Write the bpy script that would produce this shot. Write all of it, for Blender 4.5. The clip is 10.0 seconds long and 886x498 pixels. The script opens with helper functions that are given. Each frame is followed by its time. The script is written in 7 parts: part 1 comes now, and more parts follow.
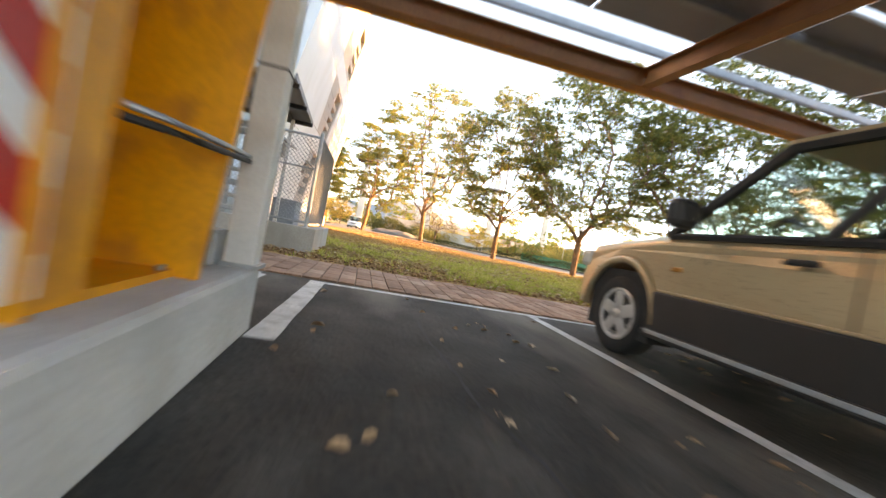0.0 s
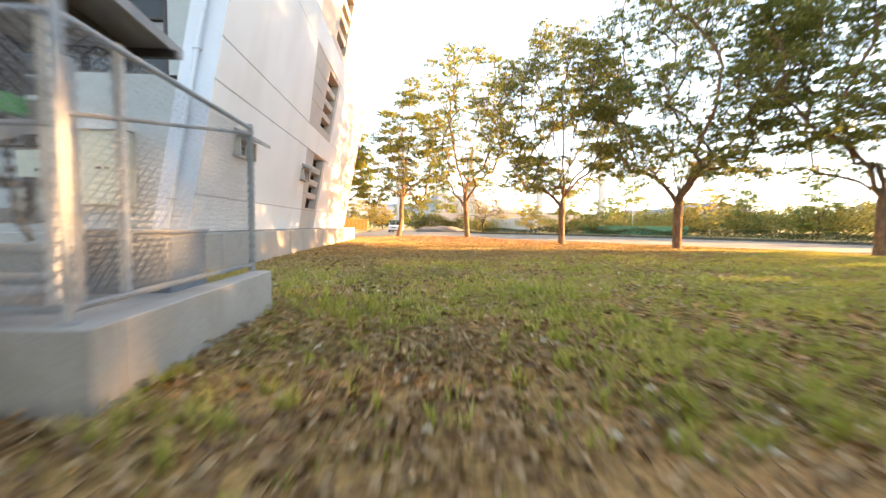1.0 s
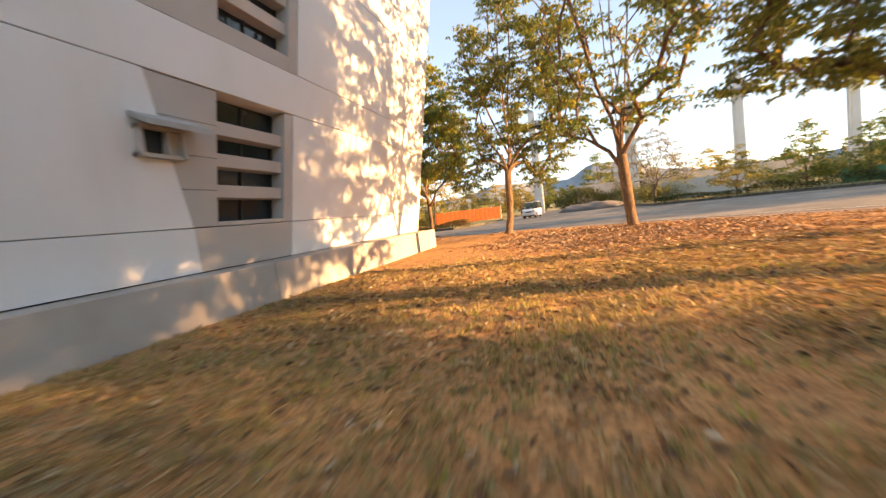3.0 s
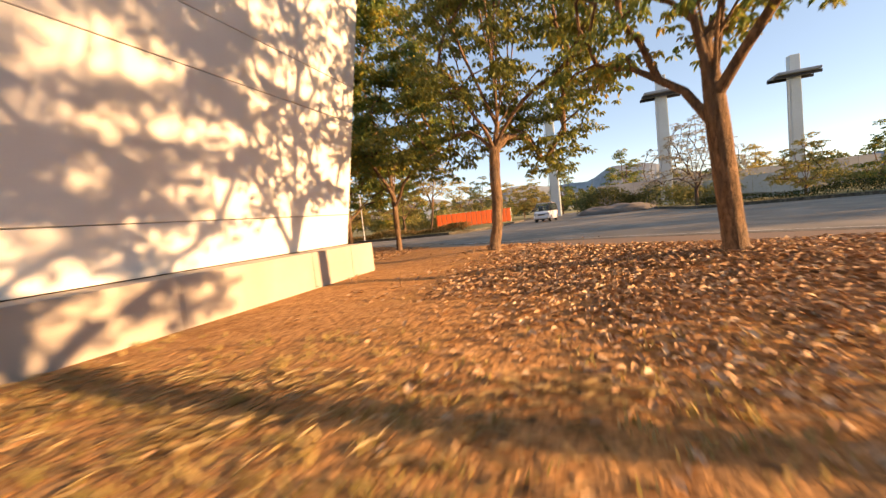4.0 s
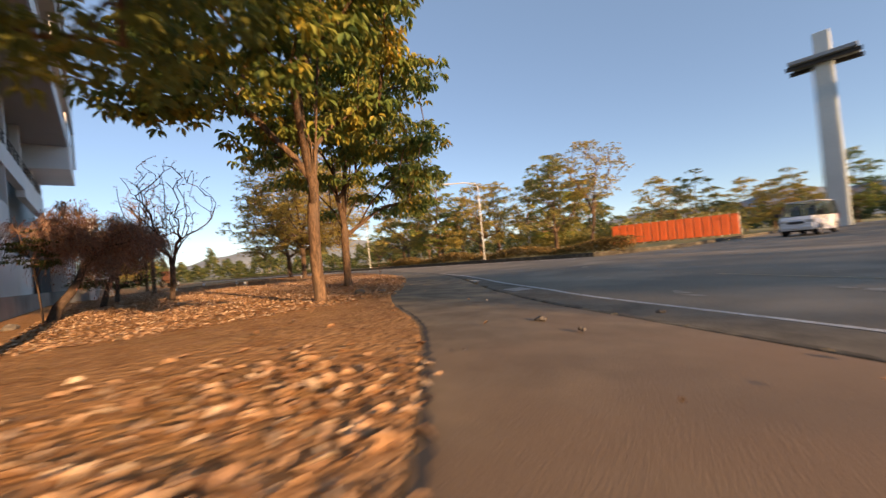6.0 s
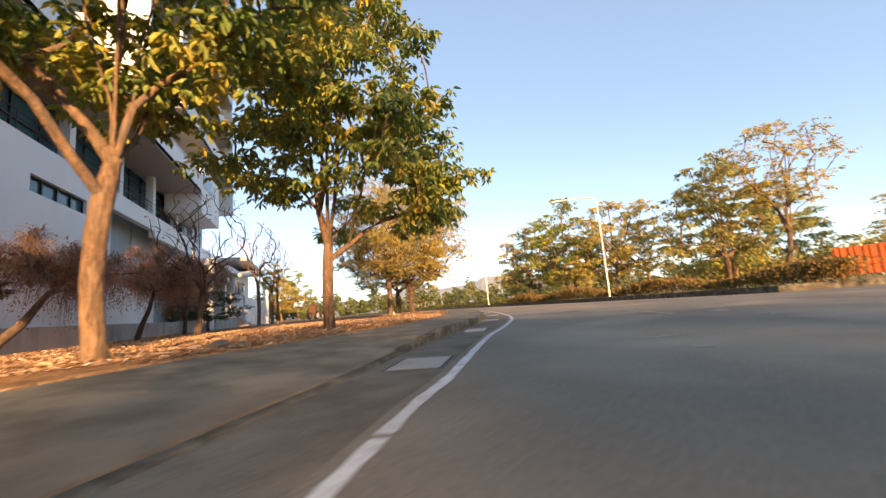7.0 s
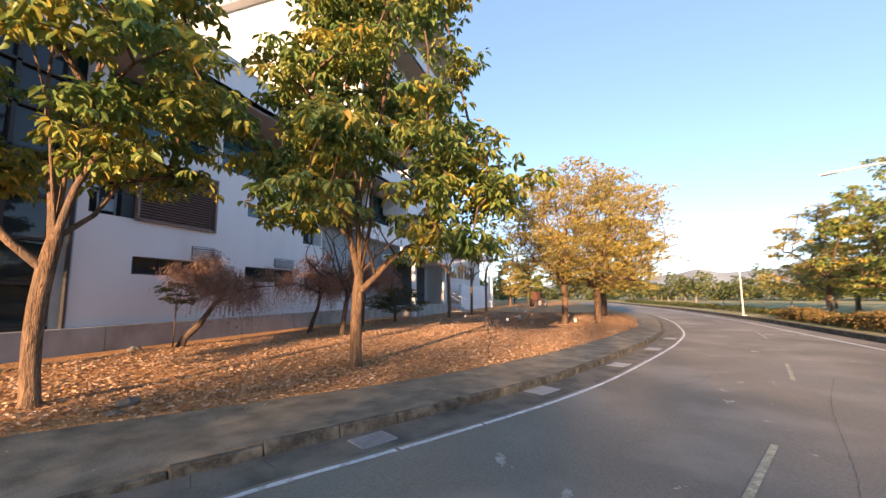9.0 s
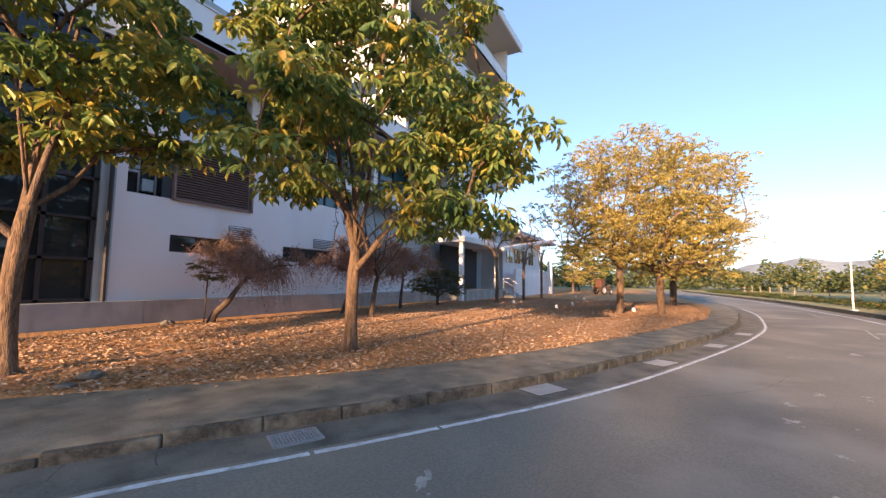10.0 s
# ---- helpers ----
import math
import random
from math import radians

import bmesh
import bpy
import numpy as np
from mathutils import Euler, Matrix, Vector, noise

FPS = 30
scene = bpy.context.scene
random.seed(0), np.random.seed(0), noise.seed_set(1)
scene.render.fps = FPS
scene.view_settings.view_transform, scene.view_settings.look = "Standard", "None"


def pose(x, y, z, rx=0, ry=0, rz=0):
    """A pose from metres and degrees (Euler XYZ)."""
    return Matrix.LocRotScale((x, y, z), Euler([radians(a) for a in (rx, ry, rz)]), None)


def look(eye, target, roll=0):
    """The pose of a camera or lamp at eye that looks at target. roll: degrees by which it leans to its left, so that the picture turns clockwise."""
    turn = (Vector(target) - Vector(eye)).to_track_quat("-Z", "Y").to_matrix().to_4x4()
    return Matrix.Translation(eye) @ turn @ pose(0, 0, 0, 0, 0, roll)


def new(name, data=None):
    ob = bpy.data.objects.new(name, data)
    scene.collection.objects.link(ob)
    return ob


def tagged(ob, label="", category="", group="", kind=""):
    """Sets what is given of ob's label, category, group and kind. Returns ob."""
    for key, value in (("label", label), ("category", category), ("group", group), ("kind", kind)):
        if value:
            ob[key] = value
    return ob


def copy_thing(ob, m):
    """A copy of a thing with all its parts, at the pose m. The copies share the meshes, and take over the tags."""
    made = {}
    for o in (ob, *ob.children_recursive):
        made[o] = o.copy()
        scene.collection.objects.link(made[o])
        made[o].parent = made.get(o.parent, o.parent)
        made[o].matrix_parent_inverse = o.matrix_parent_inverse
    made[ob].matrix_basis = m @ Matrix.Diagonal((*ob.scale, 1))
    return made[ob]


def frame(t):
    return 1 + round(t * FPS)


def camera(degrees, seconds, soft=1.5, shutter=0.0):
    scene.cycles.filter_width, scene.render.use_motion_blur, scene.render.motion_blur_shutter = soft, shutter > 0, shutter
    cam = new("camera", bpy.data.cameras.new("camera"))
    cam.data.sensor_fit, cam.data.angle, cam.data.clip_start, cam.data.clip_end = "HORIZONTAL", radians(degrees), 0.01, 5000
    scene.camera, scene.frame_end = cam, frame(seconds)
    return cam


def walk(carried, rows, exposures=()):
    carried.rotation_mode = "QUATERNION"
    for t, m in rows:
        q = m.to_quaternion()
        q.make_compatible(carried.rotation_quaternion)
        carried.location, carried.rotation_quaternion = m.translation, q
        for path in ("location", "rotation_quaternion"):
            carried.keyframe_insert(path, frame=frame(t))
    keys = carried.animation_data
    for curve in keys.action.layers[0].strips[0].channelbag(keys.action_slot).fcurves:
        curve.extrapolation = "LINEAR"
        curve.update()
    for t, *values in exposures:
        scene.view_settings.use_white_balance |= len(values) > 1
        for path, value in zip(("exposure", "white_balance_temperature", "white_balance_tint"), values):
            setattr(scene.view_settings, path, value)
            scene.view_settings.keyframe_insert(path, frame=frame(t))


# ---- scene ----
cam = camera(96.0, 10.0, soft=1.4, shutter=0.38)
PATH = [
    (0, (3.148, -13.961, 0.704), (3.552, -12.003, 0.66), 11.0),
    (0.3, (3.326, -12.462, 0.719), (3.657, -10.492, 0.632), 10.0),
    (0.5, (3.458, -11.488, 0.776), (3.74, -9.512, 0.661), 8.0),
    (1, (3.954, -8.763, 1.003), (4.115, -6.773, 0.884), 0.6),
    (1.5, (4.453, -6.033, 1.104), (4.499, -4.035, 1.021), -3.2),
    (2, (4.948, -3.247, 1.292), (4.789, -1.257, 1.173), -5.7),
    (2.5, (5.428, -0.259, 1.341), (5.002, 1.688, 1.179), -6.9),
    (2.7, (5.638, 0.964, 1.297), (5.127, 2.891, 1.136), -7.1),
    (3.8, (5.592, 8.903, 1.223), (4.899, 10.773, 1.07), -6.3),
    (4, (5.558, 10.233, 1.163), (4.875, 12.107, 1.02), -6.3),
    (4.5, (5.604, 13.479, 1.094), (4.925, 15.356, 0.977), -5.9),
    (5, (5.627, 16.634, 0.958), (4.835, 18.47, 0.891), -6.3),
    (5.5, (5.683, 19.71, 0.898), (4.512, 21.33, 0.869), -6.7),
    (5.7, (5.722, 20.856, 0.867), (4.404, 22.36, 0.851), -5.9),
    (6.8, (3.79, 27.606, 0.276), (1.938, 28.323, 0.514), -5.4),
    (7, (3.479, 28.412, 0.31), (1.599, 29.031, 0.592), -4.8),
    (7.5, (2.921, 30.04, 0.574), (0.994, 30.407, 0.961), -4.2),
    (8, (2.443, 31.346, 0.971), (0.489, 31.471, 1.378), -3.4),
    (8.5, (1.959, 32.481, 1.26), (0.022, 32.166, 1.645), -1.9),
    (9, (1.434, 33.39, 1.56), (-0.447, 32.75, 1.787), -0.3),
    (9.5, (0.726, 33.924, 1.727), (-1.097, 33.111, 1.858), 0.6),
    (10, (-0.044, 34.236, 1.451), (-1.797, 33.286, 1.605), 0.8),
]
EXPOSURES = [(0.0, 3.62, 11300, 24), (0.3, 3.85, 11000, 23), (0.6, 3.95, 10800, 22), (1.0, 3.55, 10500, 22), (1.5, 3.2, 10500, 23), (2.0, 3.0, 10300, 23), (2.5, 2.8, 10100, 23),
             (4.0, 1.85, 8800, 23), (5.0, 1.32, 8400, 24), (5.7, 1.14, 7400, 20), (6.8, 2.05, 8300, 20), (8.0, 2.08, 7600, 20), (10.0, 2.1, 6600, 21)]
walk(cam, [(t, look(eye, target, roll)) for t, eye, target, roll in PATH], EXPOSURES)

# ---- sky and sun ----
SUN_EL, SUN_AZ = radians(11.5), radians(91.0)  # azimuth clockwise from +y
world = bpy.data.worlds.new("world")
scene.world = world
world.use_nodes = True
wn = world.node_tree.nodes
sky = wn.new("ShaderNodeTexSky")
sky.sky_type, sky.sun_disc = "NISHITA", False
sky.sun_elevation, sky.sun_rotation, sky.altitude = SUN_EL, SUN_AZ, 2500.0
sky.air_density, sky.dust_density, sky.ozone_density = 1.0, 0.05, 2.0
bg = wn["Background"]
bg.inputs["Strength"].default_value = 0.12
haze = wn.new("ShaderNodeMix")
haze.data_type = "RGBA"
haze.inputs["Factor"].default_value = 0.48
haze.inputs[7].default_value = (0.78, 1.36, 2.1, 1)
world.node_tree.links.new(sky.outputs[0], haze.inputs[6])
world.node_tree.links.new(haze.outputs[2], bg.inputs["Color"])
sun_way = Vector((math.sin(SUN_AZ) * math.cos(SUN_EL), math.cos(SUN_AZ) * math.cos(SUN_EL), math.sin(SUN_EL)))
sun_data = bpy.data.lights.new("sun", "SUN")
sun_data.energy, sun_data.angle, sun_data.color = 3.8, radians(0.7), (1.0, 0.68, 0.38)
sun = new("sun", sun_data)
sun.matrix_world = look(sun_way * 200, (0, 0, 0))

# ---- materials ----
def mat(name, color, rough=0.7, metal=0.0, var=0.25, scale=6.0, fine=60.0, bump=0.15, color2=None, stain=None, spec=0.4, coord="Object", distort=0.0, bump_dist=0.01, grain=None, drift=None):
    """A surface with variation at a large and a fine scale, stains and fine relief."""
    m = bpy.data.materials.new(name)
    m.use_nodes = True
    n, l = m.node_tree.nodes, m.node_tree.links
    b = n["Principled BSDF"]
    b.inputs["Metallic"].default_value = metal
    b.inputs["Specular IOR Level"].default_value = spec
    tc = n.new("ShaderNodeTexCoord")
    big, small = n.new("ShaderNodeTexNoise"), n.new("ShaderNodeTexNoise")
    where = tc.outputs[coord]
    if grain:
        gm = n.new("ShaderNodeMapping")
        gm.inputs["Scale"].default_value = grain
        l.new(where, gm.inputs["Vector"])
        where = gm.outputs[0]
    for t, sc, det in ((big, scale, 4), (small, fine, 3)):
        t.inputs["Scale"].default_value, t.inputs["Detail"].default_value = sc, det
        t.inputs["Distortion"].default_value = distort
        l.new(where, t.inputs["Vector"])
    c2 = color2 or [c * (1 - var) for c in color]
    ramp = n.new("ShaderNodeValToRGB")
    ramp.color_ramp.elements[0].position, ramp.color_ramp.elements[1].position = 0.33, 0.67
    ramp.color_ramp.elements[0].color, ramp.color_ramp.elements[1].color = (*c2, 1), (*color, 1)
    l.new(big.outputs["Fac"], ramp.inputs[0])
    mix = n.new("ShaderNodeMix")
    mix.data_type, mix.blend_type = "RGBA", "MULTIPLY"
    fr = n.new("ShaderNodeValToRGB")
    lo = 1 - var * 0.9
    fr.color_ramp.elements[0].color, fr.color_ramp.elements[1].color = (lo, lo, lo, 1), (1, 1, 1, 1)
    fr.color_ramp.elements[0].position, fr.color_ramp.elements[1].position = 0.3, 0.65
    l.new(small.outputs["Fac"], fr.inputs[0])
    mix.inputs["Factor"].default_value = 1.0
    l.new(ramp.outputs[0], mix.inputs[6])
    l.new(fr.outputs[0], mix.inputs[7])
    out = mix.outputs[2]
    if stain:
        st = n.new("ShaderNodeTexNoise")
        st.inputs["Scale"].default_value, st.inputs["Detail"].default_value = stain[1], 6
        mp = n.new("ShaderNodeMapping")
        mp.inputs["Scale"].default_value = stain[2] if len(stain) > 2 else (1, 1, 1)
        l.new(tc.outputs[coord], mp.inputs["Vector"])
        l.new(mp.outputs[0], st.inputs["Vector"])
        sr = n.new("ShaderNodeValToRGB")
        sr.color_ramp.elements[0].position, sr.color_ramp.elements[1].position = 0.5, 0.72
        l.new(st.outputs["Fac"], sr.inputs[0])
        sm = n.new("ShaderNodeMix")
        sm.data_type = "RGBA"
        l.new(sr.outputs[0], sm.inputs["Factor"])
        l.new(out, sm.inputs[6])
        sm.inputs[7].default_value = (*stain[0], 1)
        out = sm.outputs[2]
    if drift:
        # blown soil that covers the surface more and more along x, in patches
        sx, dn, dm, da, dx = n.new("ShaderNodeSeparateXYZ"), n.new("ShaderNodeTexNoise"), n.new("ShaderNodeMapRange"), n.new("ShaderNodeMath"), n.new("ShaderNodeMix")
        l.new(tc.outputs[coord], sx.inputs[0])
        l.new(tc.outputs[coord], dn.inputs["Vector"])
        dn.inputs["Scale"].default_value, dn.inputs["Detail"].default_value, dn.inputs["Distortion"].default_value = 0.7, 6, 0.6
        dm.inputs[1].default_value, dm.inputs[2].default_value, dm.inputs[3].default_value, dm.inputs[4].default_value = drift[1], drift[2], -0.55, 0.6
        l.new(sx.outputs[0], dm.inputs[0])
        da.operation, da.use_clamp = "ADD", True
        l.new(dm.outputs[0], da.inputs[0])
        l.new(dn.outputs["Fac"], da.inputs[1])
        dx.data_type = "RGBA"
        l.new(da.outputs[0], dx.inputs["Factor"])
        l.new(out, dx.inputs[6])
        dx.inputs[7].default_value = (*drift[0], 1)
        out = dx.outputs[2]
    l.new(out, b.inputs["Base Color"])
    rr = n.new("ShaderNodeMapRange")
    rr.inputs[3].default_value, rr.inputs[4].default_value = max(rough - 0.12, 0.03), min(rough + 0.1, 1)
    l.new(small.outputs["Fac"], rr.inputs[0])
    l.new(rr.outputs[0], b.inputs["Roughness"])
    if bump:
        bp = n.new("ShaderNodeBump")
        bp.inputs["Strength"].default_value, bp.inputs["Distance"].default_value = bump, bump_dist
        l.new(small.outputs["Fac"], bp.inputs["Height"])
        l.new(bp.outputs[0], b.inputs["Normal"])
    return m


def islands(name, stops, rough=0.6, island=True, translucent=0.0, var=0.3, spec=0.3, scale=20.0, sprays=0.0):
    """Each loose piece (or each object) takes its own colour from the stops."""
    m = bpy.data.materials.new(name)
    m.use_nodes = True
    n, l = m.node_tree.nodes, m.node_tree.links
    b = n["Principled BSDF"]
    b.inputs["Roughness"].default_value, b.inputs["Specular IOR Level"].default_value = rough, spec
    if island:
        src = n.new("ShaderNodeNewGeometry").outputs["Random Per Island"]
    else:
        src = n.new("ShaderNodeObjectInfo").outputs["Random"]
    if sprays:
        # whole sprays turn colour together
        pos, big = n.new("ShaderNodeTexCoord"), n.new("ShaderNodeTexNoise")
        big.inputs["Scale"].default_value, big.inputs["Detail"].default_value = 1.3, 3
        l.new(pos.outputs["Object"], big.inputs["Vector"])
        spread = n.new("ShaderNodeMapRange")
        spread.inputs[1].default_value, spread.inputs[2].default_value = 0.3, 0.7
        l.new(big.outputs["Fac"], spread.inputs[0])
        both = n.new("ShaderNodeMix")
        both.inputs["Factor"].default_value = sprays
        l.new(src, both.inputs[2])
        l.new(spread.outputs[0], both.inputs[3])
        src = both.outputs[0]
    ramp = n.new("ShaderNodeValToRGB")
    els = ramp.color_ramp.elements
    while len(els) < len(stops):
        els.new(0.5)
    for e, (p, c) in zip(els, stops):
        e.position, e.color = p, (*c, 1)
    l.new(src, ramp.inputs[0])
    tc, nz = n.new("ShaderNodeTexCoord"), n.new("ShaderNodeTexNoise")
    nz.inputs["Scale"].default_value = scale
    l.new(tc.outputs["Object"], nz.inputs["Vector"])
    fr = n.new("ShaderNodeMapRange")
    fr.inputs[1].default_value, fr.inputs[2].default_value = 0.3, 0.7
    fr.inputs[3].default_value, fr.inputs[4].default_value = 1 - var, 1.0
    l.new(nz.outputs["Fac"], fr.inputs[0])
    mx = n.new("ShaderNodeMix")
    mx.data_type, mx.blend_type = "RGBA", "MULTIPLY"
    mx.inputs["Factor"].default_value = 1.0
    l.new(ramp.outputs[0], mx.inputs[6])
    l.new(fr.outputs[0], mx.inputs[7])
    l.new(mx.outputs[2], b.inputs["Base Color"])
    if translucent:
        tr, ms = n.new("ShaderNodeBsdfTranslucent"), n.new("ShaderNodeMixShader")
        ms.inputs[0].default_value = translucent
        l.new(mx.outputs[2], tr.inputs["Color"])
        l.new(b.outputs[0], ms.inputs[1])
        l.new(tr.outputs[0], ms.inputs[2])
        l.new(ms.outputs[0], n["Material Output"].inputs["Surface"])
    return m


def glass(name, color, rough=0.03, solid=True):
    m = bpy.data.materials.new(name)
    m.use_nodes = True
    b = m.node_tree.nodes["Principled BSDF"]
    b.inputs["Base Color"].default_value, b.inputs["Roughness"].default_value = (*color, 1), rough
    b.inputs["IOR"].default_value = 1.45
    if not solid:
        b.inputs["Transmission Weight"].default_value = 1.0
    return m


M = {}
M["asphalt"] = mat("asphalt", (0.258, 0.224, 0.172), 0.85, var=0.34, scale=0.3, fine=42, bump=0.6, stain=((0.29, 0.252, 0.197), 0.5), bump_dist=0.004)
M["lot_asphalt"] = mat("lot_asphalt", (0.075, 0.068, 0.06), 0.8, var=0.8, scale=1.7, fine=30, bump=1.0, stain=((0.17, 0.152, 0.13), 1.1, (1, 0.35, 1)), bump_dist=0.014)
M["path_asphalt"] = mat("path_asphalt", (0.27, 0.24, 0.18), 0.9, var=0.5, scale=2.4, fine=70, bump=0.7, stain=((0.30, 0.25, 0.17), 1.6), bump_dist=0.004, drift=((0.205, 0.14, 0.095), -0.5, 6.5))
M["gutter"] = mat("gutter_asphalt", (0.22, 0.196, 0.152), 0.9, var=0.5, scale=2.4, fine=70, bump=0.7, stain=((0.19, 0.165, 0.13), 1.6), bump_dist=0.004)
M["paint"] = mat("road_paint", (0.78, 0.78, 0.76), 0.7, var=0.25, scale=3, fine=45, bump=0.2, stain=((0.35, 0.34, 0.32), 7.0))
M["yellow_paint"] = mat("yellow_paint", (0.60, 0.52, 0.34), 0.75, var=0.45, scale=5, fine=30, stain=((0.2, 0.18, 0.15), 12.0))
M["concrete"] = mat("concrete", (0.46, 0.44, 0.41), 0.85, var=0.2, scale=1.2, fine=50, bump=0.25, stain=((0.27, 0.25, 0.22), 1.6, (1, 1, 0.35)))
M["kerb"] = mat("kerb_concrete", (0.15, 0.133, 0.098), 0.9, var=0.6, scale=7.0, fine=55, bump=0.9, stain=((0.20, 0.18, 0.135), 4.5))
M["plinth"] = mat("plinth_render", (0.47, 0.425, 0.38), 0.85, var=0.15, scale=0.8, fine=60, bump=0.2, stain=((0.35, 0.31, 0.27), 1.0, (1, 1, 0.3)))
M["wall_white"] = mat("white_wall_panel", (0.80, 0.79, 0.78), 0.6, var=0.06, scale=0.5, fine=70, bump=0.06, stain=((0.70, 0.68, 0.65), 0.7, (1, 1, 0.25)))
M["wall_beige"] = mat("beige_wall_panel", (0.52, 0.47, 0.43), 0.75, var=0.1, scale=0.9, fine=60, bump=0.1, stain=((0.47, 0.43, 0.39), 1.2, (1, 1, 0.25)))
M["wall_blue"] = mat("pale_blue_panel", (0.55, 0.64, 0.72), 0.6, var=0.08, scale=0.8, fine=50, bump=0.05)
M["wall_grey"] = mat("grey_green_render", (0.40, 0.46, 0.47), 0.8, var=0.15, scale=0.8, fine=50, bump=0.1, stain=((0.3, 0.34, 0.34), 1.1, (1, 1, 0.3)))
# for joints and cracks, and for sheets painted as shade inside openings
M["groove_and_shade"] = mat("dark_groove_and_shade", (0.06, 0.06, 0.065), 0.9, var=0.2)
M["soffit"] = mat("soffit", (0.42, 0.42, 0.43), 0.8, var=0.1, scale=0.6)
M["dark_glass"] = glass("dark_window_glass", (0.02, 0.028, 0.032))
M["teal_glass"] = glass("teal_window_glass", (0.03, 0.10, 0.12))
M["dark_metal"] = mat("dark_metal", (0.05, 0.045, 0.045), 0.5, 0.3, var=0.2)
M["louver"] = mat("dark_brown_louver", (0.27, 0.185, 0.16), 0.6, var=0.2)
M["galv"] = mat("galvanised_steel", (0.42, 0.46, 0.49), 0.5, 0.5, var=0.2, scale=9, fine=120, bump=0.05)
M["orange_steel"] = mat("orange_painted_steel", (0.92, 0.36, 0.02), 0.45, var=0.15, scale=3, fine=40, bump=0.05, stain=((0.5, 0.18, 0.03), 4.0))
M["rust_steel"] = mat("brown_orange_painted_steel", (0.42, 0.17, 0.06), 0.5, var=0.25, scale=3, fine=40, bump=0.08, stain=((0.25, 0.10, 0.05), 3.0))
M["white_steel"] = mat("white_painted_steel", (0.74, 0.73, 0.71), 0.55, var=0.1, scale=3, fine=60, bump=0.05, stain=((0.5, 0.46, 0.42), 2.2))
M["worn_white"] = mat("worn_white_concrete", (0.66, 0.65, 0.635), 0.75, var=0.2, scale=1.5, fine=40, bump=0.2, stain=((0.46, 0.44, 0.41), 2.0))
M["red_tape"] = mat("red_reflective_tape", (0.62, 0.03, 0.03), 0.35, var=0.1)
M["white_tape"] = mat("white_reflective_tape", (0.80, 0.82, 0.85), 0.35, var=0.06)
M["panel"] = mat("solar_panel_back", (0.34, 0.335, 0.34), 0.6, var=0.12, scale=0.8)
M["bark"] = mat("bark", (0.335, 0.205, 0.122), 0.95, var=0.65, scale=9, fine=34, bump=1.0, stain=((0.13, 0.095, 0.07), 5.0, (1, 1, 0.25)), distort=0.8, bump_dist=0.035, grain=(1.6, 1.6, 0.32))
M["dark_bark"] = mat("dark_bark", (0.15, 0.10, 0.07), 0.95, var=0.5, scale=9, fine=60, bump=0.9, bump_dist=0.015)
M["leaf"] = islands("tree_leaves", [(0.0, (0.10, 0.195, 0.07)), (0.4, (0.20, 0.29, 0.085)), (0.68, (0.42, 0.40, 0.09)), (0.86, (0.66, 0.48, 0.09)), (1.0, (0.66, 0.38, 0.10))], 0.42, translucent=0.36, sprays=0.6)
M["leaf_dark"] = islands("green_tree_leaves", [(0.0, (0.12, 0.17, 0.06)), (0.5, (0.22, 0.255, 0.075)), (0.8, (0.35, 0.33, 0.085)), (1.0, (0.52, 0.37, 0.085))], 0.5, translucent=0.55, sprays=0.5)
M["leaf_gold"] = islands("golden_tree_leaves", [(0.0, (0.36, 0.35, 0.11)), (0.5, (0.58, 0.47, 0.14)), (1.0, (0.74, 0.53, 0.14))], 0.55, translucent=0.45)
M["leaf_dry"] = islands("dry_bush_leaves", [(0.0, (0.26, 0.12, 0.08)), (0.6, (0.42, 0.21, 0.14)), (1.0, (0.52, 0.33, 0.21))], 0.7, translucent=0.3)
M["litter"] = islands("fallen_leaves", [(0.0, (0.36, 0.20, 0.115)), (0.4, (0.54, 0.33, 0.19)), (0.75, (0.64, 0.43, 0.28)), (1.0, (0.74, 0.58, 0.42))], 0.7, var=0.35, scale=60)
M["brown_leaf"] = islands("brown_fallen_leaves", [(0.0, (0.26, 0.13, 0.06)), (0.5, (0.44, 0.25, 0.12)), (1.0, (0.62, 0.42, 0.24))], 0.75, var=0.35, scale=60)
M["pale_leaf"] = islands("pale_fallen_leaves", [(0.0, (0.42, 0.32, 0.20)), (1.0, (0.74, 0.62, 0.45))], 0.7, var=0.3, scale=60)
M["dark_leaf"] = islands("dark_rotten_leaves", [(0.0, (0.13, 0.07, 0.04)), (1.0, (0.30, 0.18, 0.10))], 0.8, var=0.3, scale=60)
M["grass"] = islands("grass_blades", [(0.0, (0.29, 0.38, 0.06)), (0.35, (0.44, 0.48, 0.085)), (0.65, (0.58, 0.53, 0.16)), (1.0, (0.72, 0.58, 0.30))], 0.7, translucent=0.4, sprays=0.3)
M["dry_grass"] = islands("dry_grass_blades", [(0.0, (0.30, 0.27, 0.08)), (0.4, (0.46, 0.36, 0.14)), (1.0, (0.64, 0.48, 0.25))], 0.75, translucent=0.35, sprays=0.3)
M["clod"] = islands("earth_clods", [(0.0, (0.14, 0.085, 0.045)), (0.6, (0.26, 0.16, 0.085)), (1.0, (0.40, 0.26, 0.15))], 0.95, var=0.4, scale=50)
M["straw"] = islands("bleached_straw", [(0.0, (0.40, 0.29, 0.14)), (0.6, (0.58, 0.44, 0.24)), (1.0, (0.74, 0.60, 0.38))], 0.8, translucent=0.25)
M["hedge"] = islands("hedge_leaves", [(0.0, (0.03, 0.06, 0.015)), (0.7, (0.07, 0.10, 0.025)), (1.0, (0.22, 0.13, 0.05))], 0.6, translucent=0.2)
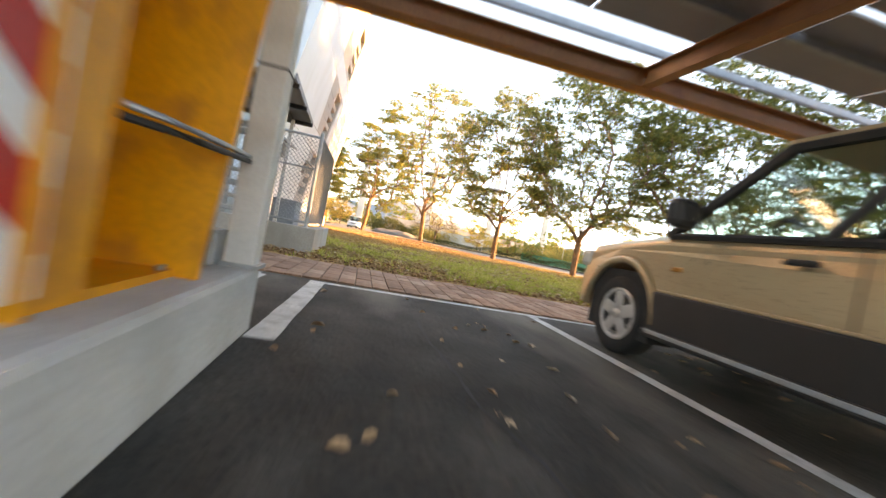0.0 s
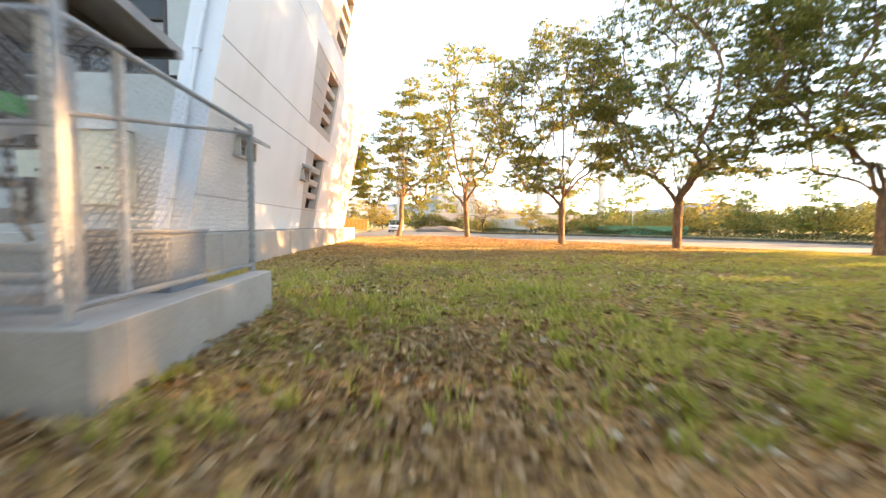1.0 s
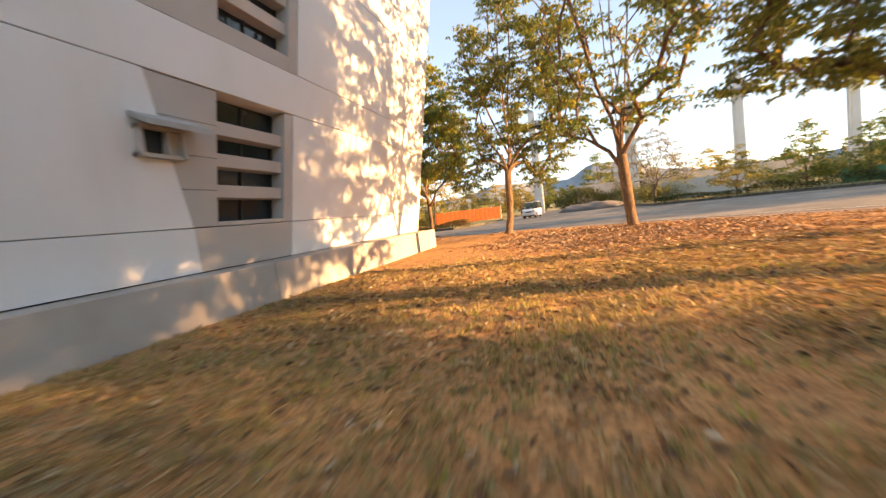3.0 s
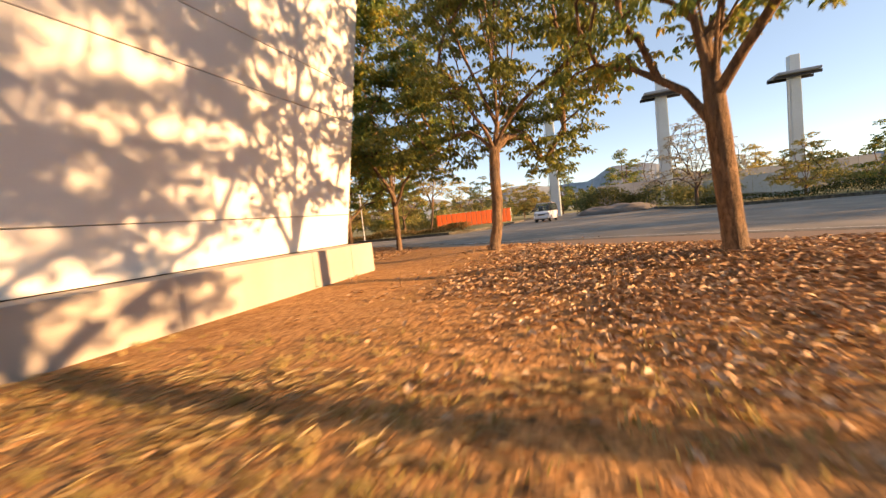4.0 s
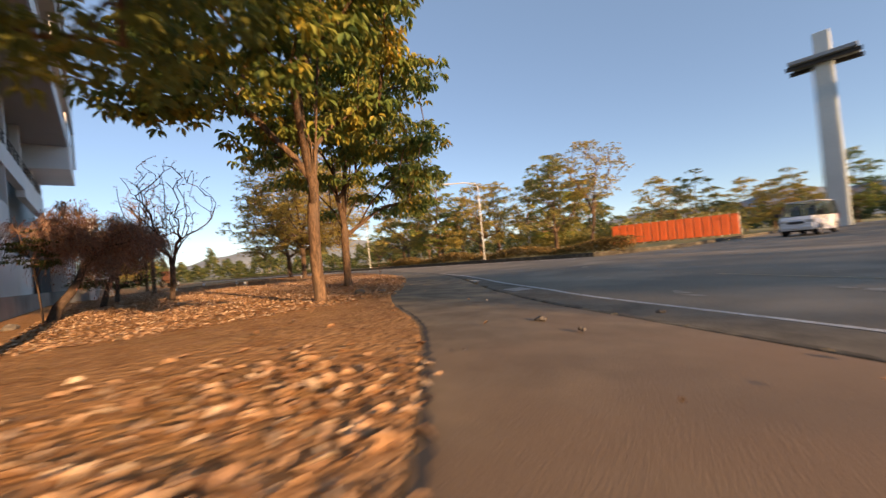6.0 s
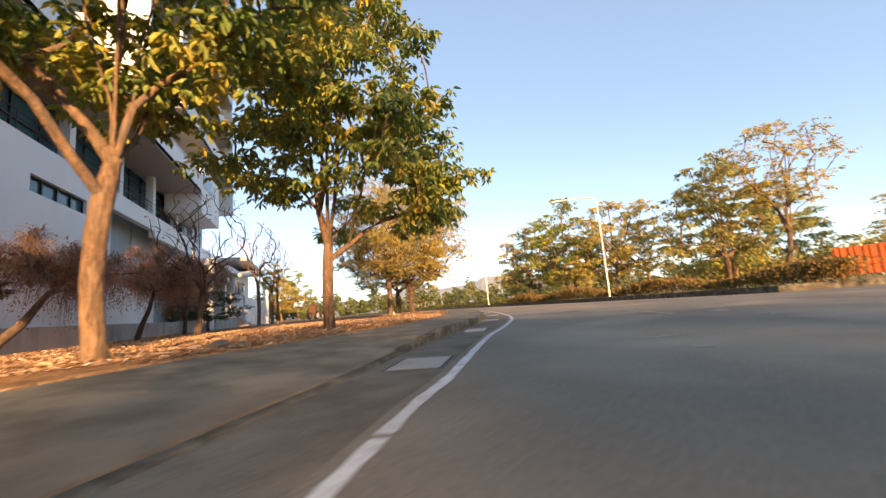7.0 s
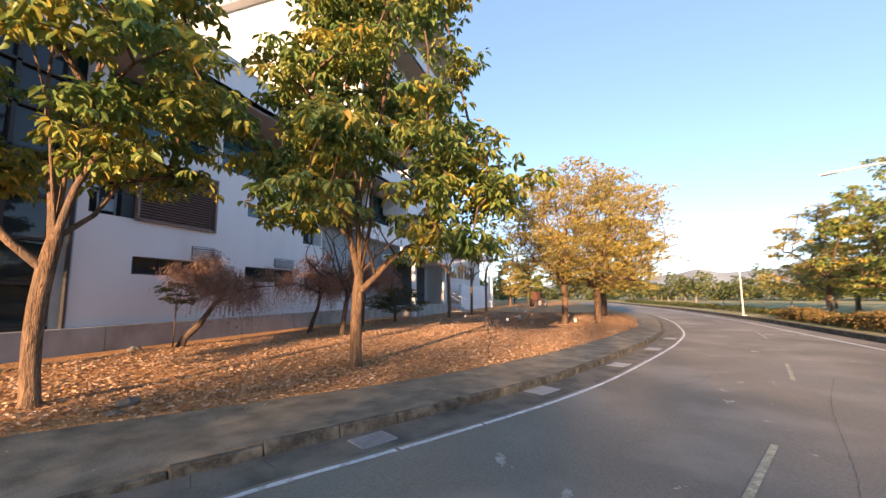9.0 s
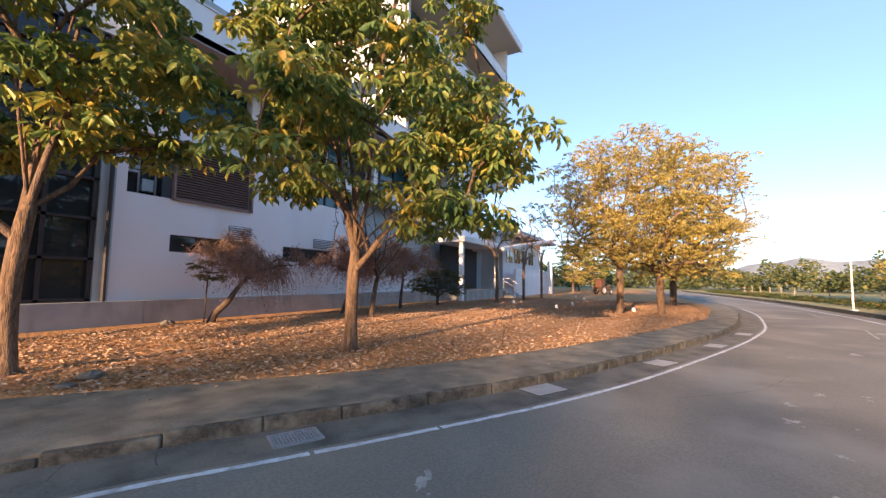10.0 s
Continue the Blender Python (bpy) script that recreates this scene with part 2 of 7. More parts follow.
M["hedge_dry"] = islands("browning_hedge_leaves", [(0.0, (0.10, 0.10, 0.03)), (0.5, (0.26, 0.17, 0.06)), (1.0, (0.44, 0.28, 0.10))], 0.7, translucent=0.25)
M["leaf_pale"] = islands("pale_blossom_leaves", [(0.0, (0.30, 0.28, 0.17)), (0.6, (0.48, 0.44, 0.33)), (1.0, (0.62, 0.57, 0.46))], 0.7, translucent=0.35)
M["stake"] = mat("grey_wooden_stake", (0.42, 0.36, 0.29), 0.9, var=0.3, scale=8, fine=40, bump=0.3)
M["far_leaf"] = islands("far_leaves", [(0.0, (0.22, 0.24, 0.085)), (0.5, (0.40, 0.37, 0.12)), (1.0, (0.58, 0.46, 0.16))], 0.7, translucent=0.4)
M["brick"] = islands("red_paving_brick", [(0.0, (0.29, 0.155, 0.105)), (0.5, (0.42, 0.235, 0.16)), (1.0, (0.52, 0.33, 0.235))], 0.85, island=False, var=0.35, scale=14)
M["brick_rest"] = islands("red_paving_brick_rest", [(0.0, (0.29, 0.155, 0.105)), (0.5, (0.42, 0.235, 0.16)), (1.0, (0.52, 0.33, 0.235))], 0.85, var=0.35, scale=14)
M["joint"] = mat("paving_joint_sand", (0.12, 0.09, 0.07), 0.95, var=0.4, scale=8)
M["car_gold"] = mat("champagne_car_paint", (0.52, 0.38, 0.235), 0.32, 0.55, var=0.05, bump=0.0)
M["car_grey"] = mat("dark_grey_cladding", (0.028, 0.025, 0.025), 0.55, var=0.15, bump=0.05)
M["car_silver"] = mat("silver_car_paint", (0.62, 0.62, 0.64), 0.3, 0.6, var=0.05, bump=0.0)
M["car_white"] = mat("white_van_paint", (0.80, 0.80, 0.80), 0.35, var=0.05, bump=0.0)
M["car_glass"] = glass("car_glass", (0.05, 0.075, 0.06), 0.02)
M["clear_glass"] = glass("clear_glass", (0.75, 0.85, 0.78), 0.02, solid=False)
M["rubber"] = mat("tyre_rubber", (0.025, 0.025, 0.026), 0.85, var=0.3, fine=80)
M["alloy"] = mat("alloy_rim", (0.5, 0.49, 0.47), 0.4, 0.25, var=0.1, bump=0.0)
M["green_plastic"] = mat("green_plastic", (0.02, 0.34, 0.10), 0.45, var=0.1)
M["black_plastic"] = mat("black_plastic", (0.02, 0.022, 0.026), 0.4, var=0.2)
M["grey_metal"] = mat("grey_cabinet_metal", (0.42, 0.46, 0.48), 0.5, 0.3, var=0.12)
M["box_green"] = mat("grey_green_cabinet", (0.42, 0.46, 0.38), 0.55, var=0.1)
M["tin"] = mat("roof_sheet", (0.34, 0.33, 0.33), 0.6, 0.2, var=0.2, scale=2)
M["hose"] = mat("black_hose", (0.015, 0.015, 0.016), 0.6, var=0.1)
M["label_red"] = mat("red_label", (0.6, 0.05, 0.05), 0.5, var=0.1)
M["amber"] = mat("amber_lens", (0.45, 0.20, 0.05), 0.25, var=0.1, bump=0.0)
M["orange_fence"] = mat("orange_hoarding", (0.72, 0.16, 0.05), 0.5, var=0.12, scale=2)
M["pier"] = mat("pier_concrete", (0.58, 0.64, 0.64), 0.8, var=0.12, scale=0.4, fine=8)
M["green_net"] = mat("green_fence_panel", (0.10, 0.36, 0.22), 0.6, var=0.2, scale=1)
M["far_wall"] = mat("far_grey_wall", (0.30, 0.34, 0.38), 0.8, var=0.2, scale=0.3)
# blue-grey of distance haze put into the hills' own colour
M["hill"] = mat("haze_tinted_hill", (0.27, 0.31, 0.33), 0.95, var=0.25, scale=0.02, fine=0.15, bump=0)
M["worn_spot"] = mat("worn_asphalt_spot", (0.48, 0.44, 0.37), 0.9, var=0.5, scale=9, fine=60, bump=0.3, color2=(0.36, 0.325, 0.27))
M["twig"] = mat("withered_twigs", (0.40, 0.26, 0.20), 0.9, var=0.4, scale=5, fine=30, bump=0.2)
M["rock"] = mat("rock", (0.20, 0.175, 0.15), 0.9, var=0.3, scale=6, fine=40, bump=0.6)
M["tractor"] = mat("worn_tractor_paint", (0.13, 0.055, 0.032), 0.6, var=0.3)
M["lamp_white"] = mat("pale_lamp_post", (0.70, 0.71, 0.70), 0.5, 0.2, var=0.1)


def soil(name):
    """Dry soil, thin grass and leaf mould, changing over metres."""
    m = bpy.data.materials.new(name)
    m.use_nodes = True
    n, l = m.node_tree.nodes, m.node_tree.links
    b = n["Principled BSDF"]
    b.inputs["Roughness"].default_value, b.inputs["Specular IOR Level"].default_value = 0.95, 0.1
    tc = n.new("ShaderNodeTexCoord")

    def noise_at(sc, det=5, dis=0.0):
        t = n.new("ShaderNodeTexNoise")
        t.inputs["Scale"].default_value, t.inputs["Detail"].default_value, t.inputs["Distortion"].default_value = sc, det, dis
        l.new(tc.outputs["Object"], t.inputs["Vector"])
        return t.outputs["Fac"]

    def ramp(fac, a, ca, bb, cb):
        r = n.new("ShaderNodeValToRGB")
        r.color_ramp.elements[0].position, r.color_ramp.elements[1].position = a, bb
        r.color_ramp.elements[0].color, r.color_ramp.elements[1].color = (*ca, 1), (*cb, 1)
        l.new(fac, r.inputs[0])
        return r.outputs[0]

    def mix(fac, a, bb, kind="MIX"):
        x = n.new("ShaderNodeMix")
        x.data_type, x.blend_type = "RGBA", kind
        if isinstance(fac, float):
            x.inputs["Factor"].default_value = fac
        else:
            l.new(fac, x.inputs["Factor"])
        l.new(a, x.inputs[6])
        l.new(bb, x.inputs[7])
        return x.outputs[2]

    dirt = ramp(noise_at(3.0, 8), 0.3, (0.45, 0.232, 0.105), 0.7, (0.66, 0.38, 0.18))
    lawn = ramp(noise_at(2.2, 8), 0.3, (0.41, 0.235, 0.095), 0.7, (0.68, 0.42, 0.18))
    # the lawn lies towards the car park, bare soil under the trees
    sep = n.new("ShaderNodeSeparateXYZ")
    l.new(tc.outputs["Object"], sep.inputs[0])
    grad = n.new("ShaderNodeMapRange")
    grad.inputs[1].default_value, grad.inputs[2].default_value = 6.0, -4.0
    l.new(sep.outputs[1], grad.inputs[0])
    add = n.new("ShaderNodeMath")
    add.operation = "ADD"
    patch = n.new("ShaderNodeMapRange")
    patch.inputs[1].default_value, patch.inputs[2].default_value = 0.3, 0.7
    patch.inputs[3].default_value, patch.inputs[4].default_value = -1.0, 0.6
    l.new(noise_at(0.9, 7, 0.8), patch.inputs[0])
    l.new(grad.outputs[0], add.inputs[0])
    l.new(patch.outputs[0], add.inputs[1])
    add.use_clamp = True
    col = mix(add.outputs[0], dirt, lawn)
    # trampled grey-brown soil towards the corner of the walkway
    tx, ty, low = n.new("ShaderNodeMapRange"), n.new("ShaderNodeMapRange"), n.new("ShaderNodeMath")
    tx.inputs[1].default_value, tx.inputs[2].default_value = 3.4, 5.0
    ty.inputs[1].default_value, ty.inputs[2].default_value = 18.2, 20.6
    l.new(sep.outputs[0], tx.inputs[0])
    l.new(sep.outputs[1], ty.inputs[0])
    low.operation = "MULTIPLY"
    l.new(tx.outputs[0], low.inputs[0])
    l.new(ty.outputs[0], low.inputs[1])
    col = mix(low.outputs[0], col, ramp(noise_at(5.0, 8), 0.3, (0.25, 0.165, 0.11), 0.7, (0.40, 0.275, 0.185)))
    fine = ramp(noise_at(24.0, 9), 0.34, (0.46, 0.43, 0.40), 0.64, (1.0, 1.0, 1.0))
    col = mix(1.0, col, fine, "MULTIPLY")
    l.new(col, b.inputs["Base Color"])
    bp = n.new("ShaderNodeBump")
    bp.inputs["Strength"].default_value, bp.inputs["Distance"].default_value = 0.9, 0.07
    l.new(noise_at(11.0, 9, 0.4), bp.inputs["Height"])
    l.new(bp.outputs[0], b.inputs["Normal"])
    return m


M["soil"] = soil("lawn_and_soil")
M["wood_leaf"] = islands("far_wood_leaves", [(0.0, (0.07, 0.10, 0.04)), (0.7, (0.13, 0.16, 0.06)), (1.0, (0.26, 0.22, 0.08))], 0.8, translucent=0.3)
M["far_ground"] = mat("far_dry_grass", (0.40, 0.32, 0.12), 0.95, var=0.35, scale=0.15, fine=3, bump=0.2, color2=(0.22, 0.21, 0.07))

# ---- building helpers ----
def part(name, bm, material, parent=None, label="", smooth=False):
    """Links a bmesh as one mesh object, under a thing or a part."""
    me = bpy.data.meshes.new(name)
    bm.to_mesh(me)
    bm.free()
    me.materials.append(material)
    if smooth:
        me.polygons.foreach_set("use_smooth", [True] * len(me.polygons))
    ob = new(name, me)
    if parent:
        ob.parent = parent
    if label:
        tagged(ob, label)
    return ob


def mesh_part(name, verts, faces, material, parent=None, label="", smooth=False):
    me = bpy.data.meshes.new(name)
    me.from_pydata([tuple(v) for v in verts], [], [tuple(f) for f in faces])
    me.materials.append(material)
    if smooth:
        me.polygons.foreach_set("use_smooth", [True] * len(me.polygons))
    ob = new(name, me)
    if parent:
        ob.parent = parent
    if label:
        tagged(ob, label)
    return ob


def thing(name, m, label, category, group="", kind=""):
    ob = new(name)
    ob.empty_display_size = 0.2
    ob.matrix_world = m
    return tagged(ob, label, category, group, kind)


def box(bm, c, s, rot=None, bevel=0.0):
    """A box of size s about c, edges rounded by bevel."""
    m = Matrix.Translation(c) @ (rot or Matrix.Identity(4)) @ Matrix.Diagonal((*s, 1))
    r = bmesh.ops.create_cube(bm, size=1.0, matrix=m)
    if bevel:
        es = list({e for v in r["verts"] for e in v.link_edges})
        bmesh.ops.bevel(bm, geom=es, offset=bevel, segments=2, profile=0.5, affect="EDGES")
    return bm


def boxed(c, s, rot=None, bevel=0.0):
    return box(bmesh.new(), c, s, rot, bevel)


def tube(bm, pts, radii, sides=8, cap=True):
    """A tube along points with a radius at each."""
    pts = [Vector(p) for p in pts]
    if not hasattr(radii, "__len__"):
        radii = [radii] * len(pts)
    rings, ref = [], Vector((0.13, 0.97, 0.21))
    for i, p in enumerate(pts):
        d = (pts[min(i + 1, len(pts) - 1)] - pts[max(i - 1, 0)]).normalized()
        if abs(d.dot(ref)) > 0.95:
            ref = Vector((0.9, 0.1, 0.3))
        u = d.cross(ref).normalized()
        w = d.cross(u)
        rings.append([bm.verts.new(p + (u * math.cos(a) + w * math.sin(a)) * radii[i]) for a in [2 * math.pi * k / sides for k in range(sides)]])
    for a, b in zip(rings, rings[1:]):
        for k in range(sides):
            bm.faces.new((a[k], a[(k + 1) % sides], b[(k + 1) % sides], b[k]))
    if cap:
        bm.faces.new(rings[0][::-1])
        bm.faces.new(rings[-1])
    return bm


def tubed(pts, radii, sides=8):
    return tube(bmesh.new(), pts, radii, sides)


def prism(poly, z0, z1):
    """A slab over a plan outline."""
    bm = bmesh.new()
    top = [bm.verts.new((x, y, z1)) for x, y in poly]
    bot = [bm.verts.new((x, y, z0)) for x, y in poly]
    n = len(poly)
    f = bm.faces.new(top)
    bm.faces.new(bot[::-1])
    for i in range(n):
        bm.faces.new((top[i], bot[i], bot[(i + 1) % n], top[(i + 1) % n]))
    f.normal_update()
    if f.normal.z < 0:
        bmesh.ops.reverse_faces(bm, faces=bm.faces)
    bmesh.ops.triangulate(bm, faces=[q for q in bm.faces if len(q.verts) > 4])
    return bm


def curve_points(ctrl, step):
    """A smooth line through plan points, at even steps."""
    c = [Vector(p) for p in ctrl]
    out = []
    for i in range(len(c) - 1):
        p0, p1, p2, p3 = c[max(i - 1, 0)], c[i], c[i + 1], c[min(i + 2, len(c) - 1)]
        k = max(2, int((p2 - p1).length / step))
        for j in range(k):
            t = j / k
            out.append(0.5 * ((2 * p1) + (p2 - p0) * t + (2 * p0 - 5 * p1 + 4 * p2 - p3) * t * t + (3 * p1 - p0 - 3 * p2 + p3) * t ** 3))
    return out + [c[-1]]


def beside(line, d):
    """The plan line shifted by d to its left."""
    out = []
    for i, p in enumerate(line):
        t = (line[min(i + 1, len(line) - 1)] - line[max(i - 1, 0)]).normalized()
        out.append(Vector((p.x - t.y * d, p.y + t.x * d)))
    return out


def strip(line, d0, d1, z, zb=None):
    """A band between two offsets of a plan line; with zb it has sides down to there."""
    bm = bmesh.new()
    a, b = beside(line, d0), beside(line, d1)
    va, vb = [bm.verts.new((p.x, p.y, z)) for p in a], [bm.verts.new((p.x, p.y, z)) for p in b]
    for i in range(len(va) - 1):
        bm.faces.new((va[i], va[i + 1], vb[i + 1], vb[i]))
    if zb is not None:
        for v, p in ((va, a), (vb, b)):
            w = [bm.verts.new((q.x, q.y, zb)) for q in p]
            for i in range(len(v) - 1):
                bm.faces.new((v[i], w[i], w[i + 1], v[i + 1]))
    bmesh.ops.recalc_face_normals(bm, faces=bm.faces)
    if zb is None and bm.faces:
        bm.faces.ensure_lookup_table()
        if bm.faces[0].normal.z < 0:
            bmesh.ops.reverse_faces(bm, faces=bm.faces)
    return bm

# ---- ground, road, pavements ----
ROAD_Z = -0.15
LINE = curve_points([(34, -40), (32.5, -10), (29.5, 2), (25, 10.5), (19.5, 17), (15, 21), (11.2, 23.8), (6.4, 26.5), (2.3, 28.42), (1.0, 29.18), (-0.4, 29.95), (-1.79, 30.74), (-3.22, 31.66), (-5.8, 33.15), (-8.8, 34.46), (-14.8, 36.6), (-20.4, 37.9), (-30, 38.8), (-45, 38.0), (-90, 33)], 0.6)
EDGE = curve_points([(29, -40), (27.5, -10), (24.5, 1), (20, 9.5), (15.5, 15.2), (11.4, 19.2), (8.2, 20.9), (5.85, 22.25), (4.14, 23.64), (2.1, 25.2), (0.3, 26.1), (-1.6, 27.25), (-3.3, 28.6), (-6.4, 30.8), (-11.3, 33.1), (-17, 35), (-21, 36.0), (-30, 36.8), (-45, 36), (-90, 31)], 0.6)
FAR = [(46, -40), (44, -8), (40, 10), (36, 23), (30, 34), (22, 42), (14, 47), (13, 60), (13, 85)]
FAR_W = [(-2.5, 85), (-2.5, 60), (-3.0, 47), (-5.6, 42.7), (-12.2, 42.9), (-18.7, 43.2), (-27, 43.7), (-45, 43.2), (-90, 38)]


def sheet(name, poly, z0, z1, m, label, category):
    return tagged(part(name, prism(poly, z0, z1), m), label, category, kind="structure")


ground = bmesh.new()
bmesh.ops.create_grid(ground, x_segments=40, y_segments=40, size=2500, matrix=Matrix.Translation((0, 0, -0.17)))
tagged(part("ground", ground, M["far_ground"]), "dry grassy open ground reaching the horizon", "ground", kind="structure")
sheet("road", [(p.x, p.y) for p in beside(LINE, 1.0)] + [(-95, 60), (-20, 92), (20, 92), (60, 60), (60, -40)], -0.165, ROAD_Z, M["asphalt"], "worn grey asphalt road with patches and dust", "road")
# lawn between the car park, the building and the kerb
lawn_poly = [(-90, -7.55), (29, -7.55)] + [(p.x, p.y) for p in EDGE if p.y > -7.4]
EDGE_ARR = np.array([(p.x, p.y) for p in EDGE])
LINE_ARR = np.array([(p.x, p.y) for p in LINE])


def left_of(arr, x, y):
    """Distance to the left of a plan line."""
    x, y = np.atleast_1d(x), np.atleast_1d(y)
    i = np.argmin((arr[:, None, 0] - x) ** 2 + (arr[:, None, 1] - y) ** 2, axis=0)
    j = np.clip(i, 1, len(arr) - 1)
    t = arr[j] - arr[j - 1]
    t = t / np.linalg.norm(t, axis=1, keepdims=True)
    return t[:, 0] * (y - arr[j][:, 1]) - t[:, 1] * (x - arr[j][:, 0])


def waves(x, y, s, seed):
    return np.array([noise.noise((a * s, b * s, seed)) for a, b in zip(x, y)])


def lawn_z(x, y):
    """Height of the lawn: a low mound round the two trees at the corner, and small swells."""
    x, y = np.atleast_1d(np.asarray(x, float)), np.atleast_1d(np.asarray(y, float))
    ax, ay, bx, by = 3.0, 21.3, 7.7, 17.4
    t = np.clip(((x - ax) * (bx - ax) + (y - ay) * (by - ay)) / ((bx - ax) ** 2 + (by - ay) ** 2), 0, 1)
    d = np.hypot(x - ax - t * (bx - ax), y - ay - t * (by - ay))
    z = 0.17 * np.exp(-(d / 2.5) ** 2) + 0.045 * waves(x, y, 0.45, 3.0) + 0.022 * waves(x, y, 1.3, 9.0)
    # flat along the walkway, the plinths, the plant yard and the footway
    near = np.minimum.reduce([left_of(EDGE_ARR, x, y) / 1.1, np.maximum(np.maximum(x, y - 20.4), -y) / 0.9, np.maximum(np.maximum(x - 2.35, y + 4.0), -6.6 - y) / 0.8, (y + 7.5) / 0.7, (14 - np.abs(x - 4)) / 3])
    near = np.clip(near, 0, 1)
    return z * near * near * (3 - 2 * near)


lawn_bm = prism(lawn_poly, -0.16, 0.0)
for axis, lo, hi in ((0, -9.5, 17.5), (1, -7.4, 31.0)):
    for k in range(int((hi - lo) / 0.36) + 1):
        at = [0.0, 0.0, 0.0]
        at[axis] = lo + k * 0.36
        bmesh.ops.bisect_plane(lawn_bm, geom=lawn_bm.verts[:] + lawn_bm.edges[:] + lawn_bm.faces[:], plane_co=at, plane_no=(1 - axis, axis, 0))
top = [v for v in lawn_bm.verts if v.co.z > -0.01 and -10 < v.co.x < 18]
for v, h in zip(top, lawn_z([v.co.x for v in top], [v.co.y for v in top])):
    v.co.z = h
tagged(part("lawn", lawn_bm, M["soil"], smooth=True), "dry lawn fading into bare soil under trees", "lawn", kind="structure")
# dark walkway between the leaf litter and the road, with its kerb of stones
outer = beside(LINE, 0.86)


def kerb_drop(x):
    """How far the walkway's road edge sinks towards the flush crossing."""
    return 0.122 * min(max((x + 2.4) / 2.2, 0), 1)


bm = bmesh.new()
prev = None
for p in curve_points([tuple(q) for q in outer], 0.4):
    k = int(np.argmin((EDGE_ARR[:, 0] - p.x) ** 2 + (EDGE_ARR[:, 1] - p.y) ** 2))
    q = Vector(EDGE_ARR[k])
    q = q + (q - p).normalized() * 0.25
    cur = [bm.verts.new((*q.lerp(p, t), -0.012 - kerb_drop(p.x) * t ** 1.5 + 0.006 * noise.noise((p.x * 0.8, p.y * 0.8, t * 4)) * (t > 0))) for t in (0, 0.12, 0.3, 0.5, 0.7, 0.85, 1.0)]
    cur.append(bm.verts.new((p.x, p.y, -0.16)))
    if prev:
        for i in range(7):
            if (prev[i].co - cur[i].co).length > 1e-5:
                bm.faces.new((prev[i], prev[i + 1], cur[i + 1], cur[i]))
            elif (prev[i + 1].co - cur[i + 1].co).length > 1e-5:
                bm.faces.new((prev[i], prev[i + 1], cur[i + 1]))
    prev = cur
bmesh.ops.recalc_face_normals(bm, faces=bm.faces)
if sum(f.normal.z for f in bm.faces) < 0:
    bmesh.ops.reverse_faces(bm, faces=bm.faces)
tagged(part("pavement", bm, M["path_asphalt"]), "dusty dark asphalt walkway beside the road", "pavement", kind="structure")
sheet("pavement_bed", [(p.x, p.y) for p in EDGE] + [(p.x, p.y) for p in outer[::-1]], -0.163, -0.148, M["path_asphalt"], "asphalt bed under the walkway", "pavement")
# painted in short overlapping dabs, so that the edge is scalloped
bm = bmesh.new()
prev, run = None, 0.0
fine = curve_points([p for p in LINE if -32 < p.x < 22], 0.02)
dab = random.Random(3)
left = 0.3
for a, b in zip(fine, fine[1:]):
    t = (b - a).normalized()
    s = Vector((-t.y, t.x))
    run += (b - a).length
    left -= (b - a).length
    if left < 0:
        left = dab.uniform(0.06, 0.3)
        if dab.random() < 0.05:
            prev = None
            continue
    w = 0.033 + 0.006 * abs(math.sin(run * 13.0)) + 0.010 * noise.noise((run * 3.1, 5, 0))
    o = 0.006 * noise.noise((run * 2.3, 1, 0))
    cur = [bm.verts.new((*(a + s * (o - w)), ROAD_Z + 0.005)), bm.verts.new((*(a + s * (o + w)), ROAD_Z + 0.005))]
    if prev:
        bm.faces.new((prev[0], cur[0], cur[1], prev[1]))
    prev = cur
tagged(part("road_line", bm, M["paint"]), "worn white line along the road edge", "road marking", kind="structure")
for poly in (FAR + [(70, 85), (70, -40)], FAR_W + [(-90, 95)]):
    sheet("ground_verge", poly, -0.16, 0.02, M["far_ground"], "dry grass verge behind a dark kerb", "verge")
tagged(part("kerb_far", strip([Vector(p) for p in FAR], -0.12, 0.1, 0.06, -0.16), M["kerb"]), "dark weathered concrete kerb", "kerb", kind="structure")
tagged(part("kerb_far", strip([Vector(p) for p in FAR_W], -0.12, 0.1, 0.06, -0.16), M["kerb"]), "dark weathered concrete kerb", "kerb", kind="structure")
far_line = beside([Vector(p) for p in FAR_W[3:]], 1.1)
tagged(part("road_line", strip(far_line, -0.06, 0.06, ROAD_Z + 0.005), M["paint"]), "worn white line along the road edge", "road marking", kind="structure")

# car park
sheet("parking_lot", [(-90, -40), (29, -40), (29, -9.35), (-90, -9.35)], -0.16, 0.0, M["lot_asphalt"], "dark worn asphalt parking lot with tyre marks", "parking lot")
LOT = thing("parking_marking", pose(0, 0, 0), "white painted parking bay lines on dark asphalt", "parking marking", kind="structure")


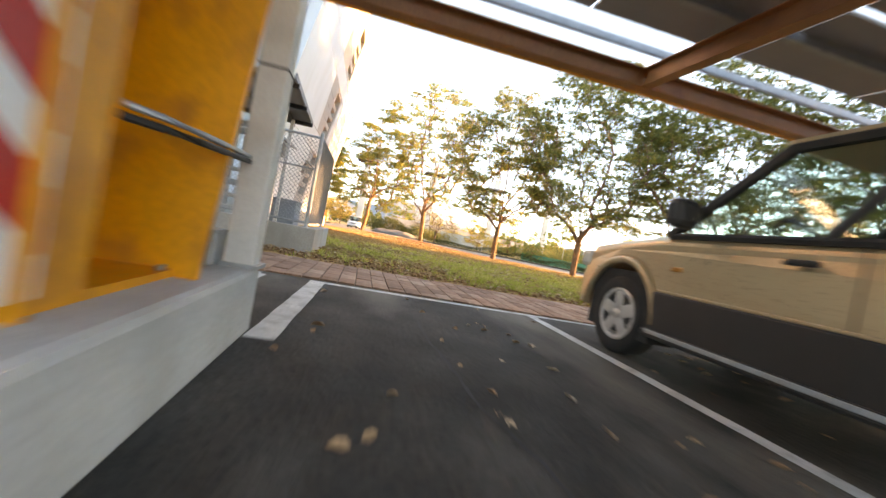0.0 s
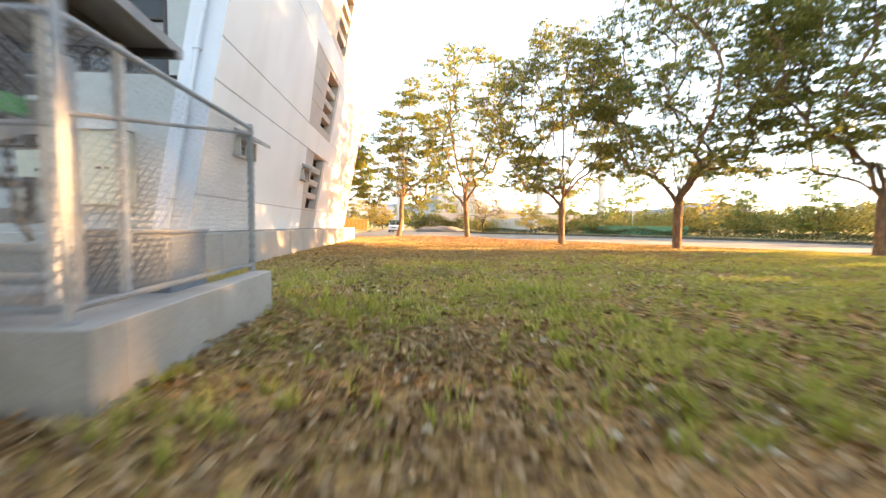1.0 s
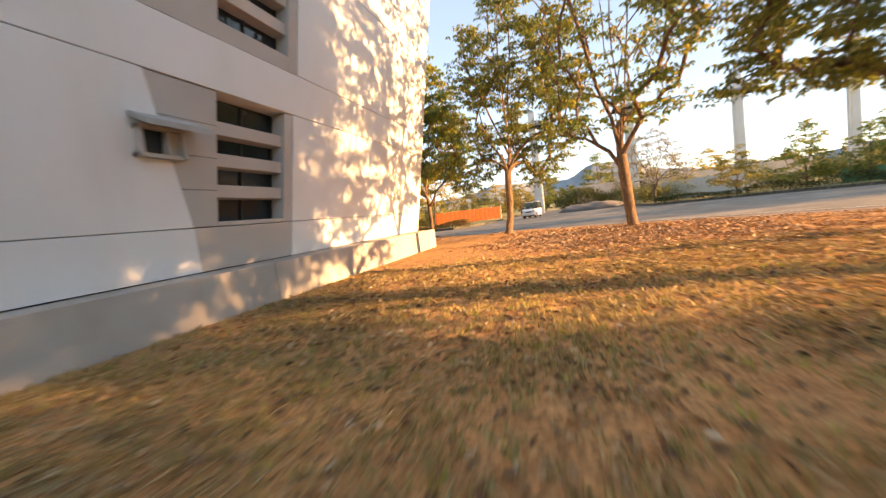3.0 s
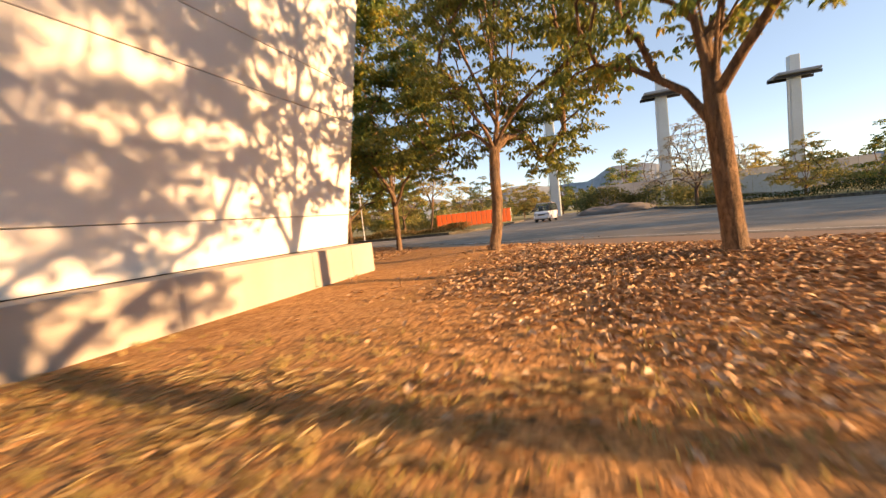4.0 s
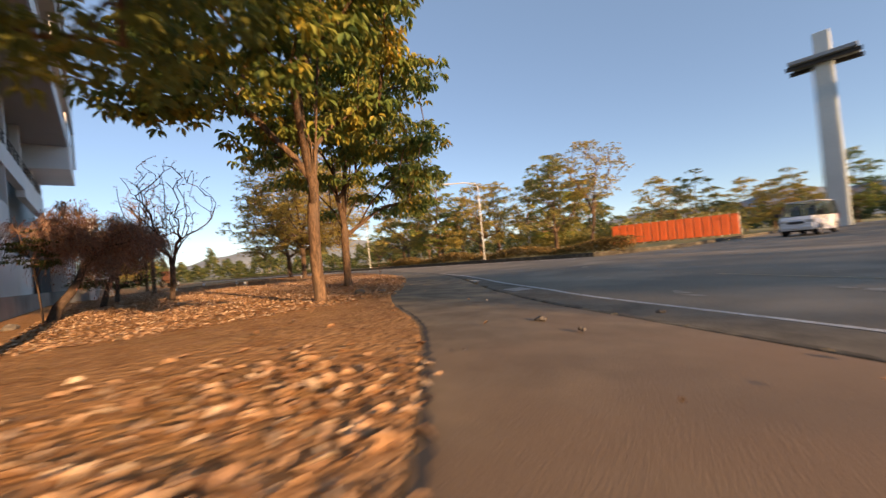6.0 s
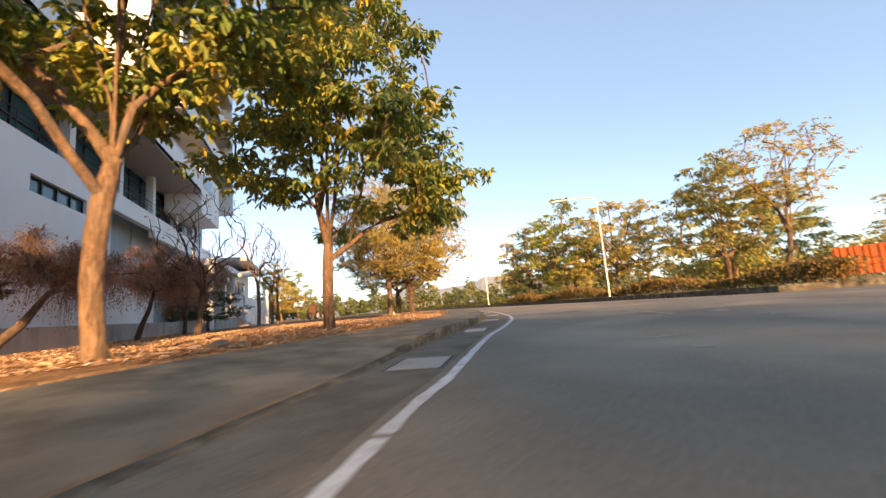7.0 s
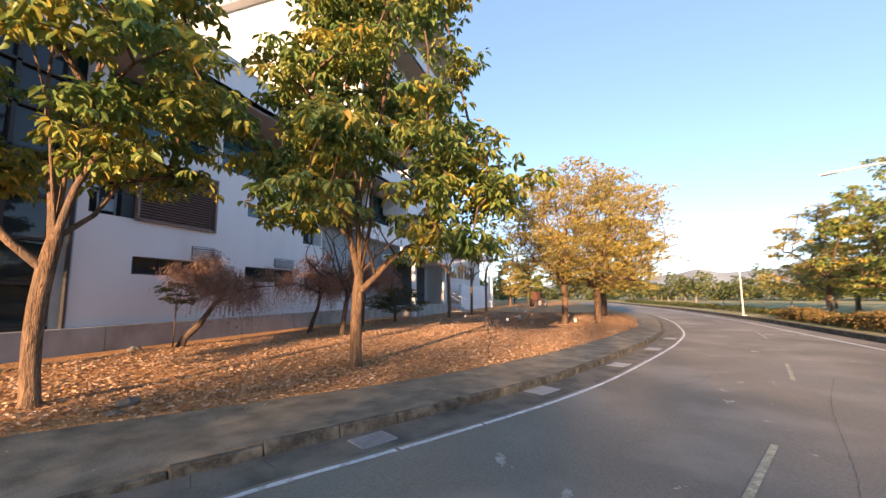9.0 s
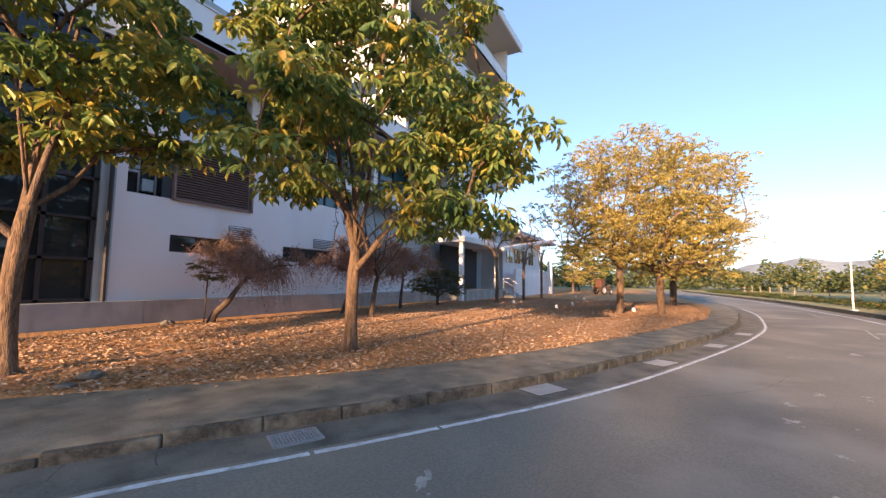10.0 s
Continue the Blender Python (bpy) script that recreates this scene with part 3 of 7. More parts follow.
def painted(x0, y0, x1, y1, w=0.1, z=0.005, m=None, parent=LOT, name="line"):
    a, b = Vector((x0, y0)), Vector((x1, y1))
    t = (b - a).normalized()
    s = Vector((-t.y, t.x)) * w / 2
    n = max(2, int((b - a).length / 0.12))
    bm = bmesh.new()
    rows = []
    for i in range(n + 1):
        p = a.lerp(b, i / n)
        j0, j1 = 1 + 0.10 * noise.noise((p.x * 9, p.y * 9, 1)), 1 + 0.10 * noise.noise((p.x * 9, p.y * 9, 7))
        rows.append((bm.verts.new((p.x - s.x * j0, p.y - s.y * j0, z)), bm.verts.new((p.x + s.x * j1, p.y + s.y * j1, z))))
    for (u, v), (q, r) in zip(rows, rows[1:]):
        bm.faces.new((u, q, r, v))
    return part(name, bm, m or M["paint"], parent)


painted(2.78, -9.58, 2.72, -11.72, 0.16)
painted(5.29, -9.53, 5.33, -14.6, 0.12)
painted(2.7, -9.52, 5.35, -9.46, 0.11)
painted(5.36, -9.46, 11, -9.35, 0.1)
painted(2.2, -9.55, 2.02, -14.6, 0.14)
painted(2.2, -9.5, -6, -9.55, 0.11)
painted(7.85, -9.5, 7.9, -14.6, 0.11)

# brick pavement: a sand bed, and the bricks further down in the file
tagged(part("pavement_bed", prism([(-30, -9.35), (29, -9.35), (29, -7.5), (-30, -7.5)], -0.16, -0.004), M["joint"]), "sand bed under a red brick footway", "pavement", kind="structure")

# kerb stones along the walkway
kerb = thing("kerb", pose(0, 0, 0), "weathered mossy concrete kerb stones along the walkway", "kerb", kind="structure")
kl = curve_points([tuple(p) for p in beside(LINE, 0.80)[::3]], 0.75)
acc = [p for p in kl if -26 < p.x < 13]
for a, b in zip(acc, acc[1:]):
    d = b - a
    ang = math.atan2(d.y, d.x)
    c = (a + b) / 2
    # dropped kerb where the walkway meets the lawn path
    drop = kerb_drop(c.x)
    bm = boxed((c.x, c.y, -0.089 - drop + random.uniform(-0.006, 0.006)), (d.length - 0.014, 0.10, 0.16), Matrix.Rotation(ang + random.uniform(-0.012, 0.012), 4, "Z"), 0.018)
    part("kerb_stone", bm, M["kerb"], kerb)

tagged(part("gutter", strip([p for p in LINE if -40 < p.x < 25], 0.10, 0.78, ROAD_Z + 0.0025), M["gutter"]), "dark gutter strip between kerb and white line", "gutter", kind="structure")

# drain covers in the gutter, at even spacing
def drain_cover(x, y, ang, holes, ob_label):
    t = thing("drain_cover", pose(x, y, ROAD_Z - (0.008 if holes else 0.0), 0, 0, ang) @ Matrix.Diagonal((0.78, 0.78, 1, 1) if holes else (1, 1, 1, 1)), ob_label, "drain cover", "drain covers along the gutter")
    if holes:
        fr = bmesh.new()
        for s in (-1, 1):
            box(fr, (0, s * 0.20, 0.012), (0.62, 0.03, 0.03))
            box(fr, (s * 0.295, 0, 0.012), (0.03, 0.37, 0.03))
        part("frame", fr, M["galv"], t)
        for i in range(13):
            part("bar", boxed((-0.258 + i * 0.043, 0, 0.012), (0.014, 0.37, 0.022)), M["galv"], t)
        for i in range(4):
            part("crossbar", boxed((0, -0.13 + i * 0.085, 0.014), (0.56, 0.012, 0.02)), M["galv"], t)
        # thin near-black plate stands in for the shade of the pit
        part("pit_shade", boxed((0, 0, 0.003), (0.56, 0.37, 0.004)), M["groove_and_shade"], t, "dark plate painted as shade under the grate")
    else:
        part("plate", boxed((0, 0, -0.003), (0.62, 0.42, 0.024), None, 0.004), M["concrete"], t)
        part("rim", strip([Vector((-0.34, 0)), Vector((0.34, 0))], -0.24, 0.24, 0.004), M["groove_and_shade"], t, "dark joint round the plate")
    return t


for x, y, ang, h in ((0.12, 29.12, -27, False), (-2.98, 30.88, -28, True), (-6.1, 32.56, -28, False), (-9.3, 34.1, -25, False), (-12.6, 35.35, -21, False), (-16.0, 36.45, -18, False)):
    drain_cover(x, y + 0.12, ang, h, "steel drain grate set in the road gutter" if h else "square concrete drain cover set in the gutter")

# broken yellow centre line
centre = thing("centre_marking", pose(0, 0, 0), "faded yellow dashes along the road centre", "road marking", kind="structure")
for x0, y0, x1, y1 in ((-1.9, 34.22, -4.24, 35.4), (-8.38, 37.27, -10.72, 38.09), (5.5, 30.4, 3.0, 31.7), (-17, 40.0, -20, 40.7), (12.5, 26.2, 10.2, 27.8), (-26, 41.2, -29, 41.4)):
    painted(x0, y0, x1, y1, 0.075, ROAD_Z + 0.006, M["yellow_paint"], centre, "dash")

# pale worn spots of spilled mortar and dust on the carriageway
spots_on_road = thing("road_stains", pose(0, 0, 0), "pale worn spots and dust patches on the asphalt", "road stains", kind="structure")
pale = [(-2.85, 32.56, 0.16, 0.1, 20), (0.42, 31.55, 0.16, 0.09, 60), (1.15, 31.16, 0.12, 0.07, 20), (-1.65, 34.91, 0.34, 0.16, -20), (-2.3, 33.2, 0.16, 0.09, 10), (-1.7, 33.1, 0.08, 0.05, 0), (-6.2, 35.6, 0.14, 0.06, 25),
        (-7.1, 35.7, 0.16, 0.07, 10), (-7.95, 36.24, 0.14, 0.07, 0), (-12.8, 38.2, 0.3, 0.1, 20), (-18.75, 41.5, 0.3, 0.95, 5), (3.38, 28.9, 0.35, 0.14, -30), (5.2, 29.5, 0.5, 0.2, -30), (8.5, 28.6, 0.6, 0.25, -35)]
dust = random.Random(12)
for k in range(70):
    u = dust.uniform(0, 1)
    pale.append((6 - 24 * u + dust.uniform(-1, 1), 29.5 + 9.5 * u ** 0.8 + dust.uniform(-0.3, 4.5), dust.uniform(0.02, 0.09), dust.uniform(0.015, 0.05), dust.uniform(0, 180)))
for x, y, a, b, turn in pale:
    bm = bmesh.new()
    fleck = random.Random(int(x * 100) + int(y * 10))
    for j in range(7):
        fu, fv = fleck.gauss(0, 0.45) * a, fleck.gauss(0, 0.45) * b
        size = (0.62 if j == 0 else fleck.uniform(0.12, 0.4)) * (a * b) ** 0.5
        fat, skew, ring = fleck.uniform(0.5, 1.0), fleck.uniform(0, 6.3), []
        for k in range(16):
            q = 2 * math.pi * k / 16
            r = size * (1 + 0.8 * noise.noise((math.cos(q) * 1.7 + x * 3 + j, math.sin(q) * 1.7 + y * 3, 2.0)))
            v = Matrix.Rotation(radians(turn), 2) @ Vector((fu + math.cos(q) * r * (a / b) ** 0.25, fv + math.sin(q + 0.3 * math.sin(skew)) * r * fat))
            ring.append(bm.verts.new((x + v.x, y + v.y, ROAD_Z + 0.004 + 0.0004 * j)))
        bm.faces.new(ring)
    part("stain", bm, M["worn_spot"], spots_on_road)


def crack(pts, w, z, parent):
    """A thin dark zigzag across the asphalt."""
    bm = bmesh.new()
    line = curve_points(pts, 0.06)
    prev = None
    for i, p in enumerate(line):
        o = (0.018 + 0.9 * max(w - 0.02, 0)) * noise.noise((p.x * 9, p.y * 9, 0))
        ww = w * (0.6 + 0.6 * abs(noise.noise((p.x * 7, p.y * 7, 4))))
        cur = [bm.verts.new((p.x + o - ww, p.y + o * 0.5, z)), bm.verts.new((p.x + o + ww, p.y + o * 0.5, z))]
        if prev:
            bm.faces.new((prev[0], prev[1], cur[1], cur[0]))
        prev = cur
    bmesh.ops.recalc_face_normals(bm, faces=bm.faces)
    if bm.faces[:][0].normal.z < 0:
        bmesh.ops.reverse_faces(bm, faces=bm.faces)
    part("crack", bm, M["groove_and_shade"], parent)


cracks = thing("road_cracks", pose(0, 0, 0), "thin dark cracks across gutter and asphalt", "cracks", kind="structure")
for pts in ([(-1.76, 29.62), (-1.60, 29.8), (-1.42, 30.02)], [(-2.28, 29.98), (-2.1, 30.22), (-1.98, 30.47)], [(-4.4, 31.4), (-4.2, 31.62)], [(-0.2, 33.9), (-1.2, 34.57), (-3.35, 35.68), (-6.36, 36.91), (-9.0, 38.2)], [(2.0, 32.6), (0.8, 33.2), (-0.2, 33.9)], [(-6.6, 34.4), (-7.9, 35.6), (-9.8, 36.4)]):
    crack(pts, 0.007, ROAD_Z + 0.0045, cracks)

crack([(3.73, -10.7), (3.72, -11.2), (3.77, -11.75), (3.8, -12.3), (3.9, -12.7), (3.95, -13.4)], 0.012, 0.004, cracks)
crack([(4.3, -9.7), (4.25, -10.4), (4.45, -11.2)], 0.008, 0.004, cracks)
edge_line = [p for p in EDGE if -1.0 < p.x < 9.5]
for k in range(0, len(edge_line) - 5, 4):
    crack([(p.x + 0.03, p.y + 0.03) for p in edge_line[k:k + 5]], 0.05, 0.012, cracks)

# ---- the building ----
def xw(z):
    """Outer face of the leaning east wall at a height."""
    return -0.8 + 0.193 * (z - 0.78) if z < 12.2 else 1.4 - 0.45 * (z - 12.2)


def slab_of(y0, y1, z0, z1, d0, d1, dy=0.0):
    """A leaning panel: its outer face d0 behind the wall line, its back d1 behind; dy shears its sides."""
    bm = bmesh.new()
    v = []
    for d in (d0, d1):
        for y, z in ((y0, z0), (y1, z0), (y1 + dy, z1), (y0 + dy, z1)):
            v.append(bm.verts.new((xw(z) - d, y, z)))
    for f in ((0, 1, 2, 3), (7, 6, 5, 4), (0, 4, 5, 1), (1, 5, 6, 2), (2, 6, 7, 3), (3, 7, 4, 0)):
        bm.faces.new([v[i] for i in f])
    bmesh.ops.recalc_face_normals(bm, faces=bm.faces)
    es = [e for e in bm.edges]
    bmesh.ops.bevel(bm, geom=es, offset=0.008, segments=1, affect="EDGES")
    return bm


wall_east = thing("wall_east", pose(0, 0, 0), "tall white leaning panelled wall on a low plinth", "building wall", kind="structure")
part("core", slab_of(0.25, 19.85, 0.7, 12.2, 0.5, 0.7), M["groove_and_shade"], wall_east, "dark recess behind the panel joints")
rows = [(0.80, 1.60), (1.615, 4.03), (4.045, 4.92), (4.935, 7.70), (7.715, 8.60), (8.615, 12.2)]
ya, yb = 0.2, 19.9
# the beige bay: its near edge slants, its openings are deep recesses
beige = {0: (8.66, 8.50, 11.15), 1: (8.50, 7.68, 11.15), 3: (7.36, 6.62, 11.3), 5: (6.4, 5.5, 11.5)}
opening = {1: (9.02, 10.88, 1.70, 4.0, 4), 3: (9.08, 11.0, 5.25, 7.55, 4), 5: (9.1, 11.1, 8.9, 11.4, 4)}


def sheared(y00, y01, y10, y11, z0, z1, d0, d1):
    """A leaning panel whose two ends may slant: y00, y01 along the foot, y10, y11 along the head."""
    bm = bmesh.new()
    v = [bm.verts.new((xw(z) - d, y, z)) for d in (d0, d1) for y, z in ((y00, z0), (y01, z0), (y11, z1), (y10, z1))]
    for f in ((0, 1, 2, 3), (7, 6, 5, 4), (0, 4, 5, 1), (1, 5, 6, 2), (2, 6, 7, 3), (3, 7, 4, 0)):
        bm.faces.new([v[i] for i in f])
    bmesh.ops.recalc_face_normals(bm, faces=bm.faces)
    bmesh.ops.bevel(bm, geom=bm.edges[:], offset=0.006, segments=1, affect="EDGES")
    return bm


for i, (z0, z1) in enumerate(rows):
    if i not in beige:
        part("panel", slab_of(ya, yb, z0, z1, 0, 0.45), M["wall_white"], wall_east)
        continue
    foot, head, b1 = beige[i]
    part("panel", sheared(ya, foot - 0.014, ya, head - 0.014, z0, z1, 0, 0.45), M["wall_white"], wall_east)
    part("panel", slab_of(b1 + 0.014, yb, z0, z1, 0, 0.45), M["wall_white"], wall_east)
    if i == 0:
        part("panel", sheared(foot, b1, head, b1, z0, z1, 0.02, 0.45), M["wall_beige"], wall_east, "weathered beige panel")
        continue
    wy0, wy1, zs, ze, n = opening[i]
    at = lambda z: foot + (head - foot) * (z - z0) / (z1 - z0)
    # near side in courses, far jamb, foot and head
    cuts = [z0] + [zs + (ze - zs) * k / n for k in (1, 2, 3)] + [z1]
    for q0, q1 in zip(cuts, cuts[1:]):
        part("panel", sheared(at(q0), wy0, at(q1), wy0, q0 + 0.004, q1 - 0.004, 0.02, 0.45), M["wall_beige"], wall_east, "weathered beige panel")
    part("panel", slab_of(wy1, b1, z0, z1, 0.02, 0.45), M["wall_beige"], wall_east, "weathered beige panel")
    part("panel", slab_of(wy0, wy1, z0, zs, 0.02, 0.45), M["wall_beige"], wall_east, "weathered beige panel")
    if z1 - ze > 0.05:
        part("panel", slab_of(wy0, wy1, ze, z1, 0.02, 0.45), M["wall_beige"], wall_east, "weathered beige panel")
    win = part("window", slab_of(wy0 - 0.01, wy1 + 0.01, zs - 0.01, ze + 0.01, 0.40, 0.43), M["dark_glass"], wall_east, "recessed dark glass window")
    for k in range(1, n):
        zz = zs + (ze - zs) * k / n
        part("spandrel", slab_of(wy0, wy1, zz - 0.12, zz + 0.12, 0.10, 0.40), M["wall_beige"], win)
    for k in range(n):
        za, zb = zs + (ze - zs) * k / n + (0.12 if k else 0), zs + (ze - zs) * (k + 1) / n - (0.12 if k < n - 1 else 0)
        for y in (wy0 + 0.03, (wy0 + wy1) / 2, wy1 - 0.03):
            part("mullion", slab_of(y - 0.02, y + 0.02, za, zb, 0.35, 0.40), M["dark_metal"], win)
part("panel", slab_of(ya, yb, 12.2, 14.5, 0, 0.45), M["wall_white"], wall_east)
# end facet towards the car park, with its rain pipe
cap = bmesh.new()
v = [cap.verts.new(p) for p in ((xw(0.8) - 0.02, 0.19, 0.8), (xw(0.8) - 0.75, 0.19, 0.8), (xw(12.2) - 0.75, 0.19, 12.2), (xw(12.2) - 0.02, 0.19, 12.2), (xw(0.8) - 0.02, 1.4, 0.8), (xw(0.8) - 0.75, 1.4, 0.8), (xw(12.2) - 0.75, 1.4, 12.2), (xw(12.2) - 0.02, 1.4, 12.2))]
for f in ((0, 3, 2, 1), (1, 2, 6, 5)):
    cap.faces.new([v[i] for i in f])
part("end_facet", cap, M["wall_blue"], wall_east, "pale blue end facet of the leaning wall")
part("rain_pipe", tubed([(xw(z) - 0.42, 0.12, z) for z in (0.8, 4, 8, 12)], 0.045, 10), M["wall_blue"], wall_east, "pale painted rain pipe")
for z in (1.5, 3.0, 4.6, 6.4):
    part("bracket", boxed((xw(z) - 0.42, 0.13, z), (0.14, 0.12, 0.03)), M["galv"], wall_east)


def canopy_window(y0, y1, z, wy0, wy1):
    """A small window under a thin concrete canopy on the leaning wall."""
    t = thing("canopy_window", pose(0, 0, 0), "small wall window under a thin sloping concrete canopy", "window", "canopy windows", "structure")
    x = xw(z)
    bm = bmesh.new()
    a = [(x - 0.05, y0, z + 0.24), (x - 0.05, y1, z + 0.24), (x + 0.42, y1 + 0.05, z + 0.02), (x + 0.42, y0 - 0.02, z + 0.02)]
    vs = [bm.verts.new(p) for p in a] + [bm.verts.new((p[0], p[1], p[2] - 0.09)) for p in a]
    for f in ((0, 1, 2, 3), (7, 6, 5, 4), (0, 4, 5, 1), (1, 5, 6, 2), (2, 6, 7, 3), (3, 7, 4, 0)):
        bm.faces.new([vs[i] for i in f])
    bmesh.ops.recalc_face_normals(bm, faces=bm.faces)
    part("canopy", bm, M["concrete"], t)
    zl, zh = z - 0.40, z - 0.04
    fr = bmesh.new()
    for c, s in (((xw(zl) + 0.04, (wy0 + wy1) / 2, zl - 0.03), (0.16, wy1 - wy0 + 0.12, 0.06)), ((xw(zh) + 0.04, (wy0 + wy1) / 2, zh + 0.03), (0.16, wy1 - wy0 + 0.12, 0.06)),
                 ((x + 0.0, wy0 - 0.03, (zl + zh) / 2), (0.2, 0.06, zh - zl + 0.1)), ((x + 0.0, wy1 + 0.03, (zl + zh) / 2), (0.2, 0.06, zh - zl + 0.1)), ((x + 0.0, (wy0 * 0.35 + wy1 * 0.65), (zl + zh) / 2), (0.16, 0.04, zh - zl))):
        box(fr, c, s)
    part("frame", fr, M["wall_beige"], t)
    part("pane", slab_of(wy0, wy0 * 0.4 + wy1 * 0.6, zl, zh, -0.02, 0.0), M["dark_glass"], t, "dark glass pane")
    part("vent", slab_of(wy0 * 0.35 + wy1 * 0.65, wy1, zl, zh, -0.045, 0.0), M["wall_beige"], t, "closed beige vent panel")


canopy_window(1.4, 2.72, 3.12, 1.62, 2.54)
canopy_window(7.42, 8.5, 3.18, 7.55, 8.2)

plinth = thing("plinth", pose(0, 0, 0), "low weathered rendered plinth wall with a flat top", "plinth wall", kind="structure")
cuts = [0.0, 4.7, 9.6, 14.3, 17.3, 18.8, 19.86]
for a, b in zip(cuts, cuts[1:]):
    part("plinth_block", boxed((-0.48, (a + b) / 2, 0.36), (0.96, b - a - 0.012, 0.84), None, 0.012), M["plinth"], plinth)
xs = [-0.97, -6.5, -12.0, -17.5, -23.0, -29.0, -35.0]
for a, b in zip(xs, xs[1:]):
    part("plinth_block", boxed(((a + b) / 2, 20.15, 0.32), (a - b - 0.012, 0.5, 0.76), None, 0.012), M["concrete"], plinth)
part("plinth_block", boxed((-4.5, 0.3, 0.36), (7.0, 0.6, 0.80), None, 0.012), M["wall_grey"], plinth)

# south side, behind the fence
wall_south = thing("wall_south", pose(0, 0, 0), "grey rendered rear wall with steel windows and cabinets", "building wall", kind="structure")
for c, s in (((-6.5, 1.6, 2.3), (11, 0.3, 4.4)), ((-6.5, 1.6, 9.4), (11, 0.3, 5.8)), ((-1.45, 1.6, 5.5), (0.7, 0.3, 2.2)), ((-11.4, 1.6, 5.5), (1.2, 0.3, 2.2))):
    part("wall_panel", boxed(c, s), M["wall_grey"], wall_south)
sw = part("window", boxed((-6.3, 1.68, 5.5), (9.2, 0.04, 2.1)), M["dark_glass"], wall_south, "band of dark steel-framed windows")
for k in range(10):
    part("mullion", boxed((-1.9 - k * 0.98, 1.6, 5.5), (0.09, 0.14, 2.1)), M["dark_metal"], sw)
for z in (4.55, 5.2, 5.85, 6.5):
    part("transom", boxed((-6.3, 1.6, z), (9.2, 0.13, 0.08)), M["dark_metal"], sw)
for k in range(0, 9, 2):
    part("blind", boxed((-2.4 - k * 0.98, 1.64, 5.52), (0.86, 0.02, 0.56)), M["far_wall"], sw, "pale lowered blind")


def wall_cabinet(x, z0, w, h, ob_mat):
    t = thing("wall_cabinet", pose(x, 1.32, 0), "grey-green steel electrical cabinet fixed to the wall", "electrical cabinet", "wall cabinets")
    part("body", boxed((0, 0, z0 + h / 2), (w, 0.3, h), None, 0.015), ob_mat, t)
    part("door", boxed((0, -0.16, z0 + h / 2), (w - 0.1, 0.02, h - 0.1), None, 0.006), ob_mat, t)
    for s in (-1, 1):
        part("latch", boxed((s * 0.09, -0.18, z0 + h * 0.5), (0.12, 0.02, 0.06)), M["dark_metal"], t)
    part("hood", boxed((0, -0.04, z0 + h + 0.03), (w + 0.08, 0.42, 0.03)), M["grey_metal"], t)


wall_cabinet(-3.15, 1.4, 1.05, 1.7, M["box_green"])
wall_cabinet(-4.45, 1.2, 1.1, 1.95, M["box_green"])

# north facade
NY = 20.1
wall_north = thing("wall_north", pose(0, 0, 0), "white shaded office facade with recessed floors and balconies", "building facade", kind="structure")


def facade(x0, x1, z0, z1, y=NY, th=0.3, m=None, name="wall_panel", label=""):
    return part(name, boxed(((x0 + x1) / 2, y - th / 2, (z0 + z1) / 2), (abs(x1 - x0), th, z1 - z0)), m or M["wall_white"], wall_north, label)


def window_in(x0, x1, z0, z1, panes, m, depth=0.18):
    w = facade(x0, x1, z0, z1, NY - depth, 0.03, m, "window", "dark glazed strip window in a steel frame")
    for k in range(panes + 1):
        part("mullion", boxed((x0 + (x1 - x0) * k / panes, NY - depth + 0.03, (z0 + z1) / 2), (0.05, 0.06, z1 - z0)), M["dark_metal"], w)
    for z in (z0 + 0.02, z1 - 0.02):
        part("rail", boxed(((x0 + x1) / 2, NY - depth + 0.03, z), (abs(x1 - x0), 0.06, 0.05)), M["dark_metal"], w)


# solid lower storeys, cut round the openings
holes = [(-10.15, -7.25, 2.25, 2.82), (-14.8, -11.75, 2.15, 2.78), (-15.05, -11.75, 4.93, 5.5), (-10.15, -5.95, 4.0, 5.98), (-16.9, -15.4, 4.2, 5.75), (-22, -17.0, 2.4, 5.75)]
xs = sorted({-5.65, -22.0} | {h[0] for h in holes} | {h[1] for h in holes})
zs = sorted({0.66, 6.6} | {h[2] for h in holes} | {h[3] for h in holes})
bm = bmesh.new()
for a, b in zip(xs, xs[1:]):
    col = []
    for c, d in zip(zs, zs[1:]):
        mx, mz = (a + b) / 2, (c + d) / 2
        if any(h[0] < mx < h[1] and h[2] < mz < h[3] for h in holes):
            continue
        if col and abs(col[-1][1] - c) < 1e-6:
            col[-1][1] = d
        else:
            col.append([c, d])
    for c, d in col:
        box(bm, ((a + b) / 2, NY - 0.15, (c + d) / 2), (b - a, 0.3, d - c))
bmesh.ops.remove_doubles(bm, verts=bm.verts, dist=1e-4)
part("wall_panel", bm, M["wall_white"], wall_north)
window_in(-10.15, -7.25, 2.25, 2.82, 3, M["dark_glass"])
window_in(-14.8, -11.75, 2.15, 2.78, 3, M["dark_glass"])
window_in(-15.05, -11.75, 4.93, 5.5, 4, M["teal_glass"])
window_in(-16.9, -15.4, 4.2, 5.75, 1, M["dark_glass"], 0.6)
window_in(-22, -17.0, 2.4, 5.75, 4, M["dark_glass"], 1.2)
# open loggia beside the louvers: pipes and boxes before a shade-coloured back sheet
facade(-7.3, -5.95, 4.0, 5.98, NY - 0.8, 0.03, M["groove_and_shade"], "loggia_back", "back sheet of an open loggia, shade in its colour")
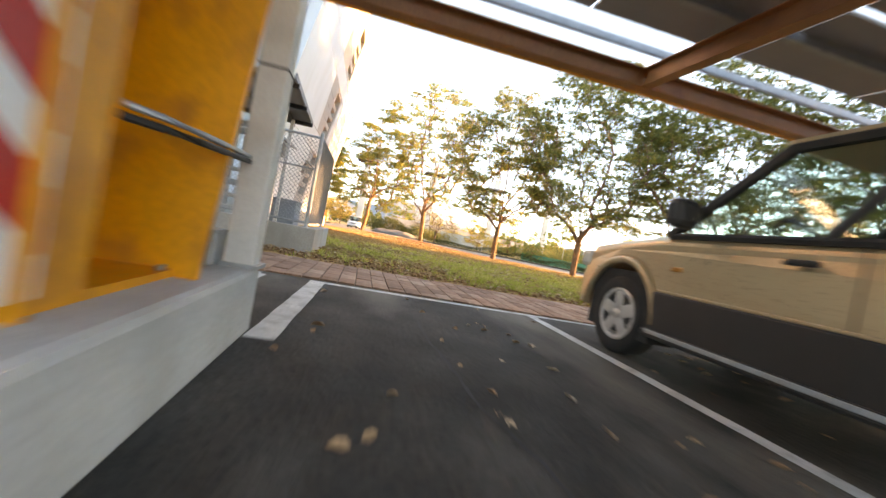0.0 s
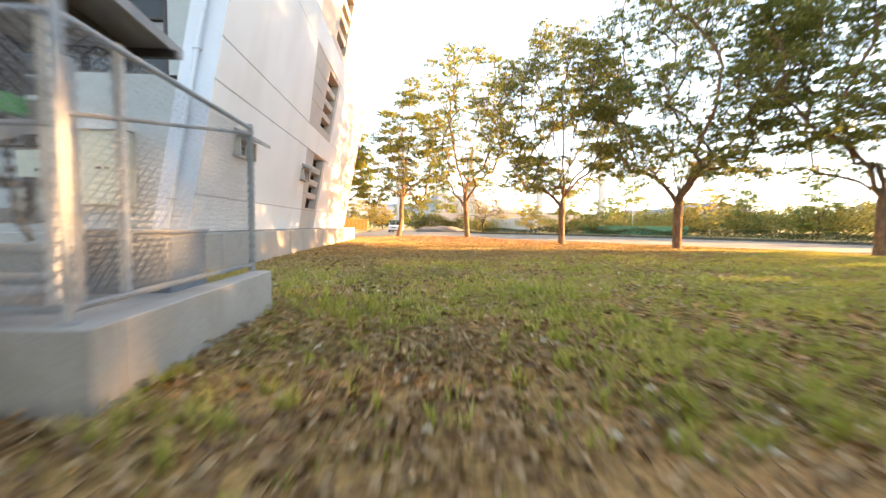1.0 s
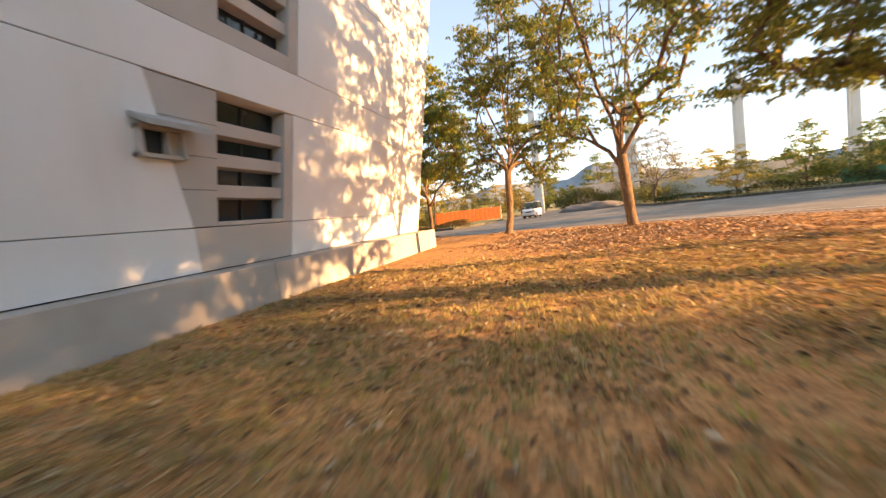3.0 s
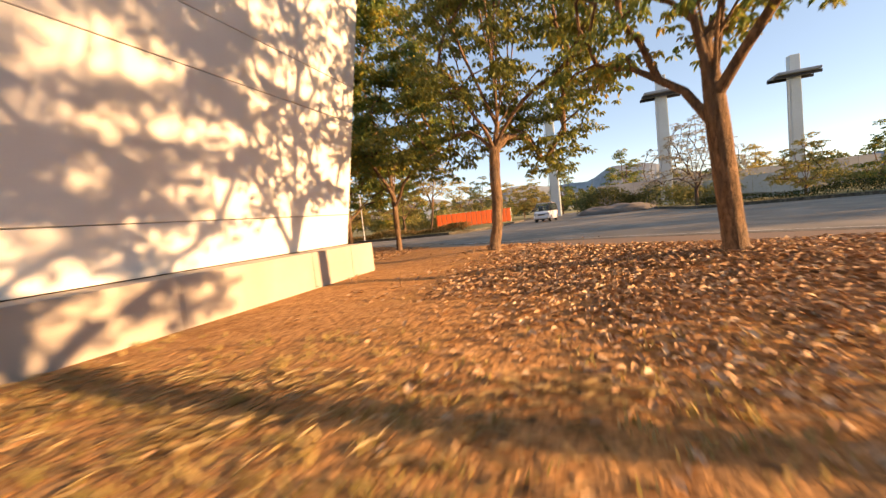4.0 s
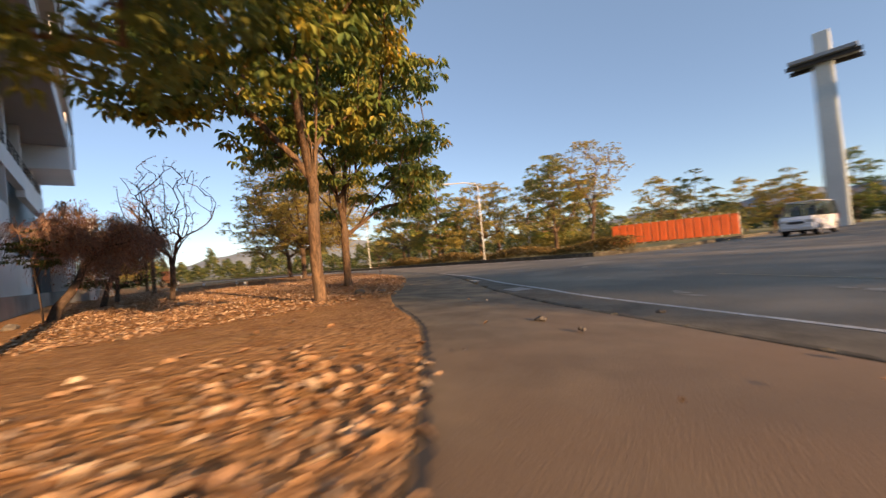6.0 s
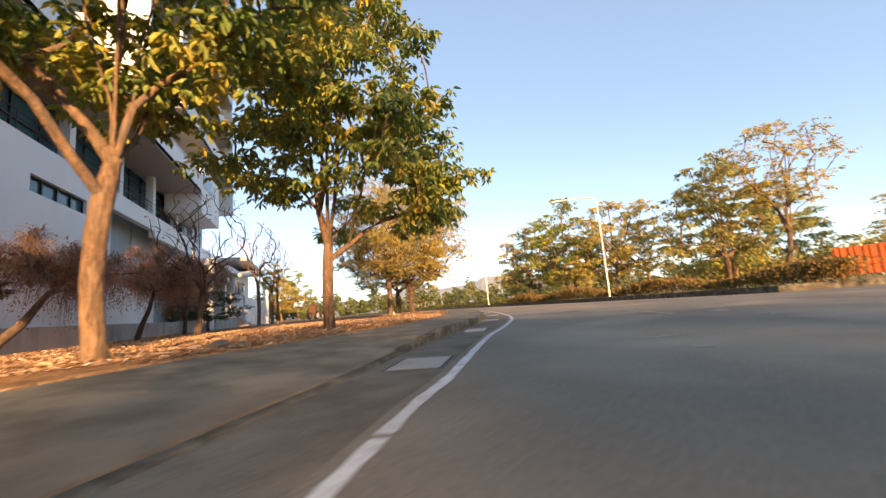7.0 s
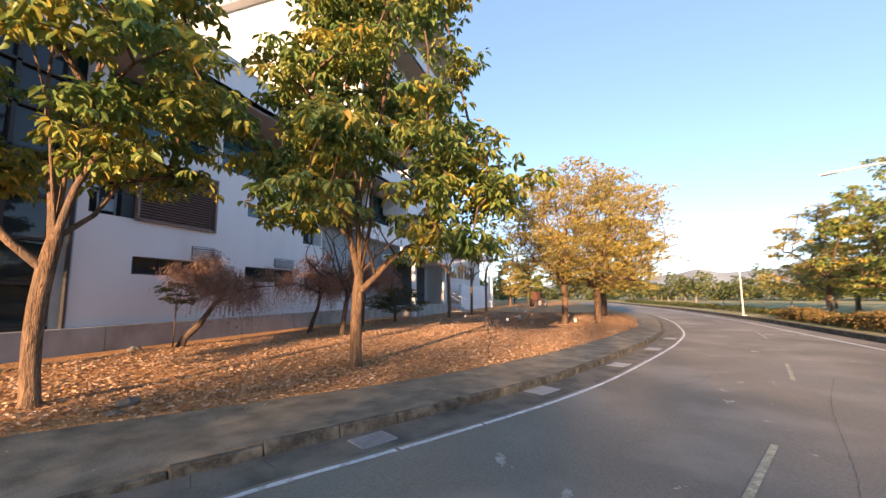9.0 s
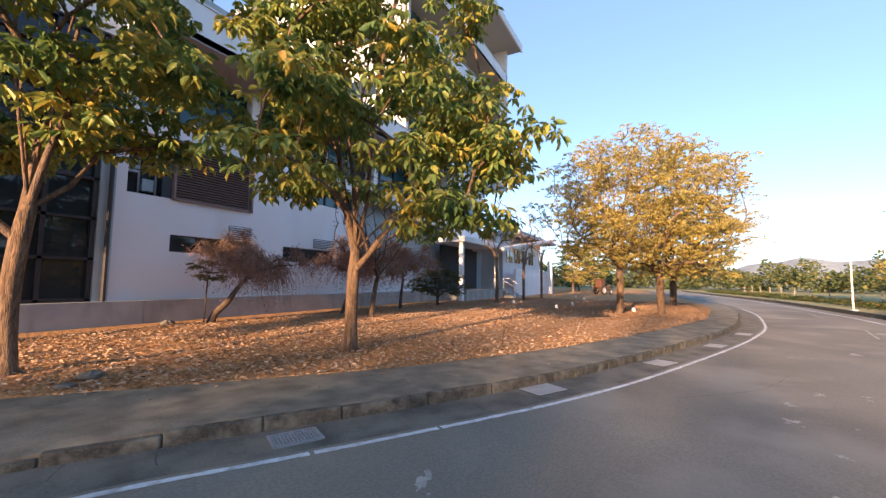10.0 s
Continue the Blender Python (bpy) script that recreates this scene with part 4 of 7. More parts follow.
for x, r in ((-6.15, 0.05), (-6.5, 0.03), (-7.0, 0.035)):
    part("pipe", tubed([(x, NY - 0.6, 4.0), (x, NY - 0.6, 5.98)], r, 8), M["grey_metal"], wall_north)
for x, z, w, h in ((-6.75, 4.2, 0.35, 0.4), (-6.3, 4.75, 0.3, 0.25)):
    part("service_box", boxed((x, NY - 0.62, z + h / 2), (w, 0.2, h), None, 0.01), M["grey_metal"], wall_north)
part("loggia_rail", tubed([(-7.25, NY - 0.08, 4.75), (-5.97, NY - 0.08, 4.75)], 0.02, 6), M["dark_metal"], wall_north)
# the shade between the slats is this sheet's near-black colour
facade(-10.15, -7.3, 3.9, 6.1, NY - 0.22, 0.02, M["groove_and_shade"], "louver_back", "sheet behind the louvers with shade in its colour")
lou = thing("louver_screen", pose(0, 0, 0), "large dark brown horizontal louver screen on the facade", "louver", kind="structure")
frm = bmesh.new()
for c, s in (((-8.7, NY + 0.02, 4.0), (2.95, 0.16, 0.07)), ((-8.7, NY + 0.02, 5.98), (2.95, 0.16, 0.07)), ((-7.27, NY + 0.02, 4.99), (0.07, 0.16, 2.05)), ((-10.13, NY + 0.02, 4.99), (0.07, 0.16, 2.05))):
    box(frm, c, s)
part("frame", frm, M["louver"], lou)
for k in range(21):
    part("slat", boxed((-8.7, NY + 0.03, 4.08 + k * 0.0915), (2.8, 0.085, 0.02), Matrix.Rotation(radians(-30), 4, "X")), M["louver"], lou)
vent = thing("wall_vent", pose(0, 0, 0), "small white slatted wall vent above the window", "vent", kind="structure")
for k in range(6):
    part("slat", boxed((-9.75, NY + 0.045, 2.93 + k * 0.078), (0.95, 0.075, 0.016), Matrix.Rotation(radians(-35), 4, "X")), M["white_steel"], vent)
# near-black sheet: shade behind the vent slats put into colour
part("backing", boxed((-9.75, NY + 0.006, 3.12), (0.97, 0.012, 0.5)), M["groove_and_shade"], vent)
second_vent = thing("wall_vent", pose(0, 0, 0), "white slatted wall vent above the strip window", "vent", kind="structure")
for k in range(5):
    part("slat", boxed((-14.1, NY + 0.045, 2.9 + k * 0.078), (1.3, 0.075, 0.016), Matrix.Rotation(radians(-35), 4, "X")), M["white_steel"], second_vent)
# same shade-coloured sheet behind the second vent
part("backing", boxed((-14.1, NY + 0.006, 3.06), (1.32, 0.012, 0.42)), M["groove_and_shade"], second_vent)
# pier and glazed stair corner
facade(-5.65, -5.28, 0.66, 6.6, NY + 0.06, 0.5, M["wall_grey"], "wall_panel")
part("rain_pipe", tubed([(-5.5, NY + 0.16, 0.7), (-5.5, NY + 0.16, 6.5)], 0.06, 10), M["dark_metal"], wall_north, "dark rain pipe")
glz = facade(-5.28, -1.1, 0.66, 8.6, NY - 0.12, 0.04, M["dark_glass"], "window", "tall dark glazed stair wall")
for x in (-1.15, -2.1, -3.1, -4.15, -5.2):
    part("mullion", boxed((x, NY - 0.06, 4.6), (0.1, 0.12, 7.9)), M["dark_metal"], glz)
for z in (0.75, 1.9, 3.05, 4.2, 5.35, 6.5, 7.6, 8.5):
    part("transom", boxed((-3.2, NY - 0.06, z), (4.2, 0.12, 0.08)), M["dark_metal"], glz)
facade(-5.65, -0.6, 8.6, 12.0, NY, 0.3)
# open storey above with its terrace rail, under a deep overhang
OX0 = -30.0
for x in (-6.0, -10.2, -14.0, -18.0, -22.0, -26.0, -29.6):
    facade(x - 0.18, x + 0.18, 6.6, 8.85, NY - 0.05, 0.35, M["wall_white"], "column")
facade(OX0, -22.0, 5.4, 6.6, NY, 0.3)
for z in (6.85, 7.05, 7.25):
    part("handrail", tubed([(OX0, NY - 0.06, z), (-8.4, NY - 0.06, z)], 0.022 if z > 7.2 else 0.012, 6), M["dark_metal"], wall_north)
for k in range(25):
    part("baluster", tubed([(-8.4 - 0.9 * k, NY - 0.06, 6.6), (-8.4 - 0.9 * k, NY - 0.06, 7.25)], 0.018, 6), M["dark_metal"], wall_north)
part("balcony_slab", boxed(((OX0 - 5.6) / 2, NY + 0.35, 9.0), (-5.6 - OX0, 2.3, 0.3), None, 0.03), M["soffit"], wall_north, "grey concrete overhang slab")
part("parapet", boxed(((OX0 - 5.6) / 2, NY + 1.44, 9.5), (-5.6 - OX0, 0.12, 1.25), None, 0.015), M["wall_white"], wall_north)
part("coping", boxed(((OX0 - 5.6) / 2, NY + 1.44, 10.14), (-5.6 - OX0 + 0.06, 0.22, 0.05)), M["white_steel"], wall_north)
w = facade(OX0 + 0.3, -5.8, 6.62, 8.85, NY - 0.8, 0.03, M["teal_glass"], "window", "recessed teal glazed window wall")
for k in range(17):
    part("mullion", boxed((-6.2 - k * 1.45, NY - 0.76, 7.73), (0.07, 0.07, 2.23)), M["dark_metal"], w)
for z in (7.5, 8.35):
    part("transom", boxed(((OX0 - 5.5) / 2, NY - 0.76, z), (-5.8 - OX0 - 0.3, 0.07, 0.07)), M["dark_metal"], w)
# boxed bay that ends the overhang
bay = part("end_bay", boxed((-27.6, NY + 0.5, 9.2), (4.9, 2.1, 3.3), None, 0.02), M["wall_white"], wall_north, "boxed white bay at the end of the overhang")
part("bay_window", boxed((-26.6, NY + 1.56, 9.9), (2.2, 0.04, 0.9)), M["dark_glass"], bay, "dark bay window")
# set-back upper block
UX0, UX1 = -36.0, -21.0
part("wall_panel", boxed((UX1 - 0.15, 12.0, 17.0), (0.3, 16.0, 14.0)), M["wall_white"], wall_north, "sunlit white end wall of the upper block")
for i, z in enumerate((12.8, 16.6, 20.4)):
    part("string_course", boxed((UX1 + 0.03, 12.0, z), (0.06, 16.02, 0.22)), M["white_steel"], wall_north)
    w = part("window", boxed((UX1 + 0.02, 16.2, z + 1.9), (0.05, 2.6, 1.3)), M["dark_glass"], wall_north, "dark window in the upper end wall")
    part("mullion", boxed((UX1 + 0.05, 16.2, z + 1.9), (0.05, 0.07, 1.3)), M["dark_metal"], w)
    part("balcony_slab", boxed(((UX0 + UX1) / 2, NY + 0.35, z), (UX1 - UX0, 2.3, 0.3)), M["soffit"], wall_north, "grey concrete balcony slab")
    part("parapet", boxed(((UX0 + UX1) / 2, NY + 1.44, z + 0.5), (UX1 - UX0, 0.12, 1.25)), M["wall_white"], wall_north)
    part("handrail", tubed([(UX0, NY + 1.4, z + 1.4), (UX1, NY + 1.4, z + 1.4)], 0.03, 8), M["galv"], wall_north)
    g = facade(UX0 + 0.3, UX1 - 0.3, z - 3.4, z - 0.2, NY - 0.6, 0.03, M["teal_glass"], "window", "recessed teal glazed window wall")
    for k in range(10):
        part("mullion", boxed((UX1 - 0.6 - k * 1.5, NY - 0.56, z - 1.8), (0.07, 0.07, 3.2)), M["dark_metal"], g)
facade(UX0, UX1, 20.6, 24.0, NY, 0.3)
part("end_wall", boxed((UX0, NY - 0.4, 17.0), (0.3, 3.8, 14.0)), M["wall_white"], wall_north)
part("roof_slab", boxed(((UX0 + UX1) / 2, 12.4, 24.2), (UX1 - UX0 + 1.6, 20.8, 0.4)), M["soffit"], wall_north, "projecting flat roof slab")
part("roof_fascia", boxed(((UX0 + UX1) / 2, 22.86, 24.25), (UX1 - UX0 + 1.6, 0.12, 0.7)), M["wall_white"], wall_north)
# plain inner masses that close the building
mass = thing("wall_core", pose(0, 0, 0), "plain inner walls closing the building", "building wall", kind="structure")
part("core_wall", boxed((-6.9, 10.5, 6.4), (11.0, 17.4, 11.4)), M["wall_grey"], mass)
part("core_wall", boxed((-17.0, 9.8, 5.1), (9.2, 18.6, 10)), M["wall_grey"], mass)
part("core_wall", boxed((-28.6, 10.2, 12.0), (14.0, 18.0, 24)), M["wall_grey"], mass)
part("roof", boxed((-13.0, 10.6, 10.2), (24.6, 18.9, 0.2)), M["soffit"], mass, "flat roof behind the overhang")
# lower wing beyond, with its porch and steps
wing = thing("office_wing", pose(0, 0, 0), "low white office wing with porch roof and steps", "building", kind="structure")
part("wall", boxed((-45, 16.5, 3.0), (14, 8, 6.0)), M["wall_white"], wing)
part("roof", boxed((-45, 17.2, 6.2), (15.5, 10.5, 0.35)), M["soffit"], wing)
part("porch_roof", boxed((-28.4, 21.2, 4.3), (7.6, 2.8, 0.4), None, 0.03), M["wall_white"], wing)
part("porch_parapet", boxed((-28.4, 21.3, 5.0), (7.4, 0.14, 1.0), None, 0.02), M["wall_white"], wing)
# no opening modelled: the entrance's shade is painted as a dark slab
part("door_shade_sheet", boxed((-29.4, 19.9, 2.4), (6.5, 0.2, 3.4)), M["groove_and_shade"], wing, "dark sheet painted as entrance shade under the porch")
for x in (-25.0, -31.8):
    part("post", boxed((x, 22.2, 2.05), (0.28, 0.28, 4.1), None, 0.02), M["wall_white"], wing)
part("tilted_roof", boxed((-41.0, 20.6, 5.3), (18.6, 4.6, 0.3), Matrix.Rotation(radians(7.5), 4, "Y"), 0.03), M["white_steel"], wing, "thin white roof rising away from the porch")
part("porch_floor", boxed((-29.2, 21.1, 0.36), (7.4, 2.6, 0.72)), M["concrete"], wing)
for k in range(4):
    part("step", boxed((-34.0, 22.6 - 0.15 * k, 0.09 + 0.18 * k), (2.2, 1.5 - 0.3 * k, 0.18)), M["concrete"], wing)
for x in (-32.8, -35.2):
    part("stair_rail", tubed([(x, 23.5, 0.0), (x, 23.4, 0.95), (x, 22.1, 1.65), (x, 21.6, 1.65), (x, 21.6, 0.7)], 0.035, 8), M["white_steel"], wing, "white painted stair rail")
part("wall", boxed((-42.5, 22.4, 1.3), (13, 0.2, 2.6)), M["wall_white"], wing)
for k in range(4):
    w = part("window", boxed((-40 - 2.6 * k, 20.52, 4.1), (1.8, 0.06, 1.5)), M["dark_glass"], wing, "dark glass window")
    part("mullion", boxed((-40 - 2.6 * k, 20.56, 4.1), (0.07, 0.06, 1.5)), M["wall_white"], w)
part("pillar", boxed((-47.2, 23.0, 1.9), (0.5, 0.5, 3.8)), M["wall_white"], wing)

# ---- trees ----
def leaf_mesh(name, centres, ways, ups, size, material, parent=None, width=0.42, fold=0.25, label=""):
    """Many loose leaves: each two quads folded along the midrib, pointing along ways."""
    n = len(centres)
    ways = ways / np.maximum(np.linalg.norm(ways, axis=1, keepdims=True), 1e-6)
    side = np.cross(ways, ups)
    side /= np.maximum(np.linalg.norm(side, axis=1, keepdims=True), 1e-6)
    nrm = np.cross(side, ways)
    s = np.asarray(size).reshape(-1, 1) * np.ones((n, 1))
    w = s * width
    base, tip = centres, centres + ways * s - nrm * s * 0.12
    m0, m1 = centres + ways * s * 0.30, centres + ways * s * 0.68
    vs = np.empty((n, 6, 3))
    vs[:, 0], vs[:, 1] = base, tip
    vs[:, 2], vs[:, 3] = m0 + side * w / 2 + nrm * w * fold, m1 + side * w * 0.42 + nrm * w * fold
    vs[:, 4], vs[:, 5] = m0 - side * w / 2 + nrm * w * fold, m1 - side * w * 0.42 + nrm * w * fold
    k = np.arange(n)[:, None] * 6
    faces = np.concatenate([k + np.array([[0, 2, 3, 1]]), k + np.array([[0, 1, 5, 4]])], 1).reshape(-1)
    me = bpy.data.meshes.new(name)
    me.vertices.add(6 * n)
    me.vertices.foreach_set("co", vs.astype(np.float32).ravel())
    me.loops.add(8 * n)
    me.loops.foreach_set("vertex_index", faces.astype(np.int32))
    me.polygons.add(2 * n)
    me.polygons.foreach_set("loop_start", np.arange(0, 8 * n, 4, dtype=np.int32))
    me.update(calc_edges=True)
    me.materials.append(material)
    ob = new(name, me)
    if parent:
        ob.parent = parent
    if label:
        tagged(ob, label)
    return ob


FULL = ((0.0, 0.72), (0.18, 1.0), (0.45, 0.88), (0.75, 0.58), (1.0, 0.12))
CONE = ((0.0, 0.8), (0.14, 1.0), (0.4, 0.8), (0.7, 0.52), (1.0, 0.12))
VASE = ((0.0, 0.55), (0.25, 0.85), (0.55, 1.0), (0.8, 0.8), (1.0, 0.25))


def grow(rng, height, fork, spread, clumps, low, lean=(0, 0), off=(0, 0), stems=3, limbs=None, shape=FULL, extra=(), bow=(0, 0)):
    """A skeleton: nodes and parents, and the clump centres that carry leaves. Local, from the base."""
    nodes, par = [np.zeros(3)], [-1]
    bend = rng.normal(0, 0.03, 2)
    for k in range(1, 6):
        t = k / 5
        nodes.append(np.array([lean[0] * t + bend[0] * math.sin(3 * t) + bow[0] * math.sin(2 * math.pi * t), lean[1] * t + bend[1] * math.sin(3 * t) + bow[1] * math.sin(2 * math.pi * t), fork * t]))
        par.append(k - 1)
    if not limbs:
        turn = rng.uniform(0, 360)
        limbs = [(turn + 360 * k / stems + rng.uniform(-25, 25), spread * (0.1 if k == 0 else rng.uniform(0.25, 0.45)), fork + (height - fork) * (0.8 if k == 0 else rng.uniform(0.45, 0.7))) for k in range(stems)]
    for deg, out, ztop in limbs:
        a, last = radians(deg), 5
        for k in range(1, 7):
            t = k / 6
            p = nodes[5] + np.array([math.cos(a) * out * t ** 1.1, math.sin(a) * out * t ** 1.1, (ztop - fork) * t]) + rng.normal(0, 0.05, 3)
            nodes.append(p)
            par.append(last)
            last = len(nodes) - 1
    hs, rs = [q[0] for q in shape], [q[1] for q in shape]
    centres = []
    while len(centres) < clumps:
        h, a = rng.uniform(0, 1), rng.uniform(0, 2 * math.pi)
        rad = float(np.interp(h, hs, rs))
        if rng.uniform(0, 1) > rad:
            continue
        wob = 1 + 0.3 * noise.noise((math.cos(a) * 1.6 + height, math.sin(a) * 1.6, h * 4 + spread))
        r = rng.uniform(0.12, 1.0) ** 0.45 * rad * spread * wob
        z = low + (height - low) * h - 0.10 * r * rng.uniform(0.3, 1.5)
        p = np.array([lean[0] + off[0] + math.cos(a) * r, lean[1] + off[1] + math.sin(a) * r, z])
        if all(np.linalg.norm((p - q) * (1, 1, 1.6)) > 0.24 * spread ** 0.5 for q in centres) or rng.random() < 0.05:
            centres.append(p)
    centres += [np.array(p, float) for p in extra]
    centres.sort(key=lambda p: np.linalg.norm(p - nodes[5]))
    ends = []
    for c in centres:
        arr = np.array(nodes[4:])
        flat = np.hypot(arr[:, 0] - c[0], arr[:, 1] - c[1])
        d = np.linalg.norm(arr - c, axis=1) + 2.0 * np.maximum(arr[:, 2] - c[2] + 0.8 * flat, 0)
        i = int(np.argmin(d)) + 4
        a, last = nodes[i], i
        steps = max(2, int(np.linalg.norm(c - a) / 0.45))
        for k in range(1, steps + 1):
            t = k / steps
            p = a + (c - a) * t + np.array([0, 0, 0.13 * np.linalg.norm(c - a) * math.sin(math.pi * t)]) + (rng.normal(0, 0.04, 3) if k < steps else 0)
            nodes.append(p)
            par.append(last)
            last = len(nodes) - 1
        ends.append(last)
    return nodes, par, ends


def branch_mesh(name, nodes, par, trunk_r, material, parent, tip_r=0.007, power=1.75, sides=8, flare=1.5):
    n = len(nodes)
    kids = [[] for _ in range(n)]
    for i, p in enumerate(par):
        if p >= 0:
            kids[p].append(i)
    w = np.zeros(n)
    for i in range(n - 1, -1, -1):
        w[i] = sum(w[k] for k in kids[i]) or 1.0
    r = tip_r + (trunk_r - tip_r) * (w / w[0]) ** (1 / power)
    r[0] *= flare
    bm = bmesh.new()
    done = set()
    starts = [(0, None)]
    while starts:
        i, frm = starts.pop()
        chain = [frm, i] if frm is not None else [i]
        while kids[i]:
            ks = sorted(kids[i], key=lambda k: -w[k])
            starts += [(k, i) for k in ks[1:]]
            i = ks[0]
            chain.append(i)
        if len(chain) < 2:
            continue
        radii = [r[k] for k in chain]
        if frm is not None:
            radii[0] = min(radii[0], radii[1] * 1.25)
        big = max(radii)
        pts = [Vector(nodes[k]) for k in chain]
        if frm is None:
            q = pts[0].lerp(pts[1], 0.18)
            pts.insert(1, q)
            radii.insert(1, r[1] * 1.08)
            pts[0].z -= 0.05
        tube(bm, pts, radii, sides if big > 0.05 else (5 if big > 0.02 else 3), cap=False)
    return part(name, bm, material, parent, smooth=True)


def foliage(rng, nodes, ends, per, leaf, radius, droop, whorl=7):
    """Layered whorls of drooping leaflets round the ends of the branches."""
    e = np.array([nodes[k] for k in ends])
    n = max(1, per // whorl)
    u = rng.normal(0, 1, (len(e), n, 3))
    u /= np.linalg.norm(u, axis=2, keepdims=True)
    r = rng.uniform(0.05, 1.0, (len(e), n, 1)) ** 0.5 * radius
    q = e[:, None, :] + u * r * (1.0, 1.0, 0.3)
    q[:, :, 2] -= 0.25 * r[:, :, 0] ** 2
    q = q.reshape(-1, 3)
    a = rng.uniform(0, 2 * math.pi, (len(q), 1)) + np.linspace(0, 2 * math.pi, whorl, endpoint=False) + rng.normal(0, 0.25, (len(q), whorl))
    dz = rng.uniform(-1.5, -0.1, (len(q), whorl)) * droop
    way = np.stack([np.cos(a), np.sin(a), dz], 2) + rng.normal(0, 0.15, (len(q), whorl, 3))
    c = q[:, None, :] + way * (leaf * 0.18)
    return c.reshape(-1, 3), way.reshape(-1, 3)


def make_tree(name, x, y, seed, height, fork, trunk_r, spread, low, label, leaf_mat, bark="bark", clumps=70, per=180, leaf=0.19, radius=0.75, droop=1.0, lean=(0, 0), group="", category="tree", stems=3, tip=0.007, limbs=None, off=(0, 0), shape=FULL, extra=(), bow=(0, 0)):
    rng = np.random.default_rng(seed)
    noise.seed_set(seed)
    t = thing(name, pose(x, y, float(lawn_z(x, y)[0])), label, category, group)
    nodes, par, ends = grow(rng, height, fork, spread, clumps, low, lean, off, stems, limbs, shape, extra, bow)
    branch_mesh("trunk", nodes, par, trunk_r, M[bark], t, tip_r=tip)
    if per:
        c, w = foliage(rng, nodes, ends, per, leaf, radius, droop)
        ups = rng.normal(0, 0.35, c.shape) + (0, 0, 1)
        leaf_mesh("crown", c, w, ups, rng.uniform(0.65, 1.2, len(c)) * leaf, leaf_mat, t, width=0.4)
    return t


ROW = "row of trees along the road"
# drooping low sprays of the corner tree
HANGING = ((0.9, 1.1, 3.2), (1.1, 1.5, 2.95), (1.35, 1.8, 2.6), (1.6, 1.7, 3.1), (1.5, 2.2, 2.35), (1.8, 2.3, 2.8), (2.1, 2.1, 3.3), (2.2, 2.7, 2.9), (1.9, 2.9, 2.45), (2.6, 2.5, 3.5),
           (-1.8, 0.5, 3.0), (-2.2, 1.0, 2.7), (-1.4, 1.2, 3.2), (-2.6, 0.2, 3.2), (-1.0, 0.6, 3.5), (-3.0, 0.9, 3.1), (-1.8, 1.6, 2.6), (-2.3, 1.8, 3.3), (-1.2, 2.0, 3.0), (0.0, 1.3, 3.5), (0.5, 1.8, 3.7), (-0.4, 2.0, 3.3), (-2.9, -0.6, 3.5), (-2.0, -0.8, 3.7))
make_tree("street_tree", 3.04, 21.4, 11, 12.2, 3.5, 0.158, 3.2, 3.9, "tall street tree with pale bark and green-yellow leaves", M["leaf_dark"], clumps=145, per=154, leaf=0.165, radius=0.72, group=ROW, lean=(0.38, 0.24), off=(0.45, 0.3), limbs=((52, 1.9, 5.2), (200, 1.5, 7.5), (300, 1.2, 8.5), (100, 0.9, 9.8), (150, 0.5, 10.5)), extra=HANGING, bow=(0.06, 0.06))
make_tree("street_tree", 7.7, 17.5, 12, 13.0, 2.35, 0.165, 3.0, 3.5, "tall forked street tree with sparse yellowing leaves", M["leaf"], clumps=150, per=77, leaf=0.17, radius=0.7, group=ROW, lean=(-0.17, 0.0), shape=VASE, limbs=((178, 1.7, 9.5), (20, 1.2, 10.5), (95, 1.2, 8.0), (265, 1.0, 7.0)), extra=((-1.6, 0.6, 3.3), (-2.0, 1.1, 3.5), (-2.4, 1.6, 3.3), (-1.2, 1.4, 3.6)))
make_tree("street_tree", -2.2, 26.0, 13, 11.4, 2.4, 0.118, 2.75, 3.7, "street tree with lit pale bark and yellow-green leaves", M["leaf"], clumps=118, per=190, leaf=0.2, radius=0.74, group=ROW, lean=(-0.05, 0.1), off=(0.4, -0.35), shape=CONE, limbs=((205, 0.9, 8.0), (25, 1.0, 9.0), (110, 0.9, 7.5), (300, 0.8, 7.0)))
make_tree("street_tree", -6.38, 28.72, 14, 10.9, 2.0, 0.125, 2.9, 2.8, "full street tree with layered yellow-green leaves", M["leaf"], clumps=102, per=215, leaf=0.2, radius=0.74, group=ROW, lean=(0.0, 0.05), off=(0.1, 0.6), shape=CONE, limbs=((200, 0.6, 8.5), (60, 1.1, 7.8), (110, 0.9, 8.8), (300, 0.9, 7.0), (0, 1.0, 7.5)))
make_tree("street_tree", 12.07, 12.19, 15, 12.0, 2.5, 0.17, 3.9, 3.1, "dense dark green street tree on the lawn edge", M["leaf_dark"], clumps=175, per=196, leaf=0.15, radius=0.8, group=ROW, off=(-0.2, 0.9), shape=VASE, limbs=((20, 1.2, 8.2), (95, 1.5, 7.4), (170, 1.1, 9.0), (245, 1.6, 7.8), (315, 1.3, 8.6)))
make_tree("street_tree", 16.27, 8.8, 16, 13.6, 2.5, 0.20, 4.8, 3.4, "broad street tree with open branching crown", M["leaf_dark"], clumps=235, per=182, leaf=0.155, radius=0.9, group=ROW, shape=VASE, limbs=((20, 1.2, 8.2), (95, 1.5, 7.4), (170, 1.1, 9.0), (245, 1.6, 7.8), (315, 1.3, 8.6)))
